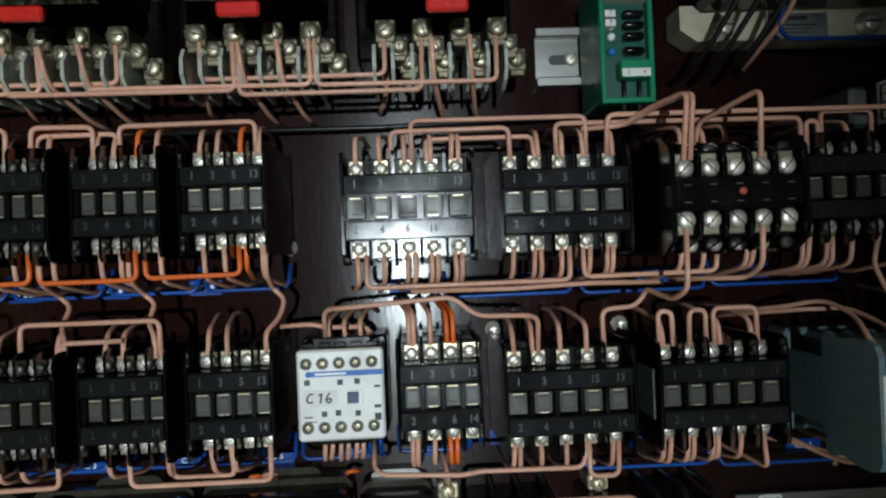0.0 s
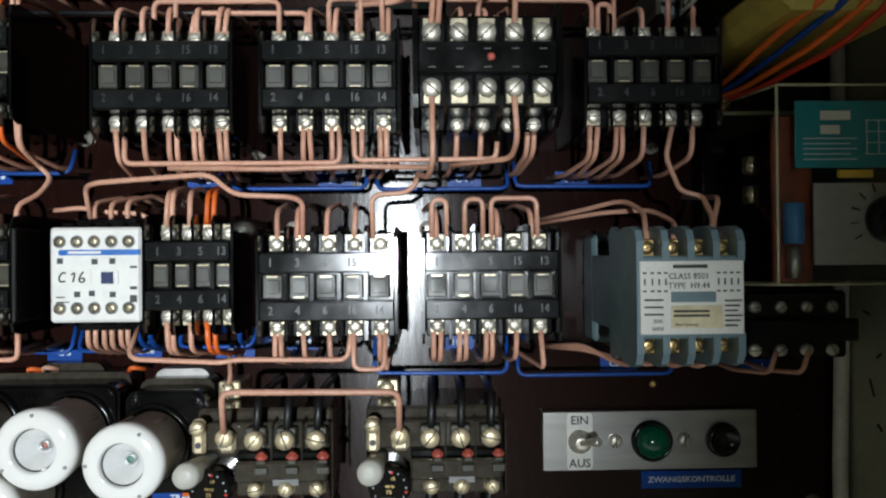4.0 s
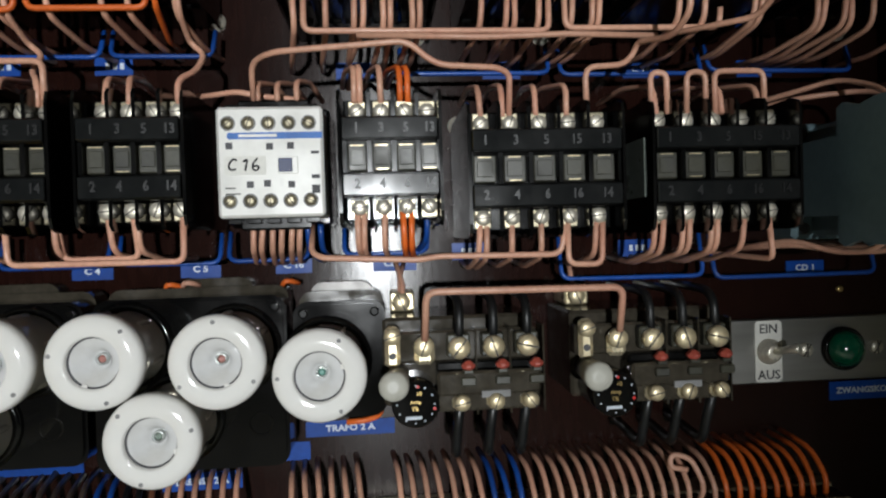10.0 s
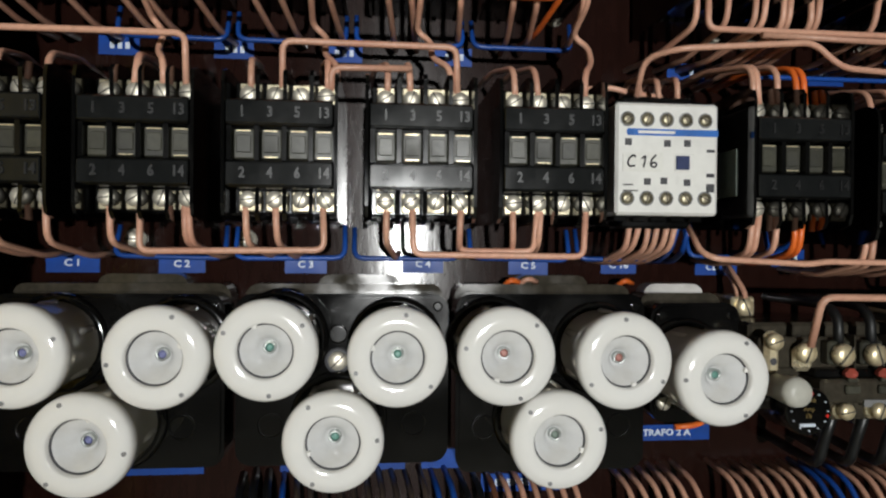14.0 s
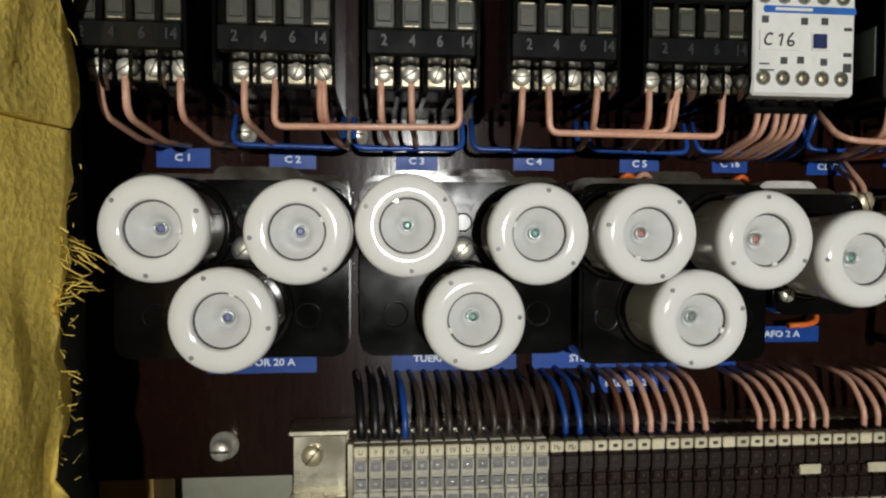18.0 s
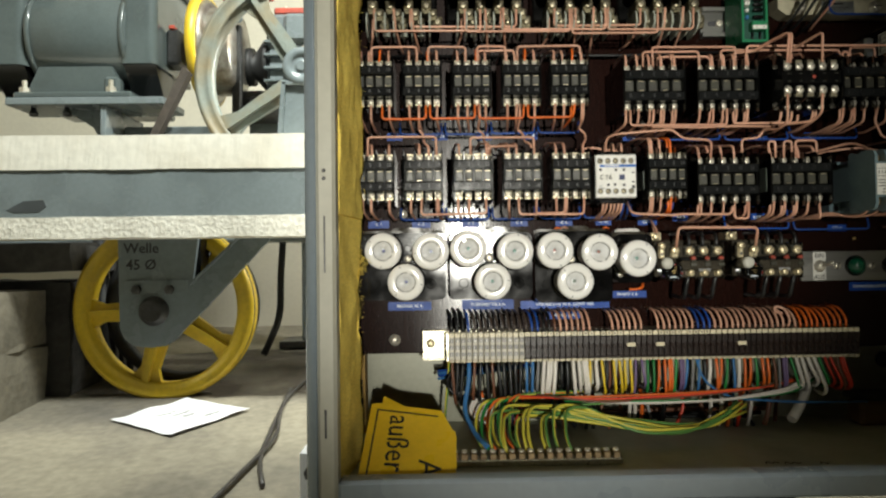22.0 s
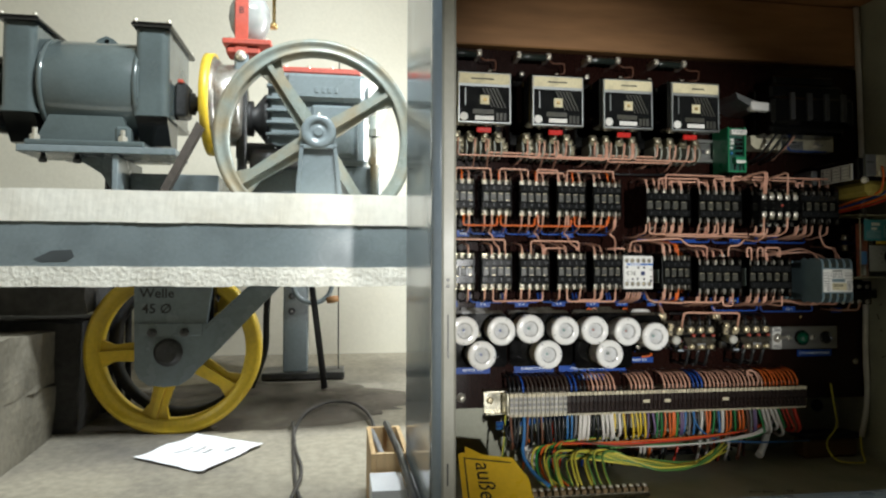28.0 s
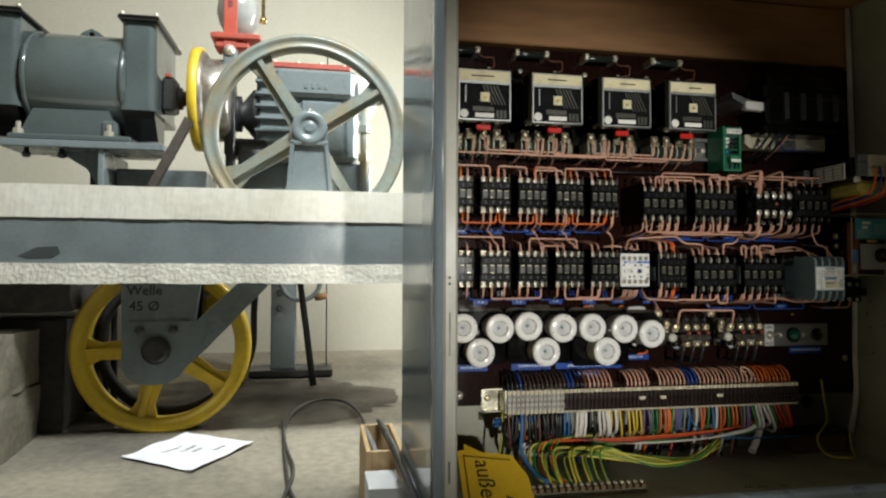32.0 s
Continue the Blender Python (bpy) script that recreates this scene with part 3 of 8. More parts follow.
part("scratch", Form().box(-0.3010, -0.2990, CY0 - 0.0006, CY0 + 0.001, 0.190, 0.215, 0.0002), WELD_STEEL, cabinet, "dark scratch in the paint")


def wool_slab(z0, z1, seed, thick):
    """A torn slab of glass wool against the side panel."""
    rng = random.Random(seed)
    form = Form()
    ny, nz = 22, max(10, int((z1 - z0) / 0.008))
    y0, y1 = CY0 + 0.024, -0.082
    grid = []
    for j in range(nz + 1):
        z = z0 + (z1 - z0) * j / nz
        row = []
        for i in range(ny + 1):
            y = y0 + (y1 - y0) * i / ny
            edge = 0.010 * noise.noise((0.0, z * 38, seed)) + 0.005 * noise.noise((0.0, z * 130, seed)) if i >= ny - 1 else 0.0
            fat = thick * (0.66 + 0.34 * i / ny) + 0.0035 * noise.noise((y * 28, z * 28, seed)) + 0.0018 * noise.noise((y * 110, z * 110, seed + 3))
            if i == ny:
                fat *= 0.35
            row.append((CX0 + 0.0035 + fat, y + edge, z))
        grid.append(row)
    flat = [p for row in grid for p in row]
    w = ny + 1
    faces = [(j * w + i, j * w + i + 1, (j + 1) * w + i + 1, (j + 1) * w + i) for j in range(nz) for i in range(ny)]
    form.add(flat, faces, 0, True)
    back = [(CX0 + 0.0035, p[1], p[2]) for p in flat]
    rim = [j * w for j in range(nz + 1)] + [nz * w + i for i in range(1, ny + 1)] + [j * w + ny for j in range(nz - 1, -1, -1)] + [i for i in range(ny - 1, 0, -1)]
    verts = [flat[i] for i in rim] + [back[i] for i in rim]
    n = len(rim)
    form.add(verts, [(k, (k + 1) % n, n + (k + 1) % n, n + k) for k in range(n)] + [tuple(range(n, 2 * n))], 0, False)
    # frayed fibres along the torn edge
    for _ in range(620 if seed == 2 else 160):
        z = rng.uniform(z0 + 0.004, z1 - 0.004)
        if seed == 2 and rng.random() < 0.6:
            z = rng.choice((rng.gauss(0.346, 0.006), rng.gauss(0.337, 0.004), rng.gauss(0.300, 0.008)))
        p = Vector((CX0 + 0.0035 + thick * rng.uniform(0.1, 1.05), y1 + rng.uniform(-0.012, 0.004), min(z, z1)))
        pts = [p]
        long = 0.0040 if seed == 2 and 0.332 < z < 0.356 else 0.0014
        way = Vector((rng.uniform(-0.2, 1.0), rng.uniform(0.0, 1.0), rng.uniform(-0.9, 0.6)))
        for k in range(3):
            p = p + way * rng.uniform(0.4, 1.0) * long
            way = way + Vector((rng.uniform(-0.6, 0.6), rng.uniform(-0.6, 0.6), rng.uniform(-0.7, 0.4)))
            pts.append(p)
        form.tube(pts, rng.uniform(0.00012, 0.00032), 0.002, 4, 0, 2)
    return form


single("insulation_slab", wool_slab(CZ0, 0.388, 2, 0.0350), WOOL, "torn yellow glass wool slab lining the cabinet side", "insulation")
single("insulation_slab", wool_slab(0.3885, CZ1 - 0.002, 5, 0.0385), WOOL, "yellow glass wool slab lining the cabinet side", "insulation")

single("wooden_plank", Form().prism([(-0.3120, CZ0), (-0.2855, CZ0), (-0.2865, 0.2340), (-0.3120, 0.2345)], "y", 0.012, 0.044), PLANK, "upright yellow-brown wooden plank beside the board", "plank")
single("dark_bracket", Form().box(-0.312, -0.2885, 0.002, 0.0115, 0.143, 0.207, 0.002), RUBBER, "dark rubber wedge on the cabinet floor", "wedge")

# ---- the mounting board and its bolts ----
board = thing("mounting_board", (0, 0, 0), "dark brown phenolic mounting board carrying the relays", "panel")
part("board_sheet", Form().box(-0.312, 0.4100, 0.0, 0.009, 0.237, 0.766, 0.0012), BOARD, board)
for x, z in ((-0.294, 0.254), (-0.294, 0.75), (0.37, 0.252), (0.37, 0.75)):
    part("spacer", Form().lathe((x, 0.009, z), (0, 1, 0), [(0.008, 0), (0.008, 0.053)], 12), WELD_STEEL, board)


def bolt_form(r=0.006, h=0.006):
    form = Form().lathe((0, 0, 0), (0, -1, 0), [(r * 1.45, 0), (r * 1.45, 0.0012), (r, 0.0013), (r, h), (r * 0.85, h * 1.12), (r * 0.2, h * 1.15)], 18)
    return form.box(-r * 0.9, r * 0.9, -h * 1.18, -h * 1.0, -r * 0.12, r * 0.12, 0, 1)


BOLT = bolt_form().mesh("bolt", NICKEL, SLOT)
for x, z in ((-0.281, 0.312), (-0.281, 0.748), (0.30, 0.735), (0.12, 0.722)):
    single("slotted_bolt", BOLT, NICKEL, "nickel-plated slotted bolt in the brown board", "bolt", (x, -0.0003, z), "board bolts")
SMALL_BOLT = bolt_form(0.0046, 0.009).mesh("bolt", NICKEL, SLOT)
single("slotted_bolt", SMALL_BOLT, NICKEL, "nickel-plated slotted bolt in the brown board", "bolt", (-0.2495, -0.0003, 0.2530), "board bolts")


# ---- contactors ----
def contactor(n, w, xs, tops, bottoms, label):
    """A black contactor with n poles; its origin lies on the board behind its middle."""
    ob = thing("contactor", (0, 0, 0), label, "contactor", "contactors on the board")
    h = w / 2
    body = Form().box(-h + 0.001, h - 0.001, -0.030, 0.0, -0.0275, 0.0275, 0.001)
    body.box(-h + 0.0015, h - 0.0015, -0.0575, -0.0295, -0.0262, 0.0262, 0.0008)
    body.box(-h + 0.0015, h - 0.0015, -0.064, -0.057, -0.0166, 0.0166, 0.0)
    for s in (-1, 1):
        body.box(-h + 0.0015, h - 0.0015, -0.0722, -0.0635, s * 0.0064, s * 0.0167, 0.0006)
    edges = [xs[0] - (xs[1] - xs[0]) / 2] + [(a + b) / 2 for a, b in zip(xs, xs[1:])] + [xs[-1] + (xs[-1] - xs[-2]) / 2]
    for x in edges:
        body.box(max(-h + 0.0016, x - 0.0009), min(h - 0.0016, x + 0.0009), -0.0722, -0.0635, -0.0064, 0.0064, 0.0)
    part("body", body, BAKELITE, ob)
    cheek = [(-0.004, -0.0285), (-0.066, -0.0290), (-0.0712, -0.0272), (-0.0725, -0.023), (-0.0725, 0.023), (-0.0712, 0.0272), (-0.066, 0.0290), (-0.004, 0.0285)]
    for s in (-1, 1):
        part("side_cheek", Form().prism(cheek, "x", s * (h + 0.0004), s * (h - 0.0009)), SHINY_BLACK, ob)
    fin = [(-0.034, 0.0165), (-0.070, 0.0165), (-0.0705, 0.0262), (-0.0685, 0.0288), (-0.064, 0.0298), (-0.034, 0.0292)]
    for x in edges[1:-1]:
        for s in (-1, 1):
            part("barrier", Form().prism([(u, s * v) for u, v in fin], "x", x - 0.0008, x + 0.0008), SHINY_BLACK, ob)
    for s in (-1, 1):
        part("number_plate", Form().box(-h + 0.0014, h - 0.0014, -0.0734, -0.0720, s * 0.0072, s * 0.0160, 0.0004), PLATE_BLACK, ob)
    for k, x in enumerate(xs):
        half = 0.0039 if n == 4 else 0.0048
        slider = part("slider", Form().box(x - half, x + half, -0.0696, -0.0642, -0.0058, 0.0056, 0.0006), SLIDER, ob)
        part("slider_rib", Form().box(x - half * 0.72, x + half * 0.72, -0.0702, -0.0695, -0.0034, 0.0034, 0.0003), SLIDER, slider)
        part("contact_tip", Form().box(x - 0.0028, x + 0.0026, -0.0704, -0.0695, 0.0046, 0.0051, 0.0001), PALE_BRASS, slider, "brass contact edge")
        if k % 2:
            part("contact_tip", Form().box(x - 0.0026, x + 0.0026, -0.0704, -0.0695, -0.0053, -0.0048, 0.0001), PALE_BRASS, slider)
        for s, words in ((1, tops), (-1, bottoms)):
            part("number", lettering(words[k], 0.0040, NUMBER, 0.0005, 0.85, 0.035), NUMBER, ob, "raised black number", (x, -0.0737, s * 0.0114))
            clamp = part("terminal_clamp", Form().box(x - 0.0037, x + 0.0037, -0.0602, -0.0570, s * 0.0172, s * 0.0252, 0.0005), LUG, ob)
            part("screw", SCREWS[(k + (s > 0)) % 4], NICKEL, clamp, "", (x, -0.0602, s * 0.0205))
    return ob


FOUR = [-0.0137, -0.0035, 0.0066, 0.0163]
FIVE = [-0.0265, -0.0136, -0.0007, 0.0122, 0.0251]
first4 = contactor(4, 0.0424, FOUR, ("1", "3", "5", "13"), ("2", "4", "6", "14"), "small black four-pole contactor with nickel screw terminals")
first5 = contactor(5, 0.0668, FIVE, ("1", "3", "5", "15", "13"), ("2", "4", "6", "16", "14"), "wide black five-pole contactor with numbered plates")
UPPER4, LOWER4, UPPER5, LOWER5 = 0.5375, 0.4355, 0.5305, 0.4285
X4 = [-0.2660, -0.2140, -0.1610, -0.1075, -0.0555]
for k, x in enumerate(X4):
    for z in (UPPER4, LOWER4):
        if k == 0 and z == UPPER4:
            first4.location = (x, 0, z)
        else:
            copy_thing(first4, pose(x, 0, z))
beside_white = copy_thing(first4, pose(0.0485, 0, 0.4345))
part("type_sticker", Form().box(-0.0221, -0.0215, -0.0600, -0.0420, -0.0150, 0.0050, 0.0), STICKER, beside_white, "grey-green type sticker")
first5.location = (0.0365, 0, UPPER5)
X5_UP, X5_LOW = (0.0365, 0.1165, 0.2735), (0.1145, 0.1940)
copy_thing(first5, pose(0.1165, 0, UPPER5))
copy_thing(first5, pose(0.2735, 0, UPPER5 + 0.002))
for x in X5_LOW:
    low5 = copy_thing(first5, pose(x, 0, LOWER5))
part("type_sticker", Form().box(-0.0343, -0.0337, -0.0640, -0.0400, -0.0130, 0.0130, 0.0), STICKER, low5, "grey-green type sticker")

single("board_pin", Form().lathe((0, 0, 0), (0, -1, 0), [(0.0022, 0), (0.0022, 0.0006), (0.0012, 0.0012)], 12), BRASS, "small brass pin head in the brown board", "pin", (0.2965, 0.0, 0.3650))
single("small_bolt", Form().lathe((0, 0, 0), (0, -1, 0), [(0.0046, 0), (0.0046, 0.0010), (0.0036, 0.0020), (0.0012, 0.0022)], 16), LUG, "flat dull brass bolt head in the board corner", "bolt", (0.3920, 0.0, 0.2935))

FIXING_BOLT = bolt_form(0.0034, 0.0060).mesh("bolt", NICKEL, SLOT)
# round fixing bolts beside the contactors
for x, z in ((-0.0370, 0.5130), (0.1630, 0.4585), (0.0845, 0.4585), (0.0455, 0.5050), (0.1305, 0.5055), (0.2100, 0.5075), (0.0040, 0.4610), (-0.2385, 0.3995), (-0.1870, 0.3995), (0.2965, 0.5070), (0.0640, 0.5050)):
    single("fixing_bolt", FIXING_BOLT, NICKEL, "nickel fixing bolt between contactors", "bolt", (x, -0.0003, z), "contactor bolts")


# the taller block with a red mark
def overhead_block(at):
    ob = thing("auxiliary_block", at, "black five-pole block with a red mark and ten nickel screws", "contactor")
    part("body", Form().box(-0.0304, 0.0304, -0.075, 0.0, -0.027, 0.027, 0.001), BAKELITE, ob)
    part("front_step", Form().box(-0.0304, 0.0304, -0.098, -0.0745, -0.0205, 0.0205, 0.0008), BAKELITE, ob)
    part("bridge", Form().box(-0.0304, 0.0304, -0.1035, -0.0975, -0.0065, 0.0075, 0.0006), BAKELITE, ob)
    cheek = [(-0.004, -0.0285), (-0.092, -0.0285), (-0.1035, -0.0215), (-0.1045, -0.016), (-0.1045, 0.016), (-0.1035, 0.0215), (-0.092, 0.0285), (-0.004, 0.0285)]
    for s in (-1, 1):
        part("side_cheek", Form().prism(cheek, "x", s * 0.0328, s * 0.0304), SHINY_BLACK, ob)
    part("red_mark", Form().lathe((0.0015, -0.1034, 0.0005), (0, -1, 0), [(0.0018, 0), (0.0018, 0.0006), (0.0008, 0.001)], 14), RUBY_FLAG, ob, "round red mark")
    for k in range(5):
        x = -0.0245 + 0.0122 * k
        for s in (-1, 1):
            if k:
                part("barrier", Form().prism([(-0.075, s * 0.0075), (-0.1035, s * 0.0075), (-0.1035, s * 0.0165), (-0.101, s * 0.0205), (-0.075, s * 0.0285)], "x", x - 0.0069, x - 0.0053), SHINY_BLACK, ob)
            clamp = part("terminal_clamp", Form().box(x - 0.0040, x + 0.0040, -0.0992, -0.0975, s * 0.0085, s * 0.0192, 0.0005), LUG, ob)
            part("screw", BIG_SCREWS[(2 * k + s) % 4], PALE_BRASS, clamp, "", (x, -0.0992, s * 0.0122))
            part("lower_screw", SCREWS[k % 4], NICKEL, ob, "", (x, -0.0752, s * 0.0240))
        for s in (1, -1):
            part("print_mark", Form().box(x - 0.0016, x + 0.0016, -0.1039, -0.1034, s * 0.0037, s * 0.0043, 0), SLIDER, ob)
    return ob


overhead_block((0.1900, 0, 0.5290))


# the white contactor
def white_contactor(at):
    ob = thing("white_contactor", at, "small white contactor with sunk screws and handwritten paper label", "contactor")
    part("base", Form().box(-0.0235, 0.0235, -0.032, 0.0, -0.0275, 0.0275, 0.0015).box(-0.016, 0.016, -0.046, -0.031, -0.029, 0.029, 0.001), BAKELITE, ob, "black rear half")
    part("body", Form().box(-0.0225, 0.0225, -0.0575, -0.032, -0.0237, 0.0237, 0.0012), WHITE_PLASTIC, ob, "white plastic front")
    part("blue_band", Form().box(-0.0175, 0.0222, -0.0578, -0.0573, 0.0098, 0.0126, 0), PRINT_BLUE, ob)
    part("maker_mark", Form().box(-0.0130, 0.0030, -0.0581, -0.0577, 0.0106, 0.0118, 0), WHITE_PLASTIC, ob, "plain white bar in place of the maker's mark")
    part("round_mark", Form().lathe((-0.0165, -0.0573, 0.0112), (0, -1, 0), [(0.0015, 0), (0.0015, 0.0005)], 12), PRINT_BLUE, ob)
    for x, z in ((-0.0172, 0.0070), (-0.0002, 0.0066), (0.0086, 0.0068), (-0.0088, -0.0096), (-0.0016, -0.0092), (0.0086, -0.0098)):
        part("slot_hole", Form().box(x - 0.0014, x + 0.0014, -0.0579, -0.0560, z - 0.0014, z + 0.0014, 0), GROOVE, ob, "dark square opening")
    for z, hgt in ((0.0038, 0.0006), (-0.0066, 0.0008), (-0.0120, 0.0018)):
        part("edge_slot", Form().box(0.0172, 0.0206, -0.0579, -0.0565, z - hgt, z + hgt, 0), GROOVE, ob)
    part("window", Form().box(0.0030, 0.0116, -0.0581, -0.0570, -0.0052, 0.0022, 0.0003), WHITE_PLASTIC, ob)
    part("actuator", Form().box(0.0034, 0.0092, -0.0590, -0.0576, -0.0044, 0.0014, 0.0003), NAVY, ob, "dark blue actuator")
    note = part("paper_label", Form().box(-0.0195, -0.0020, -0.0580, -0.0574, -0.0054, 0.0026, 0), PAPER, ob, "white paper label")
    ink = [[(0.0034, 0.0048), (0.0020, 0.0054), (0.0006, 0.0040), (0.0000, 0.0020), (0.0008, 0.0006), (0.0030, 0.0010)],
           [(0.0058, 0.0040), (0.0076, 0.0054), (0.0066, 0.0004)],
           [(0.0116, 0.0056), (0.0098, 0.0034), (0.0094, 0.0014), (0.0106, 0.0002), (0.0122, 0.0012), (0.0116, 0.0026), (0.0098, 0.0020)]]
    for stroke in ink:
        part("handwriting", Form().tube([(-0.0176 + u * 1.05, -0.0581, -0.0040 + w) for u, w in stroke], 0.00042, 0.0012, 6), PRINT, note, "black handwriting")
    for z in (-0.0110, -0.0135):
        part("print_line", Form().box(-0.0192, -0.0150 + 0.002 * (z < -0.012), -0.0578, -0.0574, z - 0.0003, z + 0.0003, 0), SLIDER, ob)
    for s in (1, -1):
        for k in range(5):
            x = -0.0175 + 0.0085 * k
            hole = part("screw_well", Form().lathe((x, -0.0571, s * 0.0166), (0, -1, 0), [(0.0032, 0), (0.0032, 0.0005), (0.0028, 0.0005)], 18), GREY_WIRE, ob)
            part("screw", screw_form(0.0026, 0.0016, 0.7 + 0.5 * k), [LUG, SLOT], hole, "dull metal screw", (x, -0.0570, s * 0.0166))
            part("terminal_tag", Form().box(x - 0.003, x + 0.003, -0.050, -0.030, s * 0.0237, s * 0.0262, 0.0004), BAKELITE, ob)
    return ob


white_contactor((-0.0026, 0, 0.4348))


# the grey-blue contactor on its plate
def grey_contactor(at):
    ob = thing("grey_contactor", at, "grey-blue plastic contactor with white type label on steel base", "contactor")
    part("base_plate", Form().box(-0.0244, 0.026, -0.022, 0.0, -0.030, 0.030, 0.002), GREY_BLUE, ob)
    flank = [(-0.0218, 0.0185), (-0.056, 0.0185), (-0.056, 0.0310), (-0.060, 0.0330), (-0.070, 0.0300), (-0.080, 0.0320), (-0.091, 0.0320), (-0.0965, 0.0300), (-0.0990, 0.0250)]
    part("side_wall", Form().prism(flank + [(u, -v) for u, v in reversed(flank)], "x", -0.0244, -0.0212), GREY_BLUE, ob)
    part("coil_housing", Form().box(-0.0140, 0.0235, -0.062, -0.012, -0.0285, 0.0285, 0.003), GREY_BLUE, ob)
    part("front_housing", Form().box(-0.0235, 0.0235, -0.0985, -0.060, -0.0185, 0.0185, 0.001), GREY_BLUE, ob)
    fin = [(-0.056, 0.0160), (-0.0990, 0.0160), (-0.0990, 0.0250), (-0.0965, 0.0300), (-0.091, 0.0320), (-0.080, 0.0320), (-0.070, 0.0300), (-0.060, 0.0330), (-0.056, 0.0310)]
    for x in (-0.0112, 0.0002, 0.0116, 0.0228):
        for s in (1, -1):
            part("barrier", Form().prism([(u, s * v) for u, v in fin], "x", x - 0.0016, x + 0.0016), GREY_BLUE, ob)
    for k in range(4):
        x = -0.0170 + 0.0114 * k
        for s in (1, -1):
            clamp = part("terminal_clamp", Form().box(x - 0.0036, x + 0.0036, -0.0905, -0.060, s * 0.018, s * 0.0262, 0.0006), BRASS, ob)
            part("screw", screw_form(0.0032, 0.002, 0.3 + k), [BRASS, SLOT], clamp, "", (x, -0.0905, s * 0.0222))
    for s in (1, -1):
        part("fixing_hole", Form().lathe((-0.0185, -0.0222, s * 0.0242), (0, -1, 0), [(0.0030, 0), (0.0030, 0.0006), (0.0022, 0.0006)], 14), GROOVE, ob, "dark fixing hole")
    label = part("type_label", Form().box(-0.0232, 0.0232, -0.1002, -0.0984, -0.0163, 0.0163, 0.0003), PAPER, ob, "white printed type label")
    part("print", lettering("CLASS 8501", 0.0027, PRINT, 0.0002, 0.95), PRINT, label, "", (-0.0015, -0.1004, 0.0094))
    part("print", lettering("TYPE  H9.44", 0.0027, PRINT, 0.0002, 0.95), PRINT, label, "", (-0.0015, -0.1004, 0.0052))
    part("maker_mark", Form().box(-0.0085, 0.0068, -0.1005, -0.1001, 0.0130, 0.0146, 0), SLIDER, label, "plain grey bar in place of the maker's mark")
    part("cut_out", Form().box(-0.0095, 0.0105, -0.1006, -0.1001, -0.0020, 0.0026, 0), GREY_BLUE, label)
    part("cream_field", Form().box(-0.0095, 0.0135, -0.1005, -0.1001, -0.0135, -0.0035, 0), CREAM, label)
    part("print", lettering("20A", 0.0018, PRINT, 0.0002), PRINT, label, "", (-0.0155, -0.1004, -0.0105))
    part("print", lettering("600V", 0.0018, PRINT, 0.0002), PRINT, label, "", (-0.0155, -0.1004, -0.0138))
    part("print", lettering("West Germany", 0.0012, PRINT, 0.0002), PRINT, label, "", (-0.0030, -0.1007, -0.0120))
    for z in (-0.0060, -0.0080):
        part("print_line", Form().box(-0.0085, 0.0075, -0.1007, -0.1004, z - 0.0005, z + 0.0005, 0), SLIDER, label)
    for x in (-0.0212, -0.0178, -0.0148, -0.0118, 0.0118, 0.0146, 0.0176, 0.0206):
        part("print_line", Form().box(x - 0.0003, x + 0.0003, -0.1005, -0.1001, 0.0055, 0.0085, 0), PRINT, label)
        part("print_line", Form().box(x - 0.0008, x + 0.0008, -0.1005, -0.1001, 0.0105, 0.0113, 0), SLIDER, label)
        part("print_line", Form().box(x - 0.0008, x + 0.0008, -0.1005, -0.1001, 0.0025, 0.0033, 0), SLIDER, label)
    for k in range(6):
        z = -0.0015 - 0.0022 * k
        part("print_line", Form().box(0.0145, 0.0222 - 0.001 * (k % 3), -0.1005, -0.1001, z - 0.0004, z + 0.0004, 0), SLIDER, label)
    for k in range(3):
        z = -0.0010 - 0.0032 * k
        part("print_line", Form().box(-0.0215, -0.0130, -0.1005, -0.1001, z - 0.0004, z + 0.0004, 0), SLIDER, label)
    return ob


grey_contactor((0.2800, 0, 0.4235))


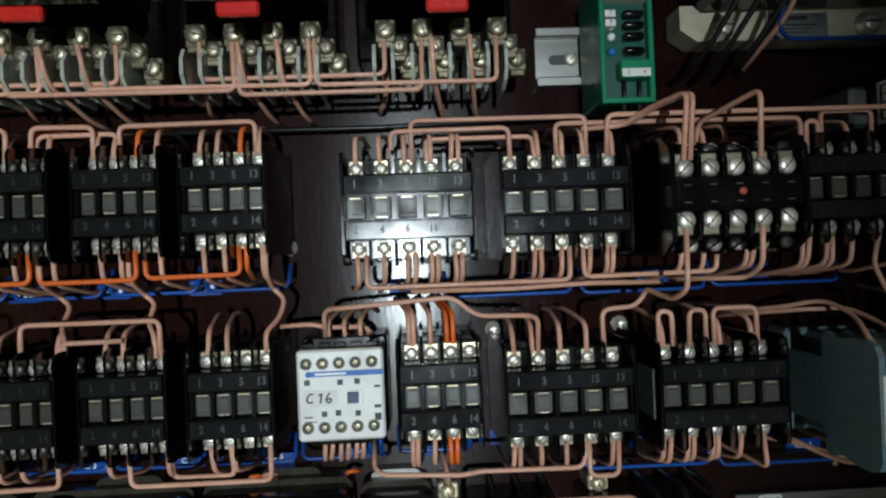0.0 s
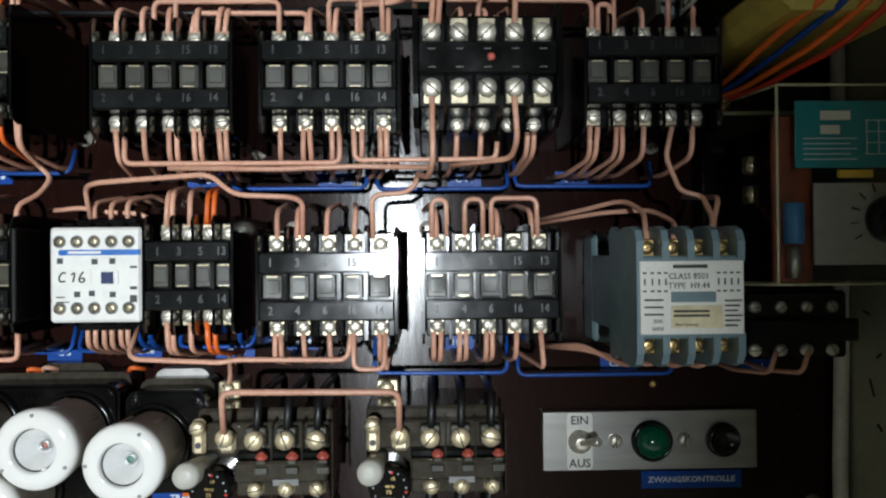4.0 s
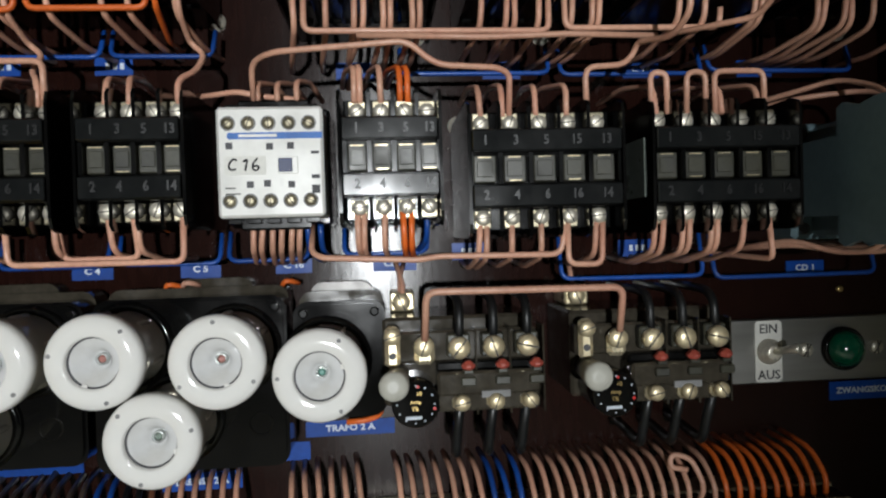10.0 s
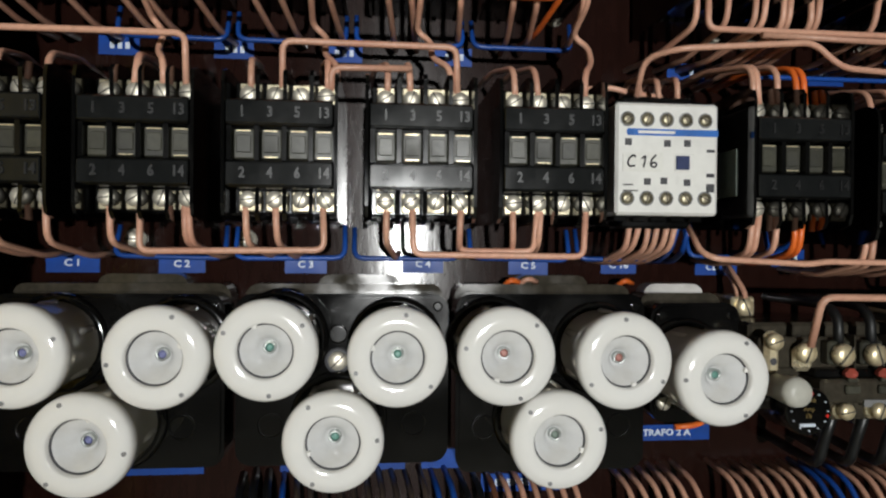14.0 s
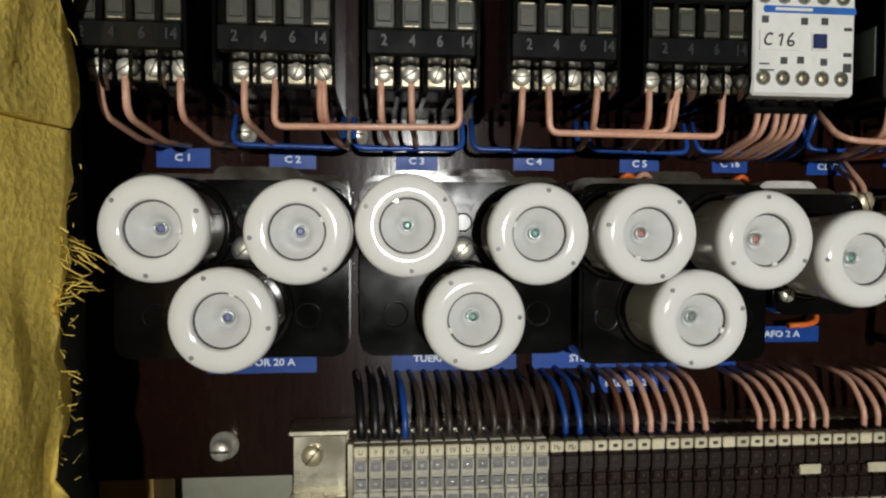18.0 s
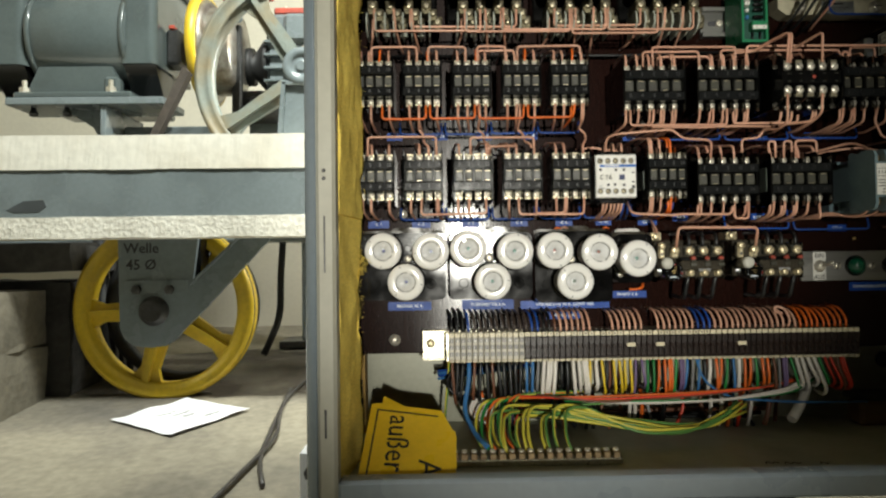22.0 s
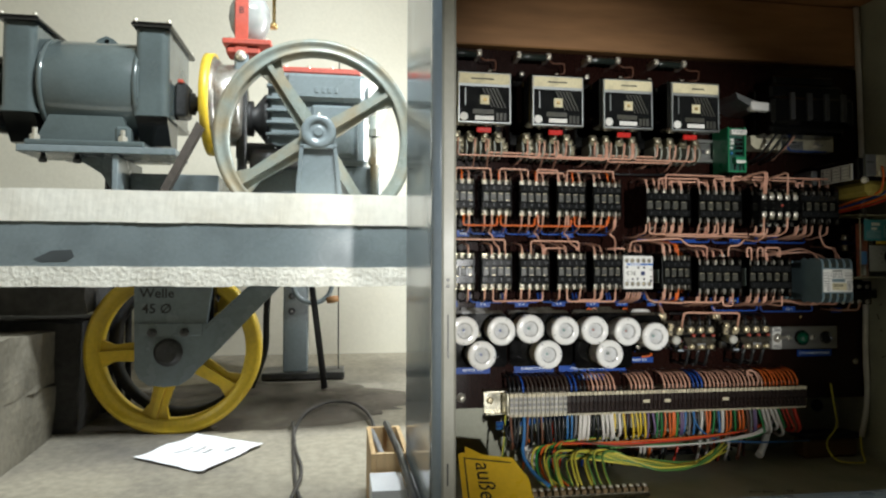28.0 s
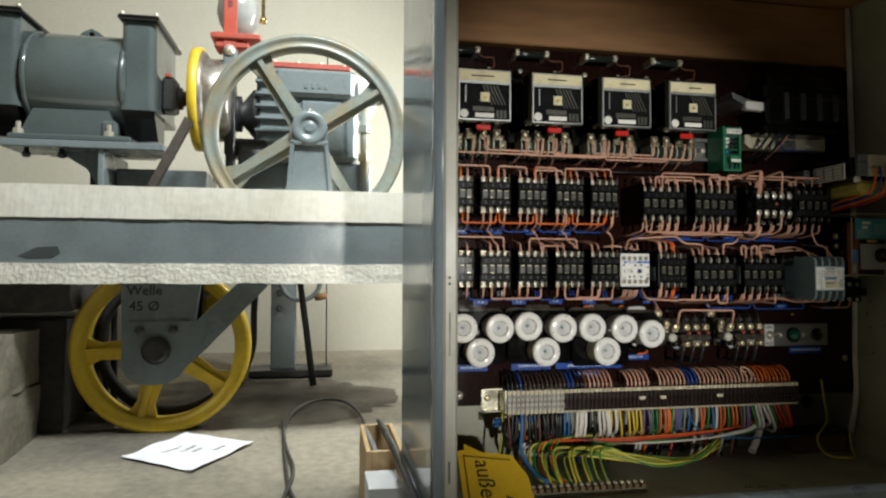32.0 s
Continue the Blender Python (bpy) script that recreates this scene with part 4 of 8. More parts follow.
# ---- plug-in relays along the top ----
def plug_relay(x, red, seed):
    rng = random.Random(seed)
    ob = thing("plug_relay", (x, 0, 0.6600), "black plug-in relay with clear front and cream name strip", "relay", "relays along the top")
    part("socket", Form().box(-0.044, 0.044, -0.030, 0.0, -0.0440, 0.052, 0.002), BAKELITE, ob)
    part("case", Form().box(-0.0385, 0.0385, -0.1125, -0.084, -0.0300, 0.0370, 0.0025).box(-0.0380, 0.0380, -0.0785, -0.030, -0.0140, 0.0365, 0.002), SHINY_BLACK, ob)
    face = part("front_frame", Form().box(-0.0355, 0.0355, -0.1160, -0.1120, -0.0335, 0.0340, 0.001), ALU, ob, "bright aluminium front frame")
    part("dark_field", Form().box(-0.0330, 0.0330, -0.1166, -0.1155, -0.0310, 0.0150, 0.0003), PLATE_BLACK, face)
    part("name_strip", Form().box(-0.0335, 0.0335, -0.1168, -0.1155, 0.0185, 0.0320, 0.0003), CREAM, face, "cream paper strip with illegible handwriting")
    part("handwriting", Form().box(-0.0180 + 0.004 * seed, 0.012, -0.1172, -0.1166, 0.0240, 0.0256, 0), SLIDER, face, "illegible pencil line")
    part("coil_window", Form().box(-0.0060, 0.0060, -0.1172, -0.1160, -0.0085, 0.0035, 0.0003), CREAM, face)
    part("coil_core", Form().box(-0.0022, 0.0022, -0.1176, -0.1170, -0.0045, -0.0005, 0), BRASS, face)
    part("round_seal", Form().lathe((-0.0275, -0.1162, -0.0250), (0, -1, 0), [(0.0055, 0), (0.0055, 0.0012), (0.0045, 0.0014)], 18), PAPER, face)
    part("type_strip", Form().box(-0.0130, 0.0120, -0.1172, -0.1160, -0.0290, -0.0235, 0), PAPER, face)
    part("reed", Form().box(-0.0260, -0.0250, -0.1172, -0.1160, -0.0100, 0.0120, 0), ALU, face)
    for k in range(5):
        u = 0.0 + 0.0046 * k
        part("diagram_line", Form().prism([(-0.004 + u, 0.0130), (-0.0015 + u, 0.0130), (0.0100 + u, -0.0120), (0.0085 + u, -0.0120)], "y", -0.1171, -0.1160), SLIDER, face)
    for k in range(3):
        part("diagram_line", Form().box(0.0150 + 0.005 * k, 0.0185 + 0.005 * k, -0.1172, -0.1160, -0.0290, -0.0190, 0), SLIDER, face)
    part("diagram_line", Form().box(-0.0160, 0.0120, -0.1170, -0.1160, -0.0210, -0.0150, 0), SLIDER, face)
    if red:
        part("release_tab", Form().box(-0.0060, 0.0140, -0.0945, -0.0900, -0.0400, -0.0330, 0.0012), RED_PLASTIC, ob, "red release tab")
    for k in range(4):
        u = -0.0268 + 0.0196 * k
        steps = ((0.0, -0.0590, -0.0365, 0.0050, DIM_LUG), (0.0070, -0.0520, -0.0425, 0.0044, DIM_LUG), (0.0120, -0.0450, -0.0490, 0.0050, DIM_LUG))
        for i, (du, y, z, r, mat) in enumerate(steps):
            lug = part("terminal_lug", Form().box(u + du - r * 1.05, u + du + r * 1.05, y, -0.0290, z - r * 1.3, z + r * 1.15, 0.0008).box(u + du - r * 0.8, u + du + r * 0.8, y - 0.001, y + 0.004, z - r * 1.9, z - r * 1.2, 0.0006), mat, ob, "pale stepped terminal lug")
            part("screw", screw_form(r, 0.0030, rng.uniform(0, 3)), [LUG, SLOT], lug, "", (u + du, y, z))
        for du in (-0.0060, 0.0035):
            curve = [(-0.0600, -0.0440), (-0.0640, -0.0500), (-0.0640, -0.0580), (-0.0580, -0.0640), (-0.0480, -0.0670), (-0.0300, -0.0670), (-0.0300, -0.0440)]
            part("insulator_rib", Form().prism(curve, "x", u + du - 0.0009, u + du + 0.0009), TUBE_PORCELAIN, ob, "grey-green porcelain rib")
        if k < 3:
            part("insulator_tube", Form().lathe((u + 0.0135, -0.0300, -0.0620), (0, 0, 1), [(0.0030, 0), (0.0042, 0.001), (0.0042, 0.017), (0.0030, 0.018)], 14), TUBE_PORCELAIN, ob, "grey-green porcelain tube")
    for k in range(2):
        u = -0.026 + 0.052 * k
        part("top_screw", SCREWS[k], NICKEL, ob, "", (u, -0.034, 0.060))
        part("top_lug", Form().box(u - 0.005, u + 0.005, -0.034, 0.0, 0.0545, 0.0645, 0.001), BAKELITE, ob)
    return ob


RELAY_X = (-0.2400, -0.1410, -0.0430, 0.0545)
for k, x in enumerate(RELAY_X):
    plug_relay(x, True, k)

# ---- the green module on its short rail ----
rail = single("short_rail", Form().box(0.116, 0.176, -0.004, 0.0, 0.6040, 0.6400, 0.0008).box(0.116, 0.176, -0.010, -0.003, 0.6340, 0.6400, 0.0008).box(0.116, 0.176, -0.010, -0.003, 0.6040, 0.6100, 0.0008), STEEL, "short zinc mounting rail screwed to the board", "rail")
part("slot_hole", Form().prism(rounded(0.1250, 0.1420, 0.6185, 0.6245, 0.0029), "y", -0.0040, -0.0044), GROOVE, rail, "dark slotted hole")
single("rail_screw", BIG_SCREWS[1], PALE_BRASS, "slotted screw in the short rail", "screw", (0.1385, -0.0045, 0.6215), "board bolts")
module = thing("relay_module", (0.1560, 0, 0.6180), "green plastic relay module with small white labels", "relay module")
part("tray", Form().box(-0.0130, 0.0165, -0.046, -0.010, -0.0330, 0.0330, 0.001), GREEN_PCB, module)
part("circuit_board", Form().box(-0.0105, 0.0140, -0.0464, -0.0458, -0.0310, 0.0310, 0), GREEN_INNER, module, "dark green circuit board")
part("lip", Form().box(-0.0130, 0.0165, -0.052, -0.045, -0.0345, -0.0315, 0.0006), GREEN_PCB, module)
part("lip", Form().box(-0.0130, -0.0105, -0.052, -0.045, -0.0330, 0.0330, 0.0006), GREEN_PCB, module)
part("lip", Form().box(0.0135, 0.0165, -0.052, -0.045, -0.0330, 0.0330, 0.0006), GREEN_PCB, module)
for z, mark in ((0.0135, "7"), (0.0085, "9")):
    tag = part("number_tag", Form().box(-0.0104, -0.0045, -0.0540, -0.0460, z - 0.0020, z + 0.0018, 0.0003), PAPER, module, "small white number tag")
    part("number", lettering(mark, 0.0024, PRINT, 0.0002), PRINT, tag, "", (-0.0074, -0.0542, z))
part("terminal", Form().box(-0.0035, 0.0130, -0.056, -0.045, -0.0220, -0.0120, 0.0008), GREEN_PCB, module)
part("label", Form().box(-0.0030, 0.0125, -0.0566, -0.0556, -0.0215, -0.0172, 0), PAPER, module, "white marking strip")
part("number", lettering("3", 0.0022, PRINT, 0.0002), PRINT, module, "", (0.0005, -0.0568, -0.0194))
part("number", lettering("4", 0.0022, PRINT, 0.0002), PRINT, module, "", (0.0090, -0.0568, -0.0194))
part("fuse_label", Form().box(-0.0100, 0.0150, -0.0560, -0.0450, 0.0210, 0.0285, 0.0005), PAPER, module, "white fuse label")
part("print", lettering("F7  2A  NDV", 0.0026, PRINT, 0.0002), PRINT, module, "", (0.0015, -0.0562, 0.0248))
for z in (0.0140, 0.0080, 0.0020, -0.0060):
    part("diode", Form().lathe((0.0005, -0.0500, z), (1, 0, 0), [(0.0015, 0), (0.0022, 0.001), (0.0022, 0.010), (0.0015, 0.011)], 12), BAKELITE, module)
    part("capacitor", Form().lathe((-0.0060, -0.0458, z), (0, -1, 0), [(0.0020, 0), (0.0022, 0.004), (0.0012, 0.005)], 12), LIGHT_BLUE if z in (0.0140, -0.0060) else PAPER, module)
for x in (0.0005, 0.0090):
    part("lead", Form().tube([(x, -0.048, -0.022), (x, -0.046, -0.040), (x + 0.004, -0.020, -0.052), (x + 0.006, -0.002, -0.060)], 0.0013, 0.01), BLACK_WIRE, module)

# ---- heavy relay at the upper end of the board ----
heavy = thing("heavy_relay", (0.2700, 0, 0.6650), "large black relay on a cream base plate with name plate", "relay")
part("base_plate", Form().prism([(-0.060, -0.0400), (0.072, -0.0400), (0.072, -0.0190), (-0.070, -0.0190), (-0.070, -0.0330)], "y", -0.002, -0.022), DIRTY_METAL, heavy, "cream painted base plate")
part("magnet", Form().box(-0.062, 0.060, -0.060, -0.0225, -0.0235, 0.0520, 0.004), BAKELITE, heavy)
part("rear_block", Form().box(-0.062, 0.060, -0.022, -0.004, -0.0185, 0.0520, 0.002), BAKELITE, heavy)
part("armature", Form().box(-0.070, 0.066, -0.075, -0.055, -0.012, 0.030, 0.005), SHINY_BLACK, heavy)
part("cap", Form().box(-0.050, 0.050, -0.052, -0.01, 0.0525, 0.0680, 0.003), BAKELITE, heavy)
part("name_plate", Form().box(-0.019, 0.019, -0.0232, -0.0218, -0.0400, -0.0250, 0.0003), ALU, heavy)
part("name_bar", Form().box(-0.007, 0.006, -0.0236, -0.0230, -0.0290, -0.0268, 0), PRINT, heavy)
for k in range(3):
    part("print_line", Form().box(-0.013, 0.012 - 0.003 * k, -0.0236, -0.0230, -0.0325 - 0.0022 * k, -0.0318 - 0.0022 * k, 0), SLIDER, heavy)
for x in (-0.0450, 0.0430):
    part("bolt", bolt_form(0.0052, 0.006), [NICKEL, SLOT], heavy, "", (x, -0.022, -0.0325))
for k in range(4):
    part("contact_arm", Form().box(-0.044 + 0.028 * k, -0.036 + 0.028 * k, -0.080, -0.074, -0.006, 0.034, 0.001), WELD_STEEL, heavy)
for x in (-0.057, -0.045, -0.030):
    part("lead", Form().tube([(x + 0.012, -0.055, -0.016), (x + 0.008, -0.050, -0.026), (x - 0.004, -0.030, -0.052), (x - 0.012, -0.006, -0.060)], 0.0018, 0.012), BLACK_WIRE, heavy, "black lead")
part("lead", Form().tube([(-0.012, -0.050, -0.014), (-0.014, -0.040, -0.030), (-0.028, -0.012, -0.055)], 0.0015, 0.012), COPPER, heavy, "salmon lead")
part("lead", Form().tube([(-0.016, -0.045, -0.016), (-0.018, -0.034, -0.036), (-0.010, -0.030, -0.0425), (0.040, -0.028, -0.042), (0.062, -0.020, -0.040), (0.064, -0.010, 0.010)], 0.0013, 0.008), BLUE, heavy, "blue lead")
strip_light = thing("white_strip", (0.1960, -0.0600, 0.6800), "white plastic strip on a grey bracket beside the heavy relay", "strip")
part("bar", Form().box(-0.0240, 0.0260, -0.006, 0.006, -0.0068, 0.0062, 0.0015, 0, Matrix.Rotation(radians(3), 3, "Y")), WHITE_PLASTIC, strip_light)
part("bracket", Form().prism([(-0.0470, 0.0190), (-0.0440, 0.0100), (-0.0220, -0.0010), (0.0000, -0.0020), (0.0000, 0.0040), (-0.0200, 0.0090)], "y", -0.004, 0.060), ALU, strip_light, "dull grey bracket")


# ---- fuse bases and porcelain caps ----
def fuse_base(x0, x1, z0, z1, wells, label):
    mx, mz = (x0 + x1) / 2, (z0 + z1) / 2
    ob = thing("fuse_holder", (mx, 0, mz), label, "fuse holder", "fuse holders")
    w, h = (x1 - x0) / 2, (z1 - z0) / 2
    part("lower_shell", Form().prism(rounded(-w + 0.001, w - 0.001, -h + 0.001, h + 0.0035, 0.006), "y", -0.004, -0.018), SMOKE, ob, "dark smoky lower shell")
    mid = 0.006 if len(wells) > 1 else 0.0
    half = w * (0.42 if len(wells) > 1 else 0.72)
    part("porcelain_core", Form().prism(rounded(mid - half, mid + half, -h + 0.004, h + 0.0075, 0.006), "y", 0.0, -0.0105), SMOKE if len(wells) > 1 else OLD_PORCELAIN, ob, "moulded core")
    cover = Form().prism(rounded(-w, w, -h, h, 0.007), "y", -0.016, -0.0335)
    cover.prism(rounded(-w + 0.0016, w - 0.0016, -h + 0.0016, h - 0.0016, 0.006), "y", -0.0334, -0.0352)
    part("cover", cover, SHINY_BLACK, ob, "glossy black moulded cover")
    for x, z in wells:
        part("collar", Form().lathe((x - mx, -0.0350, z - mz), (0, -1, 0), [(0.0212, 0), (0.0208, 0.0016), (0.0190, 0.0022)], 28), SHINY_BLACK, ob)
    if len(wells) > 1:
        mid = (wells[0][0] + wells[1][0]) / 2 - mx
        hole = part("fixing_well", Form().lathe((mid, -0.0350, 0.0085), (0, -1, 0), [(0.0058, 0), (0.0058, 0.0008), (0.0046, 0.0008)], 18), GROOVE, ob)
        part("fixing_screw", screw_form(0.0042, 0.0022, 0.8), [NICKEL, SLOT], hole, "", (mid, -0.0354, 0.0085))
        part("blind_hole", Form().lathe((mid, -0.0350, 0.0200), (0, -1, 0), [(0.0042, 0), (0.0042, 0.0006), (0.0034, 0.0006)], 18), BAKELITE, ob)
        for s in (-1, 1):
            part("embossed_ring", Form().lathe((s * 0.031, -0.0350, -0.0195), (0, -1, 0), [(0.0056, 0), (0.0056, 0.0005), (0.0048, 0.0005), (0.0048, 0.0001)], 20), SHINY_BLACK, ob)
        part("raised_words", lettering("25A", 0.0034, SHINY_BLACK, 0.0008), SHINY_BLACK, ob, "", (mid, -0.0354, h - 0.0062))
        part("raised_words", lettering("500V", 0.0034, SHINY_BLACK, 0.0008), SHINY_BLACK, ob, "", (mid, -0.0354, h - 0.0112))
    for s in (-1, 1):
        part("corner_stud", Form().lathe((s * (w - 0.005), -0.0350, h - 0.0055), (0, -1, 0), [(0.0022, 0), (0.0022, 0.0005), (0.0015, 0.0006)], 12), BAKELITE, ob)
    return ob


BASES = (
    (-0.2860, -0.1895, 0.3010, 0.3760, ((-0.2575, 0.3555), (-0.2065, 0.3545), (-0.2335, 0.3220))),
    (-0.1850, -0.0925, 0.3010, 0.3760, ((-0.1660, 0.3570), (-0.1160, 0.3540), (-0.1405, 0.3215))),
    (-0.0890, -0.0020, 0.2960, 0.3760, ((-0.0730, 0.3540), (-0.0250, 0.3518), (-0.0517, 0.3206))),
    (0.0010, 0.0440, 0.3170, 0.3720, ((0.0164, 0.3443),)),
)
for x0, x1, z0, z1, wells in BASES:
    fuse_base(x0, x1, z0, z1, wells, "glossy black three-way fuse holder on the board" if len(wells) > 1 else "glossy black single fuse holder on the board")
single("base_screw", SCREWS[2], NICKEL, "small nickel screw in the single fuse holder", "screw", (0.0065, -0.0352, 0.3265))


def fuse_cap(at, colour, turn):
    ob = thing("screw_fuse", at, f"white porcelain screw-in fuse with {colour} indicator", "fuse", "porcelain fuses")
    body = Form().lathe((0, -0.0365, 0), (0, -1, 0), [(0.0174, 0), (0.0176, 0.010), (0.0182, 0.018), (0.0190, 0.0245), (0.0196, 0.0290), (0.0197, 0.0312), (0.0194, 0.0334), (0.0183, 0.0350), (0.0150, 0.0358), (0.0114, 0.0360), (0.0107, 0.0356), (0.0105, 0.0335)], 44, closed=False)
    part("body", body, PORCELAIN, ob)
    part("groove", Form().lathe((0, -0.0688, 0), (0, -1, 0), [(0.0107, 0), (0.0107, 0.0010), (0.0099, 0.0010), (0.0099, 0.0)], 36, closed=False), GROOVE, ob, "dark ring round the window")
    part("window", Form().lathe((0, -0.0694, 0), (0, 1, 0), [(0.0100, 0), (0.0090, 0.0008), (0.0062, 0.0032), (0.0040, 0.0062), (0.0030, 0.0090), (0.0001, 0.0092)], 32, closed=False), WINDOW, ob, "cloudy funnel-shaped window")
    eye = part("indicator_tube", Form().lathe((0.0002, -0.0600, 0.0002), (0, -1, 0), [(0.0026, 0), (0.0026, 0.0030), (0.0018, 0.0031), (0.0017, 0.0022)], 18, closed=False), ALU, ob)
    part("indicator", Form().lathe((0.0002, -0.0600, 0.0002), (0, -1, 0), [(0.0016, 0), (0.0016, 0.0022), (0.0007, 0.0027)], 14), INDICATOR[colour], eye, f"{colour} indicator dot")
    a = turn - 0.7
    part("ring_gap", Form().box(0.0103 * math.cos(a) - 0.0011, 0.0103 * math.cos(a) + 0.0011, -0.0704, -0.0690, 0.0103 * math.sin(a) - 0.0011, 0.0103 * math.sin(a) + 0.0011, 0.0004), PORCELAIN, ob)
    for k in range(3):
        a = turn + 2.094 * k
        part("test_hole", Form().lathe((0.0169 * math.cos(a), -0.0705, 0.0169 * math.sin(a)), (0, -1, 0), [(0.0009, 0), (0.0009, 0.0017)], 10), GREY_WIRE, ob, "small grey hole")
    for k in range(6):
        a = turn + 1.047 * k
        part("grip_rib", Form().lathe((0.0173 * math.cos(a), -0.040, 0.0173 * math.sin(a)), (0, -1, 0), [(0.0006, 0), (0.0016, 0.002), (0.0016, 0.014), (0.0006, 0.018)], 8), PORCELAIN, ob)
    return ob


COLOURS = ("blue", "blue", "blue", "green", "green", "green", "red", "red", "grey", "green")
spots = [p for base in BASES for p in base[4]]
for k, (x, z) in enumerate(spots):
    fuse_cap((x, 0, z), COLOURS[k], 0.4 + 0.77 * k)


# ---- overload relays ----
def overload(x):
    ob = thing("overload_relay", (x, 0, 0.3400), "smoky brown overload relay with large screws and setting dial", "overload relay", "overload relays")
    body = Form().box(-0.034, 0.036, -0.044, 0.0, -0.0165, 0.0240, 0.0015)
    part("body", body, SMOKE, ob)
    part("front_cover", Form().box(-0.0105, 0.0355, -0.0600, -0.0438, -0.0095, 0.0012, 0.0012).box(-0.0105, 0.0355, -0.0570, -0.0438, -0.0170, -0.0090, 0.001), SMOKE, ob)
    part("front_shelf", Form().box(-0.0105, 0.0355, -0.0560, -0.0438, 0.0010, 0.0050, 0.0008), BAKELITE, ob)
    part("top_shelf", Form().box(-0.0340, 0.0355, -0.0520, -0.0438, 0.0045, 0.0185, 0.001), SMOKE, ob)
    for k in range(3):
        u = -0.0005 + 0.0152 * k
        clip = part("terminal_clamp", Form().box(u - 0.0052, u + 0.0052, -0.0575, -0.0520, 0.0070, 0.0175, 0.0008), SLIDER, ob)
        part("screw", screw_form(0.0049, 0.0036, 0.9 + k), [PALE_BRASS, SLOT], clip, "", (u, -0.0585, 0.0118))
        flag = part("trip_flag", Form().box(u + 0.0008, u + 0.0066, -0.0622, -0.0560, 0.0012, 0.0060, 0.0019), RUBY_FLAG, ob, "faded red tip")
        part("flag_stem", Form().box(u + 0.0014, u + 0.0060, -0.0615, -0.0560, 0.0002, 0.0022, 0.0005), SLIDER, flag)
        part("clear_tab", Form().box(u + 0.0002, u + 0.0070, -0.0618, -0.0598, -0.0050, -0.0010, 0.0006), SLIDER, ob)
        foot = part("outgoing_terminal", Form().box(u - 0.0036, u + 0.0044, -0.0600, -0.0440, -0.0160, -0.0095, 0.0018), PALE_BRASS, ob)
        part("screw", screw_form(0.0036, 0.0030, 0.2 + k), [PALE_BRASS, SLOT], foot, "", (u + 0.0005, -0.0602, -0.0122))
        part("partition", Form().box(u + 0.0074, u + 0.0082, -0.0570, -0.0430, -0.0190, 0.0200, 0.0004), SMOKE, ob)
        part("output_lead", Form().tube([(u + 0.0005, -0.054, -0.0120), (u - 0.0012, -0.049, -0.0300), (u - 0.0015, -0.046, -0.0400), (u + 0.0005, -0.030, -0.0405), (u + 0.0015, 0.0, -0.0390)], 0.0024, 0.006), BLACK_WIRE, ob, "black outgoing lead")
        part("input_lead", Form().tube([(u + 0.0004, -0.0565, 0.0140), (u + 0.0008, -0.0550, 0.0270), (u + 0.0008, -0.0500, 0.0315), (u + 0.0008, -0.0400, 0.0325), (u + 0.0010, 0.0, 0.0325)], 0.0021, 0.005), BLACK_WIRE, ob, "black incoming lead")
    part("type_bar", Form().box(0.0088, 0.0215, -0.0606, -0.0598, -0.0105, -0.0075, 0), GREY_WIRE, ob, "grey embossed bar")
    bracket = part("brass_bracket", Form().box(-0.0330, -0.0262, -0.0555, -0.0515, 0.0030, 0.0215, 0.0028), PALE_BRASS, ob, "brass bracket")
    part("screw", screw_form(0.0038, 0.0026, 0.3), [PALE_BRASS, SLOT], bracket, "", (-0.0296, -0.0556, 0.0172))
    part("bore", Form().lathe((-0.0296, -0.0553, 0.0085), (0, -1, 0), [(0.0016, 0), (0.0016, 0.0004)], 12), GROOVE, bracket)
    side = part("side_terminal", Form().box(-0.0200, -0.0110, -0.0560, -0.0515, 0.0040, 0.0150, 0.0020), PALE_BRASS, ob)
    part("screw", screw_form(0.0046, 0.0034, 1.2), [PALE_BRASS, SLOT], side, "", (-0.0158, -0.0562, 0.0125))
    part("knob", Form().lathe((-0.0270, -0.045, -0.0026), (-0.1, -1, 0.05), [(0.0052, 0), (0.0056, 0.014), (0.0064, 0.0260), (0.0056, 0.0290), (0.002, 0.0296)], 24), IVORY, ob, "ivory reset knob")
    dial = part("dial", Form().lathe((-0.0205, -0.0438, -0.0105), (0, -1, 0), [(0.0104, 0), (0.0104, 0.0215), (0.0096, 0.0225)], 32), SHINY_BLACK, ob, "round black setting dial")
    for a in range(12):
        c, s = math.cos(0.52 * a), math.sin(0.52 * a)
        part("dial_mark", Form().box(-0.0205 + 0.0080 * c - 0.0003, -0.0205 + 0.0080 * c + 0.0003, -0.0670, -0.0662, -0.0105 + 0.0080 * s - 0.0003, -0.0105 + 0.0080 * s + 0.0003, 0), EMBOSS, dial)
    part("dial_number", lettering("10", 0.0018, BRASS, 0.0002), BRASS, dial, "", (-0.0190, -0.0666, -0.0060))
    part("dial_number", lettering("Amp", 0.0018, BRASS, 0.0002), BRASS, dial, "", (-0.0205, -0.0666, -0.0095))
    part("dial_number", lettering("T8", 0.0020, BRASS, 0.0002), BRASS, dial, "", (-0.0210, -0.0666, -0.0125))
    part("dial_slot", Form().box(-0.0250, -0.0180, -0.0670, -0.0662, -0.0168, -0.0155, 0), EMBOSS, dial)
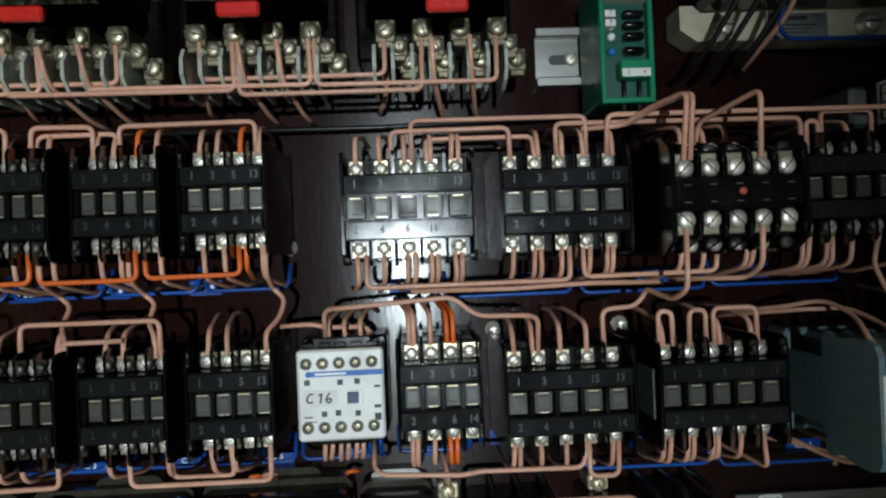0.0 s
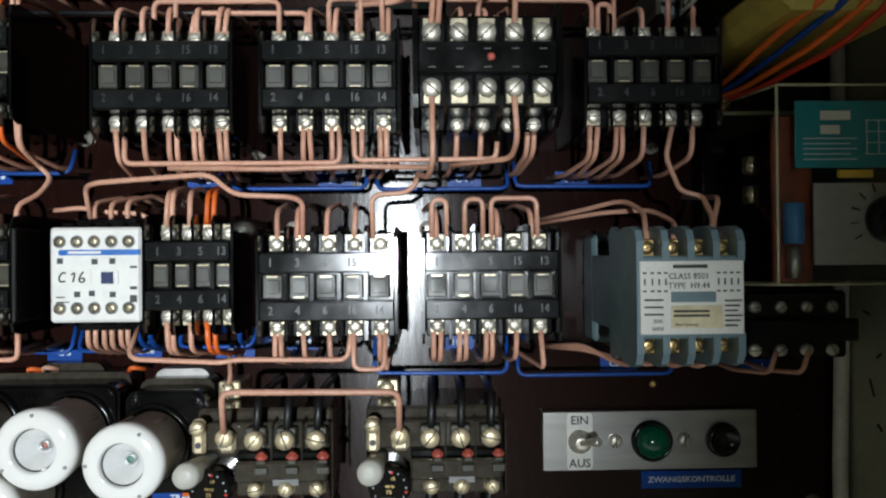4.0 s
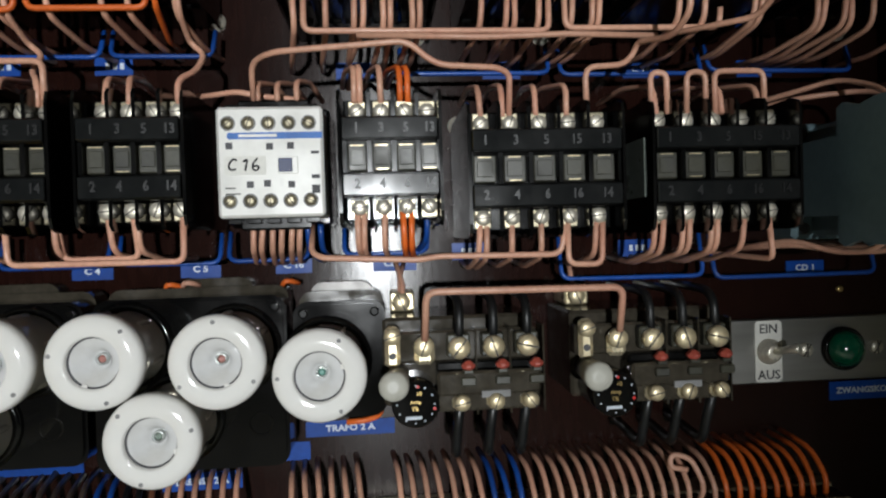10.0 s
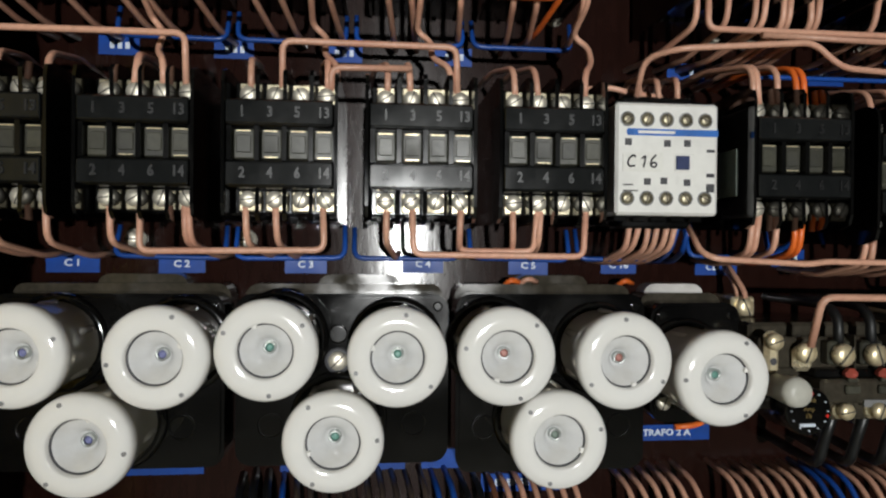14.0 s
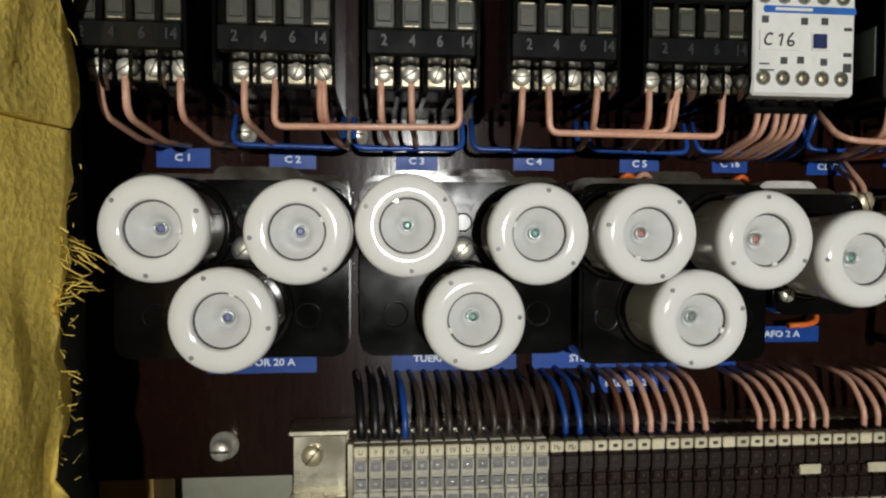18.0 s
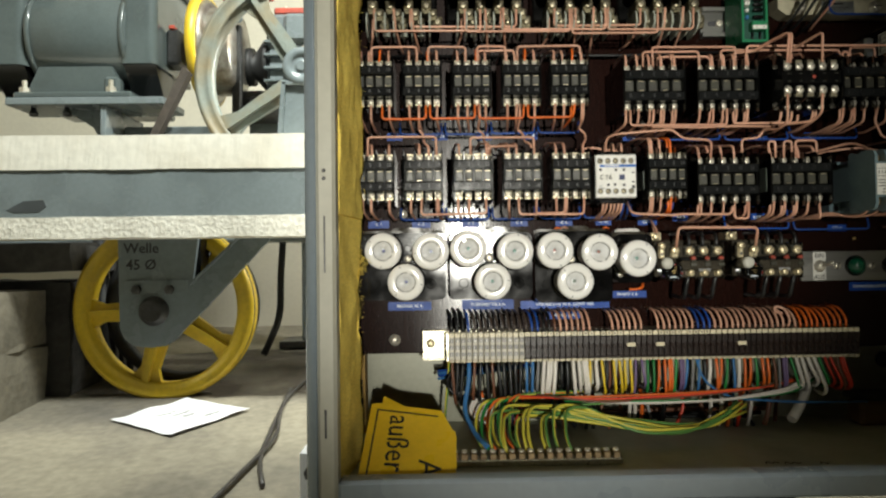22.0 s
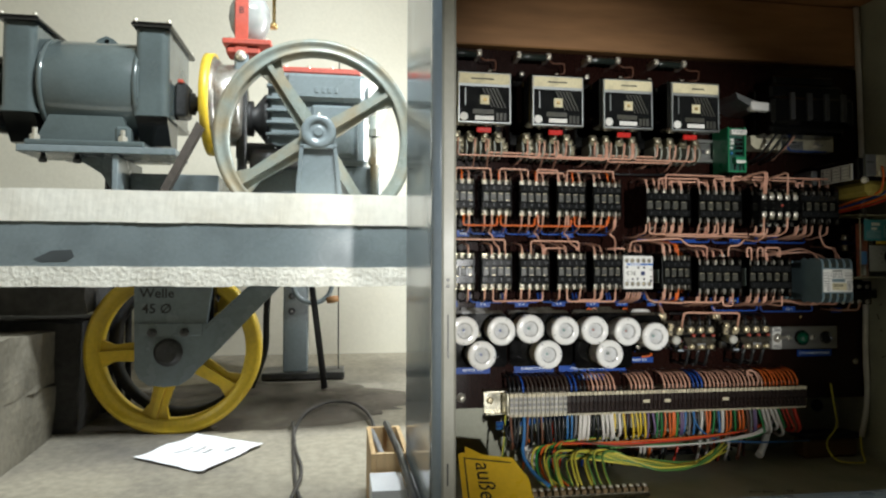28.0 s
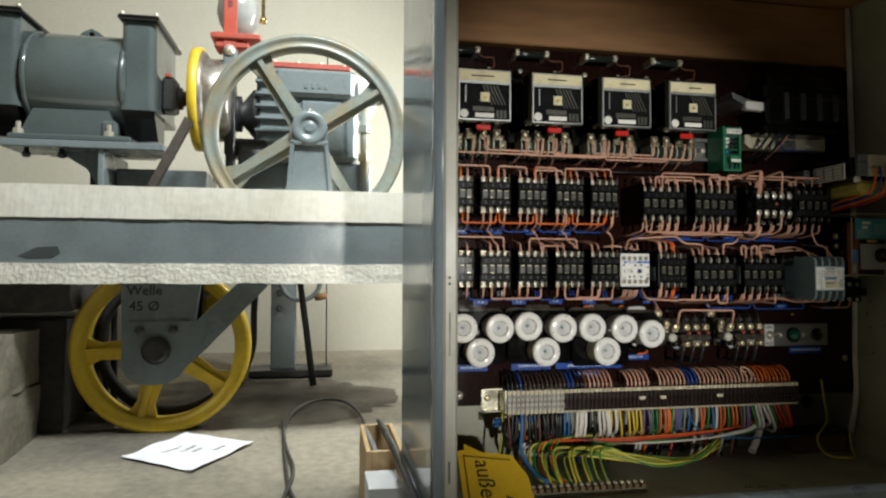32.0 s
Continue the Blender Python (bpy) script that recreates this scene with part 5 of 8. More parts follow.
    for u, v in ((-0.0195, -0.0030), (-0.0125, -0.0125)):
        part("red_dot", Form().lathe((u, -0.0662, v), (0, -1, 0), [(0.0007, 0), (0.0007, 0.0005)], 8), RED_PLASTIC, dial)
    post = part("earth_post", Form().box(-0.0300, -0.0180, -0.022, 0.0, 0.0245, 0.0340, 0.001), PALE_BRASS, ob)
    part("screw", screw_form(0.0045, 0.0035, 2.0), [PALE_BRASS, SLOT], post, "", (-0.0245, -0.0225, 0.0292))
    part("earth_lead", Form().tube([(-0.0245, -0.020, 0.0300), (-0.0250, -0.016, 0.0400), (-0.0220, 0.0, 0.0480)], 0.0013, 0.008), COPPER, ob)
    return ob


overload(0.0765)
overload(0.1640)

# ---- switch plate ----
plate = thing("switch_plate", (0.2932, 0, 0.3328), "brushed steel plate with toggle switch, green lamp and button", "switch plate")
part("plate", Form().box(-0.0638, 0.0638, -0.0045, -0.0005, -0.0176, 0.0176, 0.0006), STEEL, plate)
tag = part("switch_label", Form().prism(rounded(-0.0496, -0.0342, -0.0168, 0.0168, 0.0024), "y", -0.0042, -0.0050), PAPER, plate, "white rounded label behind the toggle")
for z, word in ((0.0122, "EIN"), (-0.0130, "AUS")):
    part("word", lettering(word, 0.0050, PRINT, 0.0002, 1.0, 0.015), PRINT, tag, "", (-0.0419, -0.0052, z))
part("switch_nut", Form().lathe((-0.0418, -0.0045, 0.0), (0, -1, 0), [(0.0070, 0), (0.0070, 0.0016), (0.0050, 0.0022), (0.0044, 0.0060), (0.0030, 0.0064)], 24), NICKEL, plate)
part("toggle", Form().lathe((-0.0418, -0.0100, 0.0005), (0.75, -1, 0.35), [(0.0016, 0), (0.0020, 0.006), (0.0028, 0.012), (0.0022, 0.0135)], 16), NICKEL, plate, "chrome toggle lever")
ring = part("lamp_bezel", Form().lathe((0.0005, -0.0045, 0.0), (0, -1, 0), [(0.0120, 0), (0.0120, 0.0030), (0.0104, 0.0040), (0.0100, 0.0030)], 32, closed=False), SHINY_BLACK, plate)
part("lamp_lens", Form().lathe((0.0005, -0.0048, 0.0), (0, -1, 0), [(0.0101, 0), (0.0099, 0.0040), (0.0080, 0.0075), (0.0045, 0.0096), (0.0012, 0.0102)], 32), GLASS_GREEN, ring, "dark green glass lens")
part("button", Form().lathe((0.0428, -0.0045, 0.0), (0, -1, 0), [(0.0102, 0), (0.0102, 0.0022), (0.0085, 0.0050), (0.0082, 0.0042), (0.0020, 0.0040)], 32), SHINY_BLACK, plate, "black push button")
for x in (-0.0208, 0.0200):
    part("screw", screw_form(0.0040, 0.0026, 1.0).box(-0.0004, 0.0004, -0.0029, -0.0020, -0.0036, 0.0036, 0, 1), [NICKEL, SLOT], plate, "cross-head screw", (x, -0.0045, 0.0))


# ---- embossed label tapes ----
def tape(x0, x1, z0, z1, words, y=0.0):
    mx, mz = (x0 + x1) / 2, (z0 + z1) / 2
    ob = thing("label_tape", (mx, y, mz), f"blue embossed label tape reading {words}" if words else "blue embossed label tape with worn lettering", "label", "label tapes")
    part("tape", Form().box((x0 - x1) / 2, (x1 - x0) / 2, -0.0008, 0.0, (z0 - z1) / 2, (z1 - z0) / 2, 0), TAPE, ob)
    if words:
        part("letters", lettering(words, 0.0033, EMBOSS, 0.0004, 1.12, 0.035), EMBOSS, ob, "pale embossed letters", (0, -0.0010, 0))
    else:
        for k in range(3):
            part("worn_letter", Form().box(-0.004 + 0.0035 * k, -0.002 + 0.0035 * k, -0.0012, -0.0007, -0.0016, 0.0016, 0), EMBOSS, ob, "illegible raised mark")
    return ob


tape(-0.2790, -0.2550, 0.3835, 0.3925, "C 1")
tape(-0.2280, -0.2065, 0.3835, 0.3920, "C 2")
tape(-0.1690, -0.1490, 0.3835, 0.3920, "C 3")
tape(-0.1120, -0.0920, 0.3840, 0.3925, "C 4")
tape(-0.0590, -0.0390, 0.3835, 0.3920, "C 5")
tape(-0.0115, 0.0070, 0.3840, 0.3925, "C 16")
tape(0.0385, 0.0610, 0.3835, 0.3915, "CD 2")
tape(0.2650, 0.2870, 0.3735, 0.3815, "CD 1")
tape(0.1700, 0.1900, 0.3870, 0.3960, "")
tape(0.0800, 0.0980, 0.3880, 0.3970, "")
tape(0.3500, 0.3690, 0.3710, 0.3790, "0  1")
tape(0.2890, 0.3490, 0.3030, 0.3132, "ZWANGSKONTROLLE")
tape(-0.2570, -0.2065, 0.2870, 0.2970, "MOTOR 20 A")
tape(-0.1705, -0.1100, 0.2870, 0.2985, "TUERMOTOR 6 A")
tape(-0.1020, 0.0030, 0.2870, 0.2965, "STEUERUNG 10 A  LICHT 10A")
tape(-0.0720, -0.0320, 0.2745, 0.2835, "BREMSE 2 A")
tape(0.0010, 0.0470, 0.2985, 0.3065, "TRAFO 2 A")
for k, x in enumerate((0.0225, 0.0990, 0.1750, 0.2390)):
    tape(x, x + 0.0200, 0.4830, 0.4920, "" if k % 2 else ("C 8", "", "C 14", "")[k])
for x in (-0.2560, -0.2030, -0.1510, -0.0970):
    tape(x, x + 0.0185, 0.4865, 0.4955, "")
single("orange_wire_end", Form().tube([(0.0230, -0.012, 0.3085), (0.0330, -0.012, 0.3090), (0.0395, -0.010, 0.3105), (0.0410, -0.006, 0.3150)], 0.0015, 0.004), ORANGE, "loose bent orange wire end under the single fuse", "wire")

# ---- terminal strip ----
strip = thing("terminal_strip", (0, 0, 0.2480), "long row of grey and dark brown rail terminals", "terminal strip")
railform = Form().box(-0.2175, 0.2760, -0.0060, -0.0005, -0.0170, 0.0170, 0.0008)
railform.box(-0.2175, 0.2760, -0.0200, -0.0055, 0.0140, 0.0172, 0.0008).box(-0.2175, 0.2760, -0.0200, -0.0055, -0.0172, -0.0140, 0.0008)
part("mounting_rail", railform, ZINC, strip, "yellowish zinc-plated steel rail")
part("rail_screw", screw_form(0.0050, 0.003, 0.9), [PALE_BRASS, SLOT], strip, "", (-0.2080, -0.0062, 0.0010))
part("end_clamp", Form().box(-0.1910, -0.1870, -0.036, -0.006, -0.0165, 0.0165, 0.001), ZINC, strip)
PITCH = 0.0065


def terminal_mesh(mat):
    form = Form().box(-0.0029, 0.0029, -0.0400, -0.0200, -0.0138, 0.0112, 0.0006).box(-0.0029, 0.0029, -0.0360, -0.0200, -0.0150, 0.0165, 0.0006)
    form.box(-0.0029, 0.0029, -0.0410, -0.0395, -0.0105, -0.0035, 0.0003).box(-0.0029, 0.0029, -0.0410, -0.0395, 0.0035, 0.0100, 0.0003)
    for z in (-0.0075, 0.0000, 0.0075):
        form.box(-0.0022, 0.0022, -0.0412, -0.0398, z - 0.0021, z + 0.0021, 0.0002, 2)
        form.lathe((0, -0.0405, z - 0.0003), (0, -1, 0), [(0.0013, 0), (0.0013, 0.0006), (0.0006, 0.0008)], 8, 1)
    return form.mesh("terminal", mat, TERMINAL_SCREW if mat == GREY_TERMINAL else DARK_SCREW, GREY_WIRE if mat == GREY_TERMINAL else mat)


grey_end, brown_end = terminal_mesh(GREY_TERMINAL), terminal_mesh(BROWN_TERMINAL)
marker = Form().box(-0.0029, 0.0029, -0.0408, -0.0300, -0.0018, 0.0030, 0.0005).mesh("marker", MARKER)
low_marker = Form().box(-0.0029, 0.0029, -0.0400, -0.0300, 0.0004, 0.0032, 0.0005).mesh("marker", MARKER)
LETTERS = ["U", "V", "W", "Mp"] + ["U", "V", "W"] * 3 + ["Mp", "Mp"]
ink_bar = Form().box(-0.0012, 0.0010, -0.0411, -0.0407, 0.0000, 0.0014, 0).mesh("ink_mark", SLIDER)
for k in range(71):
    x = -0.1845 + PITCH * k
    part("terminal", grey_end if k < 13 else brown_end, [], strip, "", (x, 0, 0))
    top = part("marker", marker, [], strip, "", (x, 0, 0.0130))
    if k < len(LETTERS):
        part("letter", lettering(LETTERS[k], 0.0024, PRINT, 0.0002, 0.8), PRINT, top, "", (0, -0.0409, 0.0006))
    elif k < 45 and k % 5:
        part("ink_mark", ink_bar, [], top)
    part("marker", low_marker, [], strip, "", (x, 0, -0.0172))
for x in (0.0155, 0.0480, 0.1400):
    part("test_tag", Form().box(x - 0.0050, x + 0.0050, -0.0422, -0.0412, -0.0015, 0.0030, 0.0003), MARKER, strip, "small pale tag")

# ---- timer under a clear cover ----
timer = thing("timer_relay", (0.3655, -0.012, 0.4690), "clear-covered timer relay with teal plate and setting knob", "timer")
part("circuit_board", Form().box(-0.0400, -0.0215, -0.072, -0.0695, -0.0400, 0.0380, 0.0003), PCB_BROWN, timer, "red-brown circuit board")
part("side_frame", Form().box(-0.030, -0.0285, -0.0695, -0.004, -0.0400, 0.0380, 0.0003), BAKELITE, timer)
part("mounting_foot", Form().box(-0.0440, 0.0360, -0.0040, 0.0120, -0.0430, 0.0530, 0.001), BAKELITE, timer)
part("inner_chassis", Form().box(-0.0200, 0.030, -0.066, -0.004, -0.0400, 0.0380, 0.002), BAKELITE, timer, "dark inner frame")
name = part("name_plate", Form().box(-0.0325, 0.0300, -0.0780, -0.0768, 0.0130, 0.0440, 0.0003), TEAL, timer, "teal name plate with white fields")
part("field", Form().box(-0.0210, -0.0070, -0.0784, -0.0778, 0.0350, 0.0392, 0), PAPER, name)
part("field", Form().box(-0.0210, -0.0120, -0.0784, -0.0778, 0.0285, 0.0325, 0), PAPER, name)
for k in range(5):
    part("print_line", Form().box(-0.0290, -0.0040 - 0.003 * (k % 2), -0.0783, -0.0778, 0.0262 - 0.0024 * k, 0.0267 - 0.0024 * k, 0), EMBOSS, name)
for k in range(4):
    part("diagram_line", Form().box(0.0, 0.0180, -0.0783, -0.0778, 0.0190 + 0.0052 * k, 0.0194 + 0.0052 * k, 0), EMBOSS, name)
    part("diagram_line", Form().box(0.0006 + 0.0056 * k, 0.0010 + 0.0056 * k, -0.0783, -0.0778, 0.0190, 0.0346, 0), EMBOSS, name)
part("yellow_strip", Form().box(-0.0120, 0.0040, -0.0775, -0.0760, 0.0085, 0.0120, 0), YELLOW_PAINT, timer)
scale = part("dial_plate", Form().box(-0.0235, 0.0300, -0.0770, -0.0755, -0.0320, 0.0060, 0.0003), DIAL_GREY, timer, "grey dial plate")
for k in range(11):
    a = radians(-30 + 24 * k)
    c, s = math.cos(a), math.sin(a)
    turned = Matrix.Rotation(-a, 3, "Y")
    part("dial_line", Form().box(0.0110 + 0.0160 * c - 0.0020, 0.0110 + 0.0160 * c + 0.0020, -0.0775, -0.0769, -0.0110 + 0.0160 * s - 0.0003, -0.0110 + 0.0160 * s + 0.0003, 0, 0, turned), PRINT, scale)
part("knob", Form().lathe((0.0110, -0.0768, -0.0110), (0, -1, 0), [(0.0110, 0), (0.0110, 0.003), (0.0096, 0.006), (0.0088, 0.0140), (0.0076, 0.0150)], 28).box(0.0092, 0.0128, -0.0990, -0.0900, -0.0200, -0.0020, 0.001, 0, Matrix.Rotation(radians(-40), 3, "Y")), SHINY_BLACK, timer, "black pointer knob")
part("capacitor", Form().lathe((-0.0320, -0.0745, -0.0220), (0, 0, 1), [(0.0040, 0), (0.0045, 0.001), (0.0045, 0.018), (0.0040, 0.019)], 20), LIGHT_BLUE, timer, "pale blue capacitor")
part("glass_tube", Form().lathe((-0.0320, -0.0745, -0.0380), (0, 0, 1), [(0.0030, 0), (0.0030, 0.0150)], 16), ALU, timer)
for z in (0.0200, 0.0050):
    part("coil", Form().lathe((-0.0370, -0.0450, z - 0.006), (0, 0, 1), [(0.0030, 0), (0.0040, 0.001), (0.0040, 0.008), (0.0030, 0.009)], 14), LUG, timer)
part("cover_screw", screw_form(0.0040, 0.003, 0.5), [BRASS, SLOT], timer, "", (-0.0450, -0.0300, 0.0530))
shell = [(-0.0475, -0.0020, -0.0440, 0.0540), (-0.0440, -0.0830, -0.0405, 0.0500)]
corners = [(x, y, z) for x0, y, z0, z1 in shell for x, z in ((x0, z0), (-x0 - 0.0095, z0), (-x0 - 0.0095, z1), (x0, z1))]
cover = Form().add(corners, [(4, 5, 6, 7), (0, 1, 5, 4), (1, 2, 6, 5), (2, 3, 7, 6), (3, 0, 4, 7)])
lid = part("cover", cover, CLEAR, timer, "clear plastic cover")
lid.visible_shadow = False
for z in (-0.0440, 0.0540):
    part("cover_rim", Form().box(-0.0475, 0.0380, -0.0050, -0.0020, z - 0.0012, z + 0.0012, 0.0006), EDGE_PLASTIC, timer, "pale yellowed rim")
part("cover_rim", Form().tube([(-0.0440, -0.0830, -0.0405), (-0.0475, -0.0030, -0.0440)], 0.0007, 0.001, 6), EDGE_PLASTIC, timer)
part("cover_rim", Form().tube([(-0.0475, -0.0030, 0.0540), (-0.0440, -0.0830, 0.0500), (-0.0440, -0.0830, -0.0405), (0.0345, -0.0830, -0.0405)], 0.0007, 0.001, 6), EDGE_PLASTIC, timer)
part("cover_rim", Form().tube([(-0.0440, -0.0830, 0.0500), (0.0345, -0.0830, 0.0500)], 0.0007, 0.001, 6), EDGE_PLASTIC, timer)
socket = thing("relay_socket", (0.3590, 0, 0.4020), "black screw socket below the clear-covered timer", "socket")
part("body", Form().box(-0.030, 0.030, -0.040, 0.0, -0.0160, 0.0200, 0.0015), BAKELITE, socket)
part("step", Form().box(-0.030, 0.030, -0.050, -0.039, -0.0060, 0.0060, 0.001), BAKELITE, socket)
for k in range(4):
    for s in (1, -1):
        part("screw", SCREWS[k], BRASS, socket, "", (-0.0210 + 0.0140 * k, -0.0400, s * 0.0115))

# ---- transformer at the upper right ----
trafo = thing("transformer", (0.331, -0.032, 0.5775), "small transformer with yellow winding and white data label", "transformer")
part("core", Form().box(-0.0345, 0.050, -0.0900, 0.0320, -0.0120, 0.0200, 0.0015), BAKELITE, trafo)
part("yoke", Form().box(-0.0270, -0.0108, -0.0965, -0.0895, -0.0070, 0.0240, 0.001), BRACKET, trafo, "grey steel yoke")
part("yoke_slot", Form().box(-0.0268, -0.0148, -0.0970, -0.0960, 0.0118, 0.0134, 0), GROOVE, trafo)
part("clamp_plate", Form().box(-0.0104, 0.0480, -0.0950, -0.0895, -0.0070, 0.0240, 0.001), DIRTY_METAL, trafo, "yellowed metal clamp plate")
part("winding", Form().box(-0.0210, 0.0440, -0.0920, 0.0200, -0.0330, -0.0125, 0.006), WINDING, trafo, "yellow-taped winding")
part("foot", Form().box(-0.0450, -0.0340, -0.0120, 0.0320, -0.0100, 0.0130, 0.002), BRACKET, trafo)
data = part("data_label", Form().box(-0.0355, -0.0344, -0.0800, -0.0200, -0.0105, 0.0125, 0), PAPER, trafo, "white ruled data label")
for k in range(5):
    part("rule", Form().box(-0.0360, -0.0354, -0.0770, -0.0230, -0.0085 + 0.0046 * k, -0.0079 + 0.0046 * k, 0), PRINT, data)
for k in range(4):
    part("rule", Form().box(-0.0360, -0.0354, -0.0770 + 0.0176 * k, -0.0758 + 0.0176 * k, -0.0085, 0.0105, 0), PRINT, data)
part("bolt", bolt_form(0.0034, 0.005), [NICKEL, SLOT], trafo, "", (-0.0255, -0.0900, -0.0120))
part("tag", Form().box(-0.0100, 0.0180, -0.0985, -0.0950, -0.0060, 0.0012, 0.0005), CREAM, trafo, "cream terminal tag")
part("tag_words", lettering("220", 0.0036, PRINT, 0.0002), PRINT, trafo, "", (0.0015, -0.0987, -0.0024))
for k, mat in enumerate((ORANGE, BLUE, ORANGE, RED_WIRE)):
    u = 0.3260 + 0.0095 * k
    single("transformer_lead", Form().tube([(u, -0.1315, 0.5840), (u, -0.1345, 0.5700), (u + 0.001, -0.1290, 0.5480), (u - 0.004, -0.095, 0.5420 - 0.002 * k), (0.322 + 0.004 * k, -0.040, 0.5330 - 0.002 * k), (0.314, 0.0, 0.5290)], 0.0016, 0.014), mat, "coloured wire from the transformer into the board", "wire", group="transformer leads")

conduit = Form().tube([(0.4020, -0.006, 0.866), (0.4050, -0.006, 0.700), (0.4065, -0.006, 0.600), (0.4080, -0.006, 0.400), (0.4050, -0.006, 0.300), (0.4085, -0.006, 0.235), (0.3960, -0.005, 0.175)], 0.0042, 0.06, 12)
single("white_cable", conduit, WHITE_WIRE, "thick off-white cable along the cabinet's back corner", "cable")
single("thin_yellow_cable", Form().tube([(0.3940, -0.005, 0.177), (0.3900, -0.012, 0.152), (0.3800, -0.030, 0.1440), (0.3600, -0.05, 0.1480), (0.3200, -0.04, 0.1480), (0.3250, -0.01, 0.1700), (0.3600, 0.0, 0.1900), (0.3500, -0.002, 0.2300), (0.3440, -0.004, 0.2600)], 0.0014, 0.02), EARTH_WIRE, "thin yellow-green cable looped on the cabinet floor", "cable")
single("cardboard_piece", Form().box(0.300, 0.395, 0.0, 0.030, 0.1425, 0.172, 0.004), DARK_WOOD, "brown wooden offcut on the cabinet floor", "offcut")
single("flat_cover", Form().box(0.296, 0.400, -0.004, 0.034, 0.1725, 0.1800, 0.003), RUBBER, "dark flat cover on the wooden offcut", "cover")
single("round_plug", Form().lathe((0.3700, 0.0615, 0.2120), (0, -1, 0), [(0.010, 0), (0.010, 0.004), (0.006, 0.005)], 20), RUBBER, "black rubber grommet in the back panel", "grommet")

# ---- folded yellow sign ----
sign = thing("warning_sign", (0, 0, 0), "folded yellow plastic sign with black German lettering", "sign")
u = Vector((0.086, -0.003, -0.007))
v = Vector((0.0045, 0.079, 0.049))
base = Vector((-0.2755, -0.1655, 0.1480))
n = u.cross(v).normalized()


def sheet(corners, thick=0.0012):
    pts = [base + u * a + v * b for a, b in corners]
    k = len(pts)
    return Form().add(pts + [p - n * thick for p in pts], [tuple(range(k)), tuple(range(2 * k - 1, k - 1, -1))] + [(i, (i + 1) % k, k + (i + 1) % k, k + i) for i in range(k)])


part("sheet", sheet([(0, 0), (1.04, 0), (1.04, 0.62), (0.86, 0.98), (0.08, 1.03), (0.02, 1.0)]), SIGN_YELLOW, sign)
part("back_sheet", Form().add([p + Vector((-0.004, 0.010, 0.004)) for p in (base + u * 0.1 + v * 0.1, base + u * 1.1 + v * 0.1, base + u * 1.08 + v * 0.60, base + u * 0.20 + v * 1.06)], [(0, 1, 2, 3)]), SIGN_YELLOW, sign)
for corners in ([(0.075, 0.02), (0.095, 0.02), (0.115, 0.93), (0.095, 0.93)], [(0.095, 0.915), (0.82, 0.875), (0.82, 0.897), (0.095, 0.937)]):
    pts = [base + u * a + v * b + n * (-0.0002) for a, b in corners]
    front = n if n.y < 0 else -n
    pts = [p + front * 0.0006 for p in pts]
    part("border_line", Form().add(pts, [(0, 1, 2, 3)]), PRINT, sign)
front = n if n.y < 0 else -n
for words, a, b, size in (("außer", 0.37, 0.47, 0.0310), ("A", 0.74, 0.16, 0.0310)):
    word = part("word", lettering(words, size * 0.72, PRINT, 0.0002), PRINT, sign, "black word running downwards")
    right = -v.normalized()
    up = front.cross(right).normalized()
    m = Matrix((right, -front, up)).transposed().to_4x4()
    m.translation = base + u * a + v * b + front * 0.0009
    word.matrix_local = m


# ---- the lift machine beside the cabinet ----
def spoked_wheel(name, at, R, rim, depth, spokes, phase, mat, label, hub_r, groove_mat, spoke_w):
    ob = thing(name, at, label, "pulley wheel")
    n = 72
    outer = Form().lathe((0, 0, 0), (0, -1, 0), [(R - rim, 0), (R - rim * 0.2, 0), (R, depth * 0.10), (R, depth * 0.26), (R - rim * 0.22, depth * 0.5), (R, depth * 0.74), (R, depth * 0.90), (R - rim * 0.2, depth), (R - rim * 0.30, depth), (R - rim * 0.42, depth * 0.9), (R - rim * 0.80, depth * 0.9), (R - rim, depth * 1.0), (R - rim, 0)], n, closed=False)
    part("rim", outer, mat, ob)
    part("hub", Form().lathe((0, 0.004, 0), (0, -1, 0), [(hub_r, 0), (hub_r, depth + 0.008), (hub_r * 0.9, depth + 0.012), (hub_r * 0.5, depth + 0.012)], 32), mat, ob)
    for k in range(spokes):
        a = radians(phase + 360 * k / spokes)
        c, s = math.cos(a), math.sin(a)

        def spot(r, w):
            return (r * c - w * s, r * s + w * c)

        r0, r1 = hub_r * 0.8, R - rim * 0.9
        flat = [spot(r0, -spoke_w * 0.62), spot(r1 * 0.8, -spoke_w * 0.46), spot(r1, -spoke_w * 0.85), spot(r1, spoke_w * 0.85), spot(r1 * 0.8, spoke_w * 0.46), spot(r0, spoke_w * 0.62)]
        form = Form().prism(flat, "y", -depth * 0.36, -depth * 0.64)
        rib = [spot(r0, -spoke_w * 0.16), spot(r1, -spoke_w * 0.16), spot(r1, spoke_w * 0.16), spot(r0, spoke_w * 0.16)]
        form.prism(rib, "y", -depth * 0.12, -depth * 0.9)
        part("spoke", form, mat, ob)
    return ob


BY0, BY1, BZ = 0.580, 0.668, 0.614
beam = thing("machine_beam", (0, 0, 0), "limewashed concrete beam with grey steel channel let in", "beam")


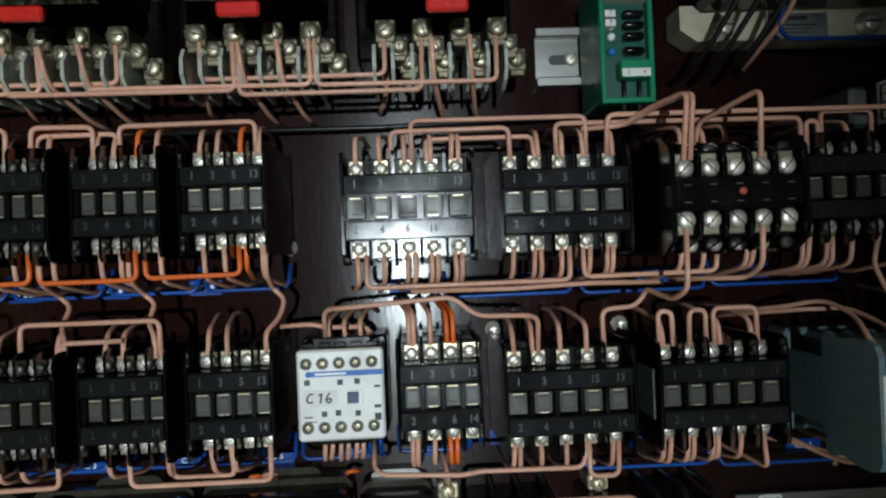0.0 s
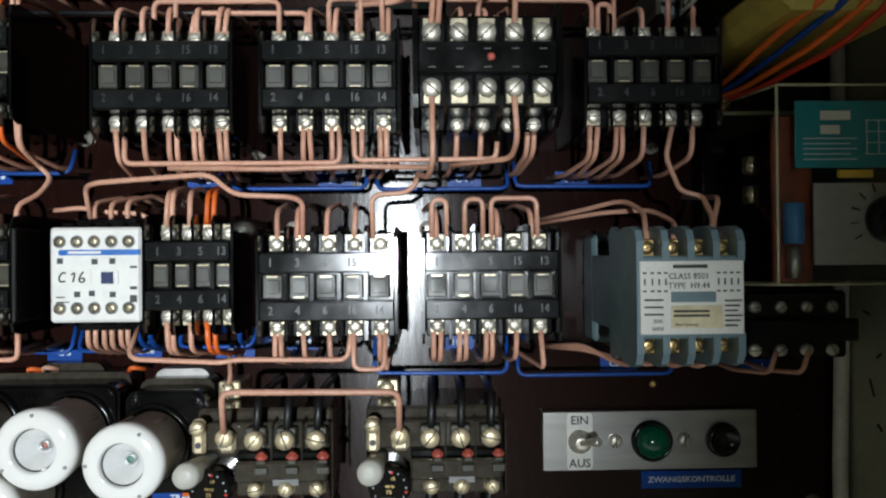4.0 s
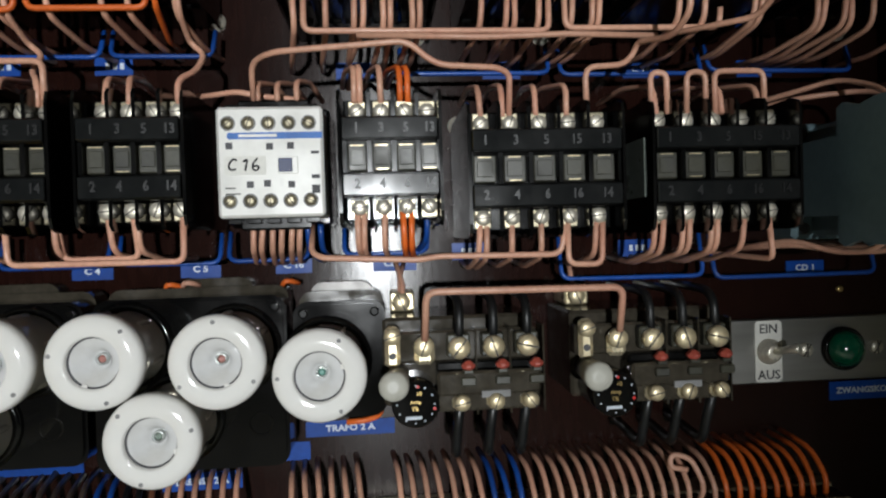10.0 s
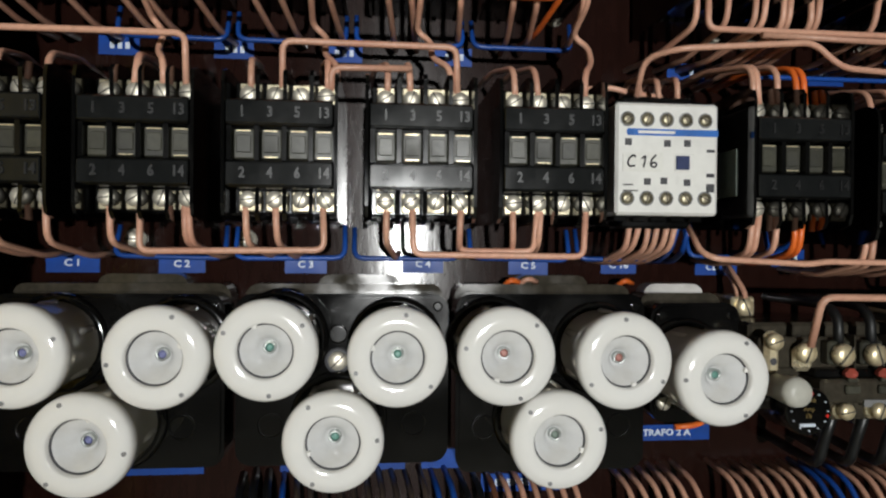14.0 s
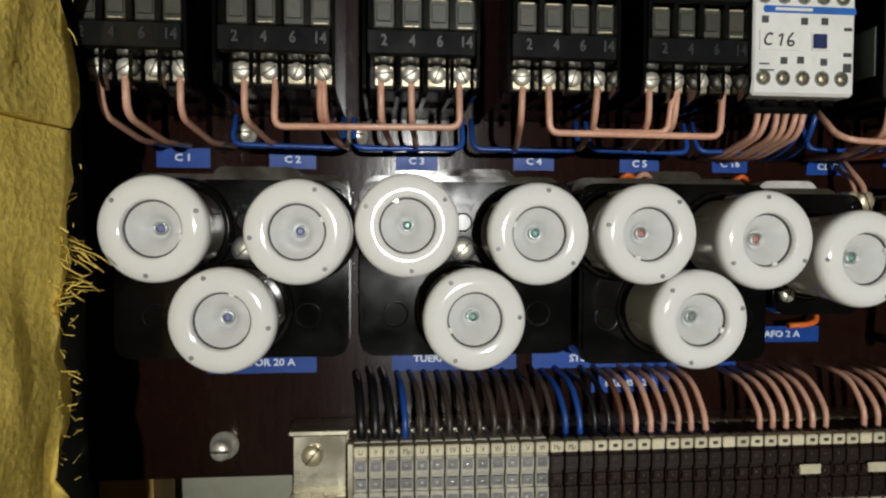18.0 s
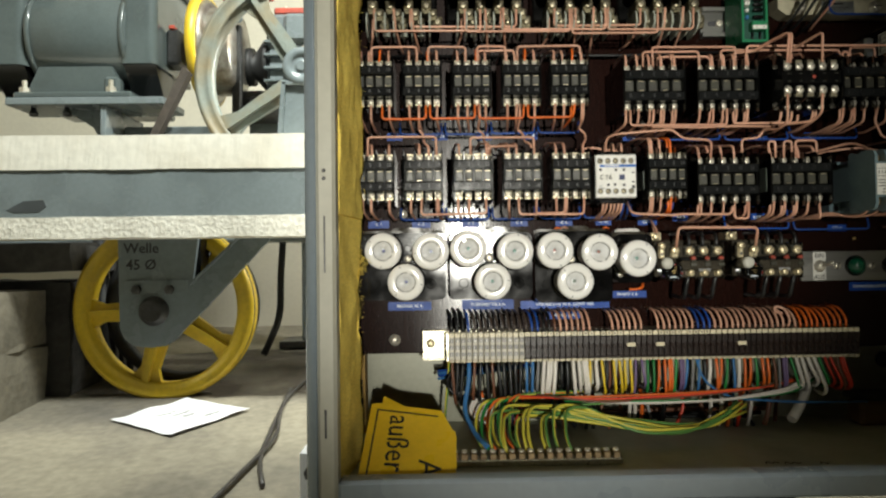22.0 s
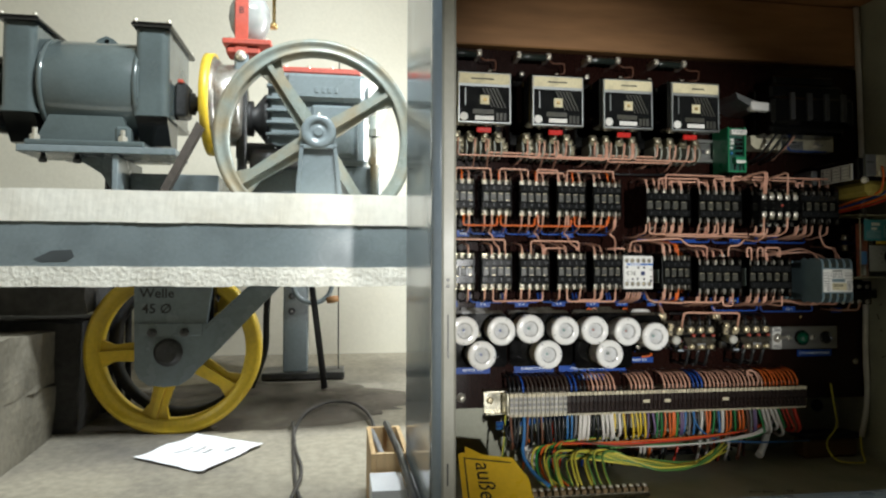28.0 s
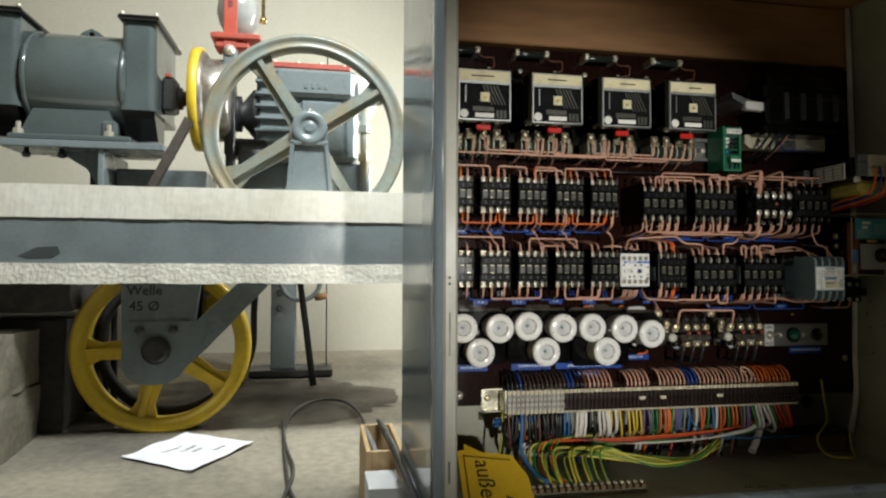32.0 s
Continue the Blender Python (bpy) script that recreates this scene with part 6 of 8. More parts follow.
def rough_bar(x0, x1, y0, y1, z0, z1, amount, seed, rough_low):
    """A long bar whose edges are chipped and uneven."""
    form = Form()
    n = 300
    ring = [(y0, z0), (y0, (z0 + z1) / 2), (y0, z1), (y1, z1), (y1, z0)]
    verts = []
    for i in range(n + 1):
        x = x0 + (x1 - x0) * i / n
        for k, (y, z) in enumerate(ring):
            a = amount * (2.2 if rough_low and k == 0 else 1.0)
            d = a * (noise.noise((x * 9, k * 3.1, seed)) + 0.6 * noise.noise((x * 75, k * 5.7, seed)))
            verts.append((x, y + (d if y == y0 else 0), z + (d if k in (0, 2) else 0)))
    m = len(ring)
    faces = [(i * m + k, i * m + (k + 1) % m, (i + 1) * m + (k + 1) % m, (i + 1) * m + k) for i in range(n) for k in range(m)]
    form.add(verts, faces + [tuple(range(m)), tuple(range(n * m, n * m + m))], 0)
    return form


part("upper_band", rough_bar(-2.38, -0.15, BY0, BY1, 0.543, BZ, 0.0016, 1, False), LIMEWASH, beam, "limewashed upper band")
part("lower_band", rough_bar(-2.38, -0.15, BY0 + 0.002, BY1, 0.402, 0.446, 0.0013, 4, True), PITTED, beam, "crumbling limewashed lower band")
part("steel_channel", Form().box(-2.38, -0.15, BY0 + 0.004, BY1, 0.446, 0.543, 0.0), MACHINE, beam, "grey painted steel channel")
part("dark_stain", Form().prism([(-1.075, 0.462), (-1.060, 0.456), (-1.010, 0.457), (-0.995, 0.468), (-1.000, 0.482), (-1.040, 0.480)], "y", BY0 + 0.0030, BY0 + 0.0045), OIL_MARK, beam, "dark oily stain")

spoked_wheel("flywheel", (-0.487, 0.742, 0.769), 0.2460, 0.034, 0.050, 4, 33, WHEEL_PAINT, "pale grey-green spoked cast flywheel on a pedestal bearing", 0.040, WHEEL_PAINT, 0.040)
bearing = thing("pedestal_bearing", (-0.478, 0.634, BZ), "grey cast pedestal bearing standing on the beam", "bearing")
HZ = 0.153
part("pedestal", Form().prism([(-0.052, 0.0), (0.056, 0.0), (0.043, 0.12), (0.040, HZ), (-0.040, HZ), (-0.043, 0.12)], "y", -0.004, 0.030), MACHINE, bearing)
part("rib", Form().prism([(-0.052, 0.0), (-0.042, 0.0), (-0.034, 0.118), (-0.043, 0.118)], "y", -0.014, -0.003), MACHINE, bearing)
part("rib", Form().prism([(0.046, 0.0), (0.056, 0.0), (0.043, 0.118), (0.035, 0.118)], "y", -0.014, -0.003), MACHINE, bearing)
part("rib", Form().box(-0.043, 0.043, -0.014, -0.003, 0.112, 0.122, 0.002), MACHINE, bearing)
cap = part("bearing_cap", Form().lathe((0, 0.034, HZ), (0, -1, 0), [(0.041, 0), (0.041, 0.046), (0.038, 0.050), (0.024, 0.051), (0.022, 0.047), (0.012, 0.047), (0.010, 0.050)], 40), MACHINE, bearing)
part("grease_nipple", Form().lathe((0, 0.015, HZ + 0.040), (0, 0, 1), [(0.006, 0), (0.006, 0.006), (0.003, 0.008), (0.003, 0.012)], 12), NICKEL, cap)
part("base_bolt", Form().lathe((0.050, 0.0, 0.0), (0, 0, 1), [(0.010, 0), (0.010, 0.008), (0.005, 0.009)], 6, smooth=False), WELD_STEEL, bearing)

# hoisting motor
motor = thing("electric_motor", (-1.055, 0.925, 0.918), "large grey electric motor with square end shields", "motor")
part("stator", Form().lathe((-0.120, 0, 0), (1, 0, 0), [(0.124, 0), (0.128, 0.006), (0.128, 0.234), (0.124, 0.240)], 64), MOTOR_PAINT, motor)
for x in (-0.118, 0.105):
    part("flange", Form().lathe((x, 0, 0), (1, 0, 0), [(0.131, 0), (0.131, 0.012)], 64), MOTOR_PAINT, motor)
shield = [(-0.118, -0.074), (-0.118, 0.140), (-0.108, 0.150), (0.108, 0.150), (0.118, 0.140), (0.118, -0.074), (0.070, -0.150), (-0.060, -0.150)]
for x0, x1 in ((-0.205, -0.125), (0.108, 0.190)):
    bell = part("end_shield", Form().prism(rounded(x0, x1, -0.120, 0.120, 0.018, 8), "z", -0.076, 0.139), MOTOR_PAINT, motor, "grey painted end shield")
    part("lower_rim", Form().prism(rounded(x0 - 0.003, x1 + 0.003, -0.123, 0.123, 0.018, 8), "z", -0.086, -0.074), MOTOR_PAINT, bell)
    part("terminal_lid", Form().box(x0 - 0.006, x1 + 0.010, -0.135, 0.140, 0.139, 0.152, 0.004), BAKELITE, bell, "black terminal lid")
    for x in (x0 + 0.004, x1 + 0.002):
        for y in (-0.126, 0.126):
            part("lid_bolt", Form().lathe((x, y, 0.151), (0, 0, 1), [(0.006, 0), (0.006, 0.008), (0.003, 0.010)], 12), NICKEL, bell)
    part("dark_skirt", Form().prism([(-0.116, -0.078), (-0.062, -0.153), (0.0, -0.153), (0.0, -0.078)], "x", x0 + 0.003, x1 - 0.003), BAKELITE, bell, "dark tapered lower end")
part("fan_cover", Form().lathe((-0.206, 0, -0.020), (-1, 0, 0), [(0.100, 0), (0.100, 0.05), (0.085, 0.075), (0.03, 0.08)], 40), BAKELITE, motor, "black fan cover")
part("lifting_eye", Form().prism([(-0.040, 0.118), (0.050, 0.118), (0.022, 0.142), (0.004, 0.150), (-0.014, 0.142)], "y", -0.012, 0.012), MOTOR_PAINT, motor)
part("lifting_hole", Form().lathe((0.006, -0.0125, 0.135), (0, -1, 0), [(0.006, 0), (0.006, 0.001)], 14), BAKELITE, motor)
part("foot", Form().prism([(-0.130, -0.162), (0.105, -0.162), (0.078, -0.088), (-0.095, -0.088)], "y", -0.105, 0.105), MOTOR_PAINT, motor, "cast motor foot")
part("foot_lug", Form().box(0.060, 0.100, -0.112, -0.080, -0.160, -0.112, 0.008), MOTOR_PAINT, motor)
part("foot", Form().box(-0.140, 0.140, -0.135, 0.135, -0.172, -0.156, 0.004), MOTOR_PAINT, motor)
for x in (-0.120, 0.085):
    part("foot_bolt", Form().lathe((x, -0.120, -0.156), (0, 0, 1), [(0.012, 0), (0.012, 0.012), (0.006, 0.014), (0.006, 0.030)], 6, smooth=False), NICKEL, motor)
part("shaft", Form().lathe((0.190, 0, -0.022), (1, 0, 0), [(0.045, 0), (0.045, 0.012), (0.030, 0.014), (0.030, 0.042), (0.020, 0.044), (0.020, 0.10)], 28), WELD_STEEL, motor, "dark oily shaft end")
part("brush_gear", Form().box(0.192, 0.226, -0.060, 0.000, -0.070, 0.020, 0.006), WELD_STEEL, motor, "dark brush gear")
part("brush_spring", Form().box(0.200, 0.214, -0.064, -0.040, 0.018, 0.028, 0.002), RED_PAINT, motor)

frame_ob = thing("motor_frame", (-1.02, 0.900, 0.735), "grey welded steel frame under the motor", "frame")
part("bed_plate", Form().box(-0.190, 0.182, -0.115, 0.020, -0.006, 0.012, 0.002), MACHINE, frame_ob)
part("gusset", Form().prism([(-0.080, -0.006), (0.035, -0.006), (0.035, -0.100), (0.018, -0.100), (-0.010, -0.050)], "y", -0.060, -0.048), MACHINE, frame_ob)
part("gusset", Form().box(0.028, 0.042, -0.105, 0.10, -0.130, -0.006, 0.002), MACHINE, frame_ob)
part("frame_box", Form().box(0.046, 0.270, -0.020, 0.160, -0.125, -0.040, 0.003), MACHINE, frame_ob)
part("frame_leg", Form().box(-0.030, -0.010, 0.02, 0.08, -0.320, -0.006, 0.002), WELD_STEEL, frame_ob)
part("cross_beam", Form().box(-0.90, 0.80, 0.060, 0.200, -0.330, -0.130, 0.004), MACHINE, frame_ob)
for x in (-0.140, -0.060):
    part("hanging_bolt", Form().lathe((x, -0.085, -0.006), (0, 0, -1), [(0.006, 0), (0.006, 0.010), (0.010, 0.010), (0.010, 0.020), (0.005, 0.022)], 10), WELD_STEEL, frame_ob)

pulley = thing("belt_pulley", (-0.785, 0.915, 0.892), "belt pulley with yellow painted edge on the motor shaft", "pulley")
part("edge", Form().lathe((0, 0, 0), (1, 0, 0), [(0.120, 0), (0.138, 0.0), (0.138, 0.022), (0.120, 0.022)], 64), YELLOW_PAINT, pulley, "yellow painted edge")
part("brake_drum", Form().lathe((0.021, 0, 0), (1, 0, 0), [(0.108, 0), (0.110, 0.004), (0.110, 0.066), (0.100, 0.074), (0.05, 0.076)], 56), TURNED_STEEL, pulley, "worn steel brake drum")
part("face", Form().lathe((0.020, 0, 0), (1, 0, 0), [(0.132, 0), (0.118, 0.014), (0.060, 0.022), (0.045, 0.060), (0.030, 0.062)], 56), TURNED_STEEL, pulley, "bare steel face")
single("drive_belt", Form().prism([(-0.770, 0.800), (-0.785, 0.815), (-0.885, 0.610), (-0.870, 0.600)], "y", 0.770, 0.795), BELT, "worn brown drive belt running down from the pulley", "belt")

# brake magnet with sight glass
brake = thing("brake_oil_cup", (-0.690, 0.860, 1.020), "red bracket carrying a glass oil cup and lever", "oil cup")
part("bracket", Form().box(-0.017, 0.017, -0.022, -0.012, -0.005, 0.200, 0.002), RED_PAINT, brake, "red painted bracket")
part("flange", Form().box(-0.048, 0.078, -0.030, 0.090, 0.018, 0.034, 0.003), RED_PAINT, brake)
part("cup_foot", Form().lathe((0.012, 0.052, 0.034), (0, 0, 1), [(0.030, 0), (0.030, 0.010), (0.020, 0.018)], 24), NICKEL, brake)
part("flange", Form().box(-0.040, 0.050, -0.020, 0.040, -0.006, 0.017, 0.006), RED_PAINT, brake)
part("hinge", Form().box(-0.018, 0.018, -0.020, 0.010, -0.070, 0.010, 0.006), MACHINE, brake)
part("pin", Form().lathe((0, -0.021, -0.010), (0, -1, 0), [(0.014, 0), (0.014, 0.004), (0.008, 0.005), (0.008, 0.010), (0.004, 0.012)], 20), NICKEL, brake)
part("glass", Form().lathe((0.012, 0.052, 0.050), (0, 0, 1), [(0.018, 0), (0.034, 0.008), (0.050, 0.034), (0.057, 0.066), (0.054, 0.095), (0.042, 0.120), (0.036, 0.135)], 36), CUP_GLASS, brake, "cloudy glass cup")
part("motor_drum", Form().lathe((0.012, 0.052, 0.184), (0, 0, 1), [(0.040, 0), (0.040, 0.05)], 24), WELD_STEEL, brake)
part("lever", Form().lathe((0.082, 0.0, 0.075), (0, 0, 1), [(0.010, 0), (0.010, 0.012), (0.005, 0.013), (0.005, 0.13)], 14), BRASS, brake, "brass-ended lever")
for x in (-0.030, 0.062):
    part("nut", Form().lathe((x, 0, 0.034), (0, 0, 1), [(0.008, 0), (0.008, 0.010), (0.004, 0.012)], 6, smooth=False), NICKEL, brake)
part("letter", lettering("B", 0.018, PRINT, 0.0004), PRINT, brake, "black letter", (0.0, -0.0228, 0.112))
part("column", Form().box(-0.012, 0.012, 0.010, 0.030, -0.330, -0.070, 0.004), WELD_STEEL, brake)

# gear casing behind the flywheel
gear = thing("gear_casing", (-0.480, 0.985, 0.700), "grey finned gear casing with red oxide lid behind the flywheel", "gear casing")
part("casing", Form().box(-0.150, 0.130, -0.060, 0.150, 0.040, 0.300, 0.012), MACHINE, gear)
part("lid", Form().box(-0.130, 0.110, -0.050, 0.140, 0.300, 0.318, 0.004), RED_PAINT, gear, "red oxide lid")
for k in range(6):
    part("fin", Form().box(-0.152, -0.050, -0.076, -0.058, 0.080 + 0.034 * k, 0.088 + 0.034 * k, 0.002), MACHINE, gear)
# limewash white carries the strong light on the grey bell
part("end_bell", Form().lathe((0.130, 0.000, 0.235), (1, 0, 0), [(0.062, 0), (0.062, 0.020), (0.052, 0.045), (0.025, 0.055)], 44), LIMEWASH, gear, "gear end bell, its bright light put into a pale colour")
part("coupling", Form().lathe((-0.235, 0.0, 0.175), (1, 0, 0), [(0.022, 0), (0.022, 0.02), (0.050, 0.022), (0.050, 0.040), (0.030, 0.042), (0.070, 0.075), (0.070, 0.088)], 32), RUBBER, gear, "dark flexible coupling")
part("foot", Form().box(-0.200, 0.170, -0.040, 0.160, -0.095, 0.040, 0.006), MACHINE, gear)
part("motor_block", Form().box(-0.230, -0.120, -0.090, -0.020, 0.040, 0.090, 0.008), WELD_STEEL, gear)
for k in range(4):
    part("top_bolt", Form().lathe((-0.105 + 0.065 * k, -0.030, 0.318), (0, 0, 1), [(0.007, 0), (0.007, 0.007), (0.003, 0.009)], 6, smooth=False), NICKEL, gear)
part("oil_pipe", Form().tube([(0.146, -0.070, 0.180), (0.148, -0.072, 0.060), (0.148, -0.072, -0.060)], 0.011, 0.02, 14), WHEEL_PAINT, gear, "pale green oil pipe")
for z in (0.120, 0.040):
    part("pipe_union", Form().lathe((0.148, -0.072, z), (0, 0, 1), [(0.017, 0), (0.017, 0.020)], 6, smooth=False), WHEEL_PAINT, gear)
part("cap_plate", Form().box(-0.100, 0.118, -0.084, -0.058, 0.215, 0.292, 0.010), MACHINE, gear)
part("bearing_plate", Form().box(-0.030, 0.090, -0.080, -0.058, 0.060, 0.205, 0.008), MACHINE, gear)
part("side_rib", Form().box(0.096, 0.104, -0.080, -0.058, 0.060, 0.205, 0.003), MACHINE, gear)
for k, x in enumerate((-0.020, 0.000, 0.016, 0.034)):
    part("cast_mark", Form().box(x, x + 0.010, -0.0868, -0.0838, 0.236, 0.252, 0.001), MACHINE, gear, "illegible raised casting mark")
part("pump_body", Form().lathe((-0.190, -0.080, 0.040), (1, 0, 0), [(0.030, 0), (0.034, 0.01), (0.034, 0.08), (0.020, 0.09), (0.020, 0.16)], 24), WELD_STEEL, gear, "dark pump body")

# yellow rope pulley below the beam and its hanger
spoked_wheel("rope_pulley", (-0.828, 0.800, 0.243), 0.2080, 0.036, 0.048, 5, 39, YELLOW_PAINT, "yellow spoked cast rope pulley hanging below the beam", 0.045, YELLOW_PAINT, 0.044)
part("rope", Form().lathe((-0.828, 0.776, 0.243), (0, -1, 0), [(0.1985, -0.006), (0.2065, -0.004), (0.2065, 0.004), (0.1985, 0.006)], 72, closed=False), RUBBER, None)
rope = bpy.data.objects["rope"]
tagged(rope, "black oily rope lying in the yellow pulley groove", "rope")
single("rear_rope_pulley", Form().lathe((-0.828, 0.905, 0.243), (0, -1, 0), [(0.168, 0), (0.185, 0), (0.185, 0.012), (0.174, 0.022), (0.185, 0.032), (0.185, 0.044), (0.168, 0.044), (0.168, 0)], 56, closed=False), RUBBER, "dark rear groove of the rope pulley", "pulley wheel")
for x, r in ((-1.030, 0.006), (-1.009, 0.006), (-0.987, 0.008)):
    single("hoist_rope", Form().tube([(x, 0.930, 0.700), (x, 0.930, 0.40), (x + 0.004, 0.930, floor_at(0.93))], r, 0.05, 10), RUBBER, "black greasy hoist rope hanging behind the pulley", "rope", group="hoist ropes")
hanger = thing("pulley_hanger", (0, 0, 0), "grey painted steel hanger plate with handwritten marking", "hanger")
plate_outline = [(-0.907, 0.404), (-0.903, 0.205), (-0.893, 0.182), (-0.872, 0.166), (-0.835, 0.161), (-0.800, 0.165), (-0.775, 0.182), (-0.762, 0.200), (-0.720, 0.240), (-0.566, 0.404), (-0.634, 0.404), (-0.742, 0.300), (-0.729, 0.404)]
part("plate", Form().prism(plate_outline, "y", 0.705, 0.717), MACHINE, hanger)
part("arm_edge", Form().prism([(-0.742, 0.300), (-0.634, 0.404), (-0.640, 0.404), (-0.745, 0.303)], "y", 0.690, 0.706), MACHINE, hanger)
part("web", Form().box(-0.745, -0.727, 0.717, 0.840, 0.30, 0.404, 0.002), BAKELITE, hanger)
part("lock_plate", Form().box(-0.893, -0.750, 0.700, 0.7055, 0.282, 0.312, 0.001), MACHINE, hanger)
part("axle_end", Form().lathe((-0.827, 0.705, 0.243), (0, -1, 0), [(0.033, 0), (0.033, 0.004), (0.027, 0.006), (0.027, 0.016), (0.022, 0.018)], 28), WELD_STEEL, hanger, "bare steel axle end")
for x in (-0.863, -0.790):
    part("lock_bolt", Form().lathe((x, 0.700, 0.291), (0, -1, 0), [(0.011, 0), (0.011, 0.007), (0.005, 0.009)], 6, smooth=False), WELD_STEEL, hanger)
part("marking", lettering("Welle", 0.023, PRINT, 0.0004, 1.0, 0.02), PRINT, hanger, "black handwriting", (-0.855, 0.7046, 0.383))
part("marking", lettering("45 Ø", 0.023, PRINT, 0.0004, 1.0, 0.02), PRINT, hanger, "black handwriting", (-0.855, 0.7046, 0.346))

# column, rods and cables behind
column = thing("governor_column", (-0.570, 1.300, floor_at(1.3)), "grey steel column on a dark base plate by the wall", "column")
part("post", Form().box(-0.040, 0.040, -0.030, 0.040, 0.02, 0.62, 0.004), MACHINE, column)
part("base_plate", Form().box(-0.105, 0.160, -0.060, 0.090, 0.0, 0.022, 0.003), WELD_STEEL, column)
part("hand_wheel", Form().lathe((0.055, -0.035, 0.31), (0, -1, 0), [(0.055, 0), (0.070, 0), (0.070, 0.014), (0.055, 0.014), (0.055, 0)], 36, closed=False), MACHINE, column)
part("handle", Form().lathe((0.100, -0.045, 0.255), (1, 0, 0.2), [(0.010, 0), (0.013, 0.02), (0.010, 0.04)], 14), WOOD, column)
for z in (0.22, 0.27):
    part("bolt", Form().lathe((-0.012, -0.030, z), (0, -1, 0), [(0.012, 0), (0.012, 0.008), (0.006, 0.010)], 6, smooth=False), WELD_STEEL, column)
single("black_rod", Form().tube([(-0.523, 1.145, 0.47), (-0.470, 1.120, floor_at(1.12) + 0.008)], 0.010, 0.01, 10), RUBBER, "black rod slanting down to the floor", "rod")
single("thin_rope", Form().tube([(-0.435, 1.32, 1.2), (-0.430, 1.32, floor_at(1.32))], 0.0022, 0.01, 6), WELD_STEEL, "thin steel rope running down to the floor", "rope")
single("black_cable", Form().tube([(-0.640, 1.18, 0.50), (-0.655, 1.18, 0.30), (-0.650, 1.16, 0.19), (-0.690, 1.12, floor_at(1.12) + 0.015)], 0.010, 0.05, 10), RUBBER, "black cable hanging to the floor", "cable")
single("black_cable", Form().tube([(-1.06, 0.93, 0.42), (-1.05, 0.93, 0.15), (-1.03, 0.92, floor_at(0.92) + 0.01)], 0.018, 0.05, 10), RUBBER, "thick dark hanging rope behind the yellow pulley", "rope")
rng = random.Random(31)
# patch lies where the floor is stained and the beam's shadow falls
stain = Form()
rim = []
for k in range(90):
    a = 2 * math.pi * k / 90
    r = 1 + 0.22 * noise.noise((math.cos(a) * 2, math.sin(a) * 2, 4.0)) + 0.12 * noise.noise((math.cos(a) * 9, math.sin(a) * 9, 7.0))
    rim.append((-0.72 + 0.50 * r * math.cos(a), 1.00 + 0.25 * r * math.sin(a)))
stain.add([(x, y, floor_at(y) + 0.002) for x, y in rim] + [(-0.72, 1.00, floor_at(1.0) + 0.002)], [(k, (k + 1) % 90, 90) for k in range(90)])
single("oil_puddle", stain, STAIN_SHADE, "brown stain on the concrete floor, beam shade put into its colour", "stain")


def rough_block(name, x0, x1, y0, y1, z0, z1, label, mat, seed):
    verts, index, faces = [], {}, []
    lo, hi, n = (x0, y0, z0), (x1, y1, z1), 9

    def corner_of(key):
        if key not in index:
            index[key] = len(verts)
            p = [lo[a] + (hi[a] - lo[a]) * key[a] / n for a in range(3)]
            d = Vector((noise.noise((p[0] * 17, p[1] * 17, p[2] * 17 + seed)), noise.noise((p[0] * 17, p[1] * 17 + 5, p[2] * 17 + seed)), noise.noise((p[0] * 17 + 5, p[1] * 17, p[2] * 17 + seed))))
            worn = sum(k in (0, n) for k in key) > 1
            verts.append(Vector(p) + d * (0.009 if worn else 0.005))
        return index[key]

    for a in range(3):
        u, w = (a + 1) % 3, (a + 2) % 3
        for side in (0, n):
            for i in range(n):
                for j in range(n):
                    ring = []
                    for di, dj in ((0, 0), (1, 0), (1, 1), (0, 1)):
                        key = [0, 0, 0]
                        key[a], key[u], key[w] = side, i + di, j + dj
                        ring.append(corner_of(tuple(key)))
                    faces.append(tuple(ring))
    form = Form().add(verts, faces, 0)
    return single(name, form, mat, label, "block")


rough_block("concrete_block", -1.60, -1.10, 0.30, 0.765, -0.04, 0.160, "rough whitish concrete block beside the pulley pit", BLOCKWORK, 1)
rough_block("concrete_block", -1.60, -1.10, 0.30, 0.765, 0.164, 0.292, "rough whitish concrete block on the lower block", BLOCKWORK, 3)
# its black also holds the shade of the recess
rough_block("concrete_block", -1.60, -1.055, 0.78, 1.12, -0.02, 0.310, "black concrete block behind the pale blocks, soot and recess shade in its colour", SOOT_SHADE, 5)
rough_block("sooty_timber", -1.70, -1.02, 0.72, 0.95, 0.335, 0.398, "sooty black timber lying under the beam", SOOT_SHADE, 9)

# ---- small things on the floor ----
paper = Form()
corner = [Vector((-0.868, 0.590, 0)), Vector((-0.702, 0.485, 0)), Vector((-0.597, 0.640, 0)), Vector((-0.762, 0.722, 0))]
pts = []
for i in range(13):
    for j in range(13):
        a, b = i / 12, j / 12
        p = corner[0].lerp(corner[1], a).lerp(corner[3].lerp(corner[2], a), b)
        lift = 0.006 * noise.noise((a * 3, b * 3, 2.0)) + 0.006 + 0.016 * max(0, b - 0.75) * (1 - a) + 0.010 * max(0, a - 0.8)
        pts.append((p.x, p.y, floor_at(p.y) + lift))
paper.add(pts, [(i * 13 + j, (i + 1) * 13 + j, (i + 1) * 13 + j + 1, i * 13 + j + 1) for i in range(12) for j in range(12)], 0, True)
sheet_ob = single("paper_sheet", paper, SHEET, "creased white paper sheet with faint writing on the floor", "paper")


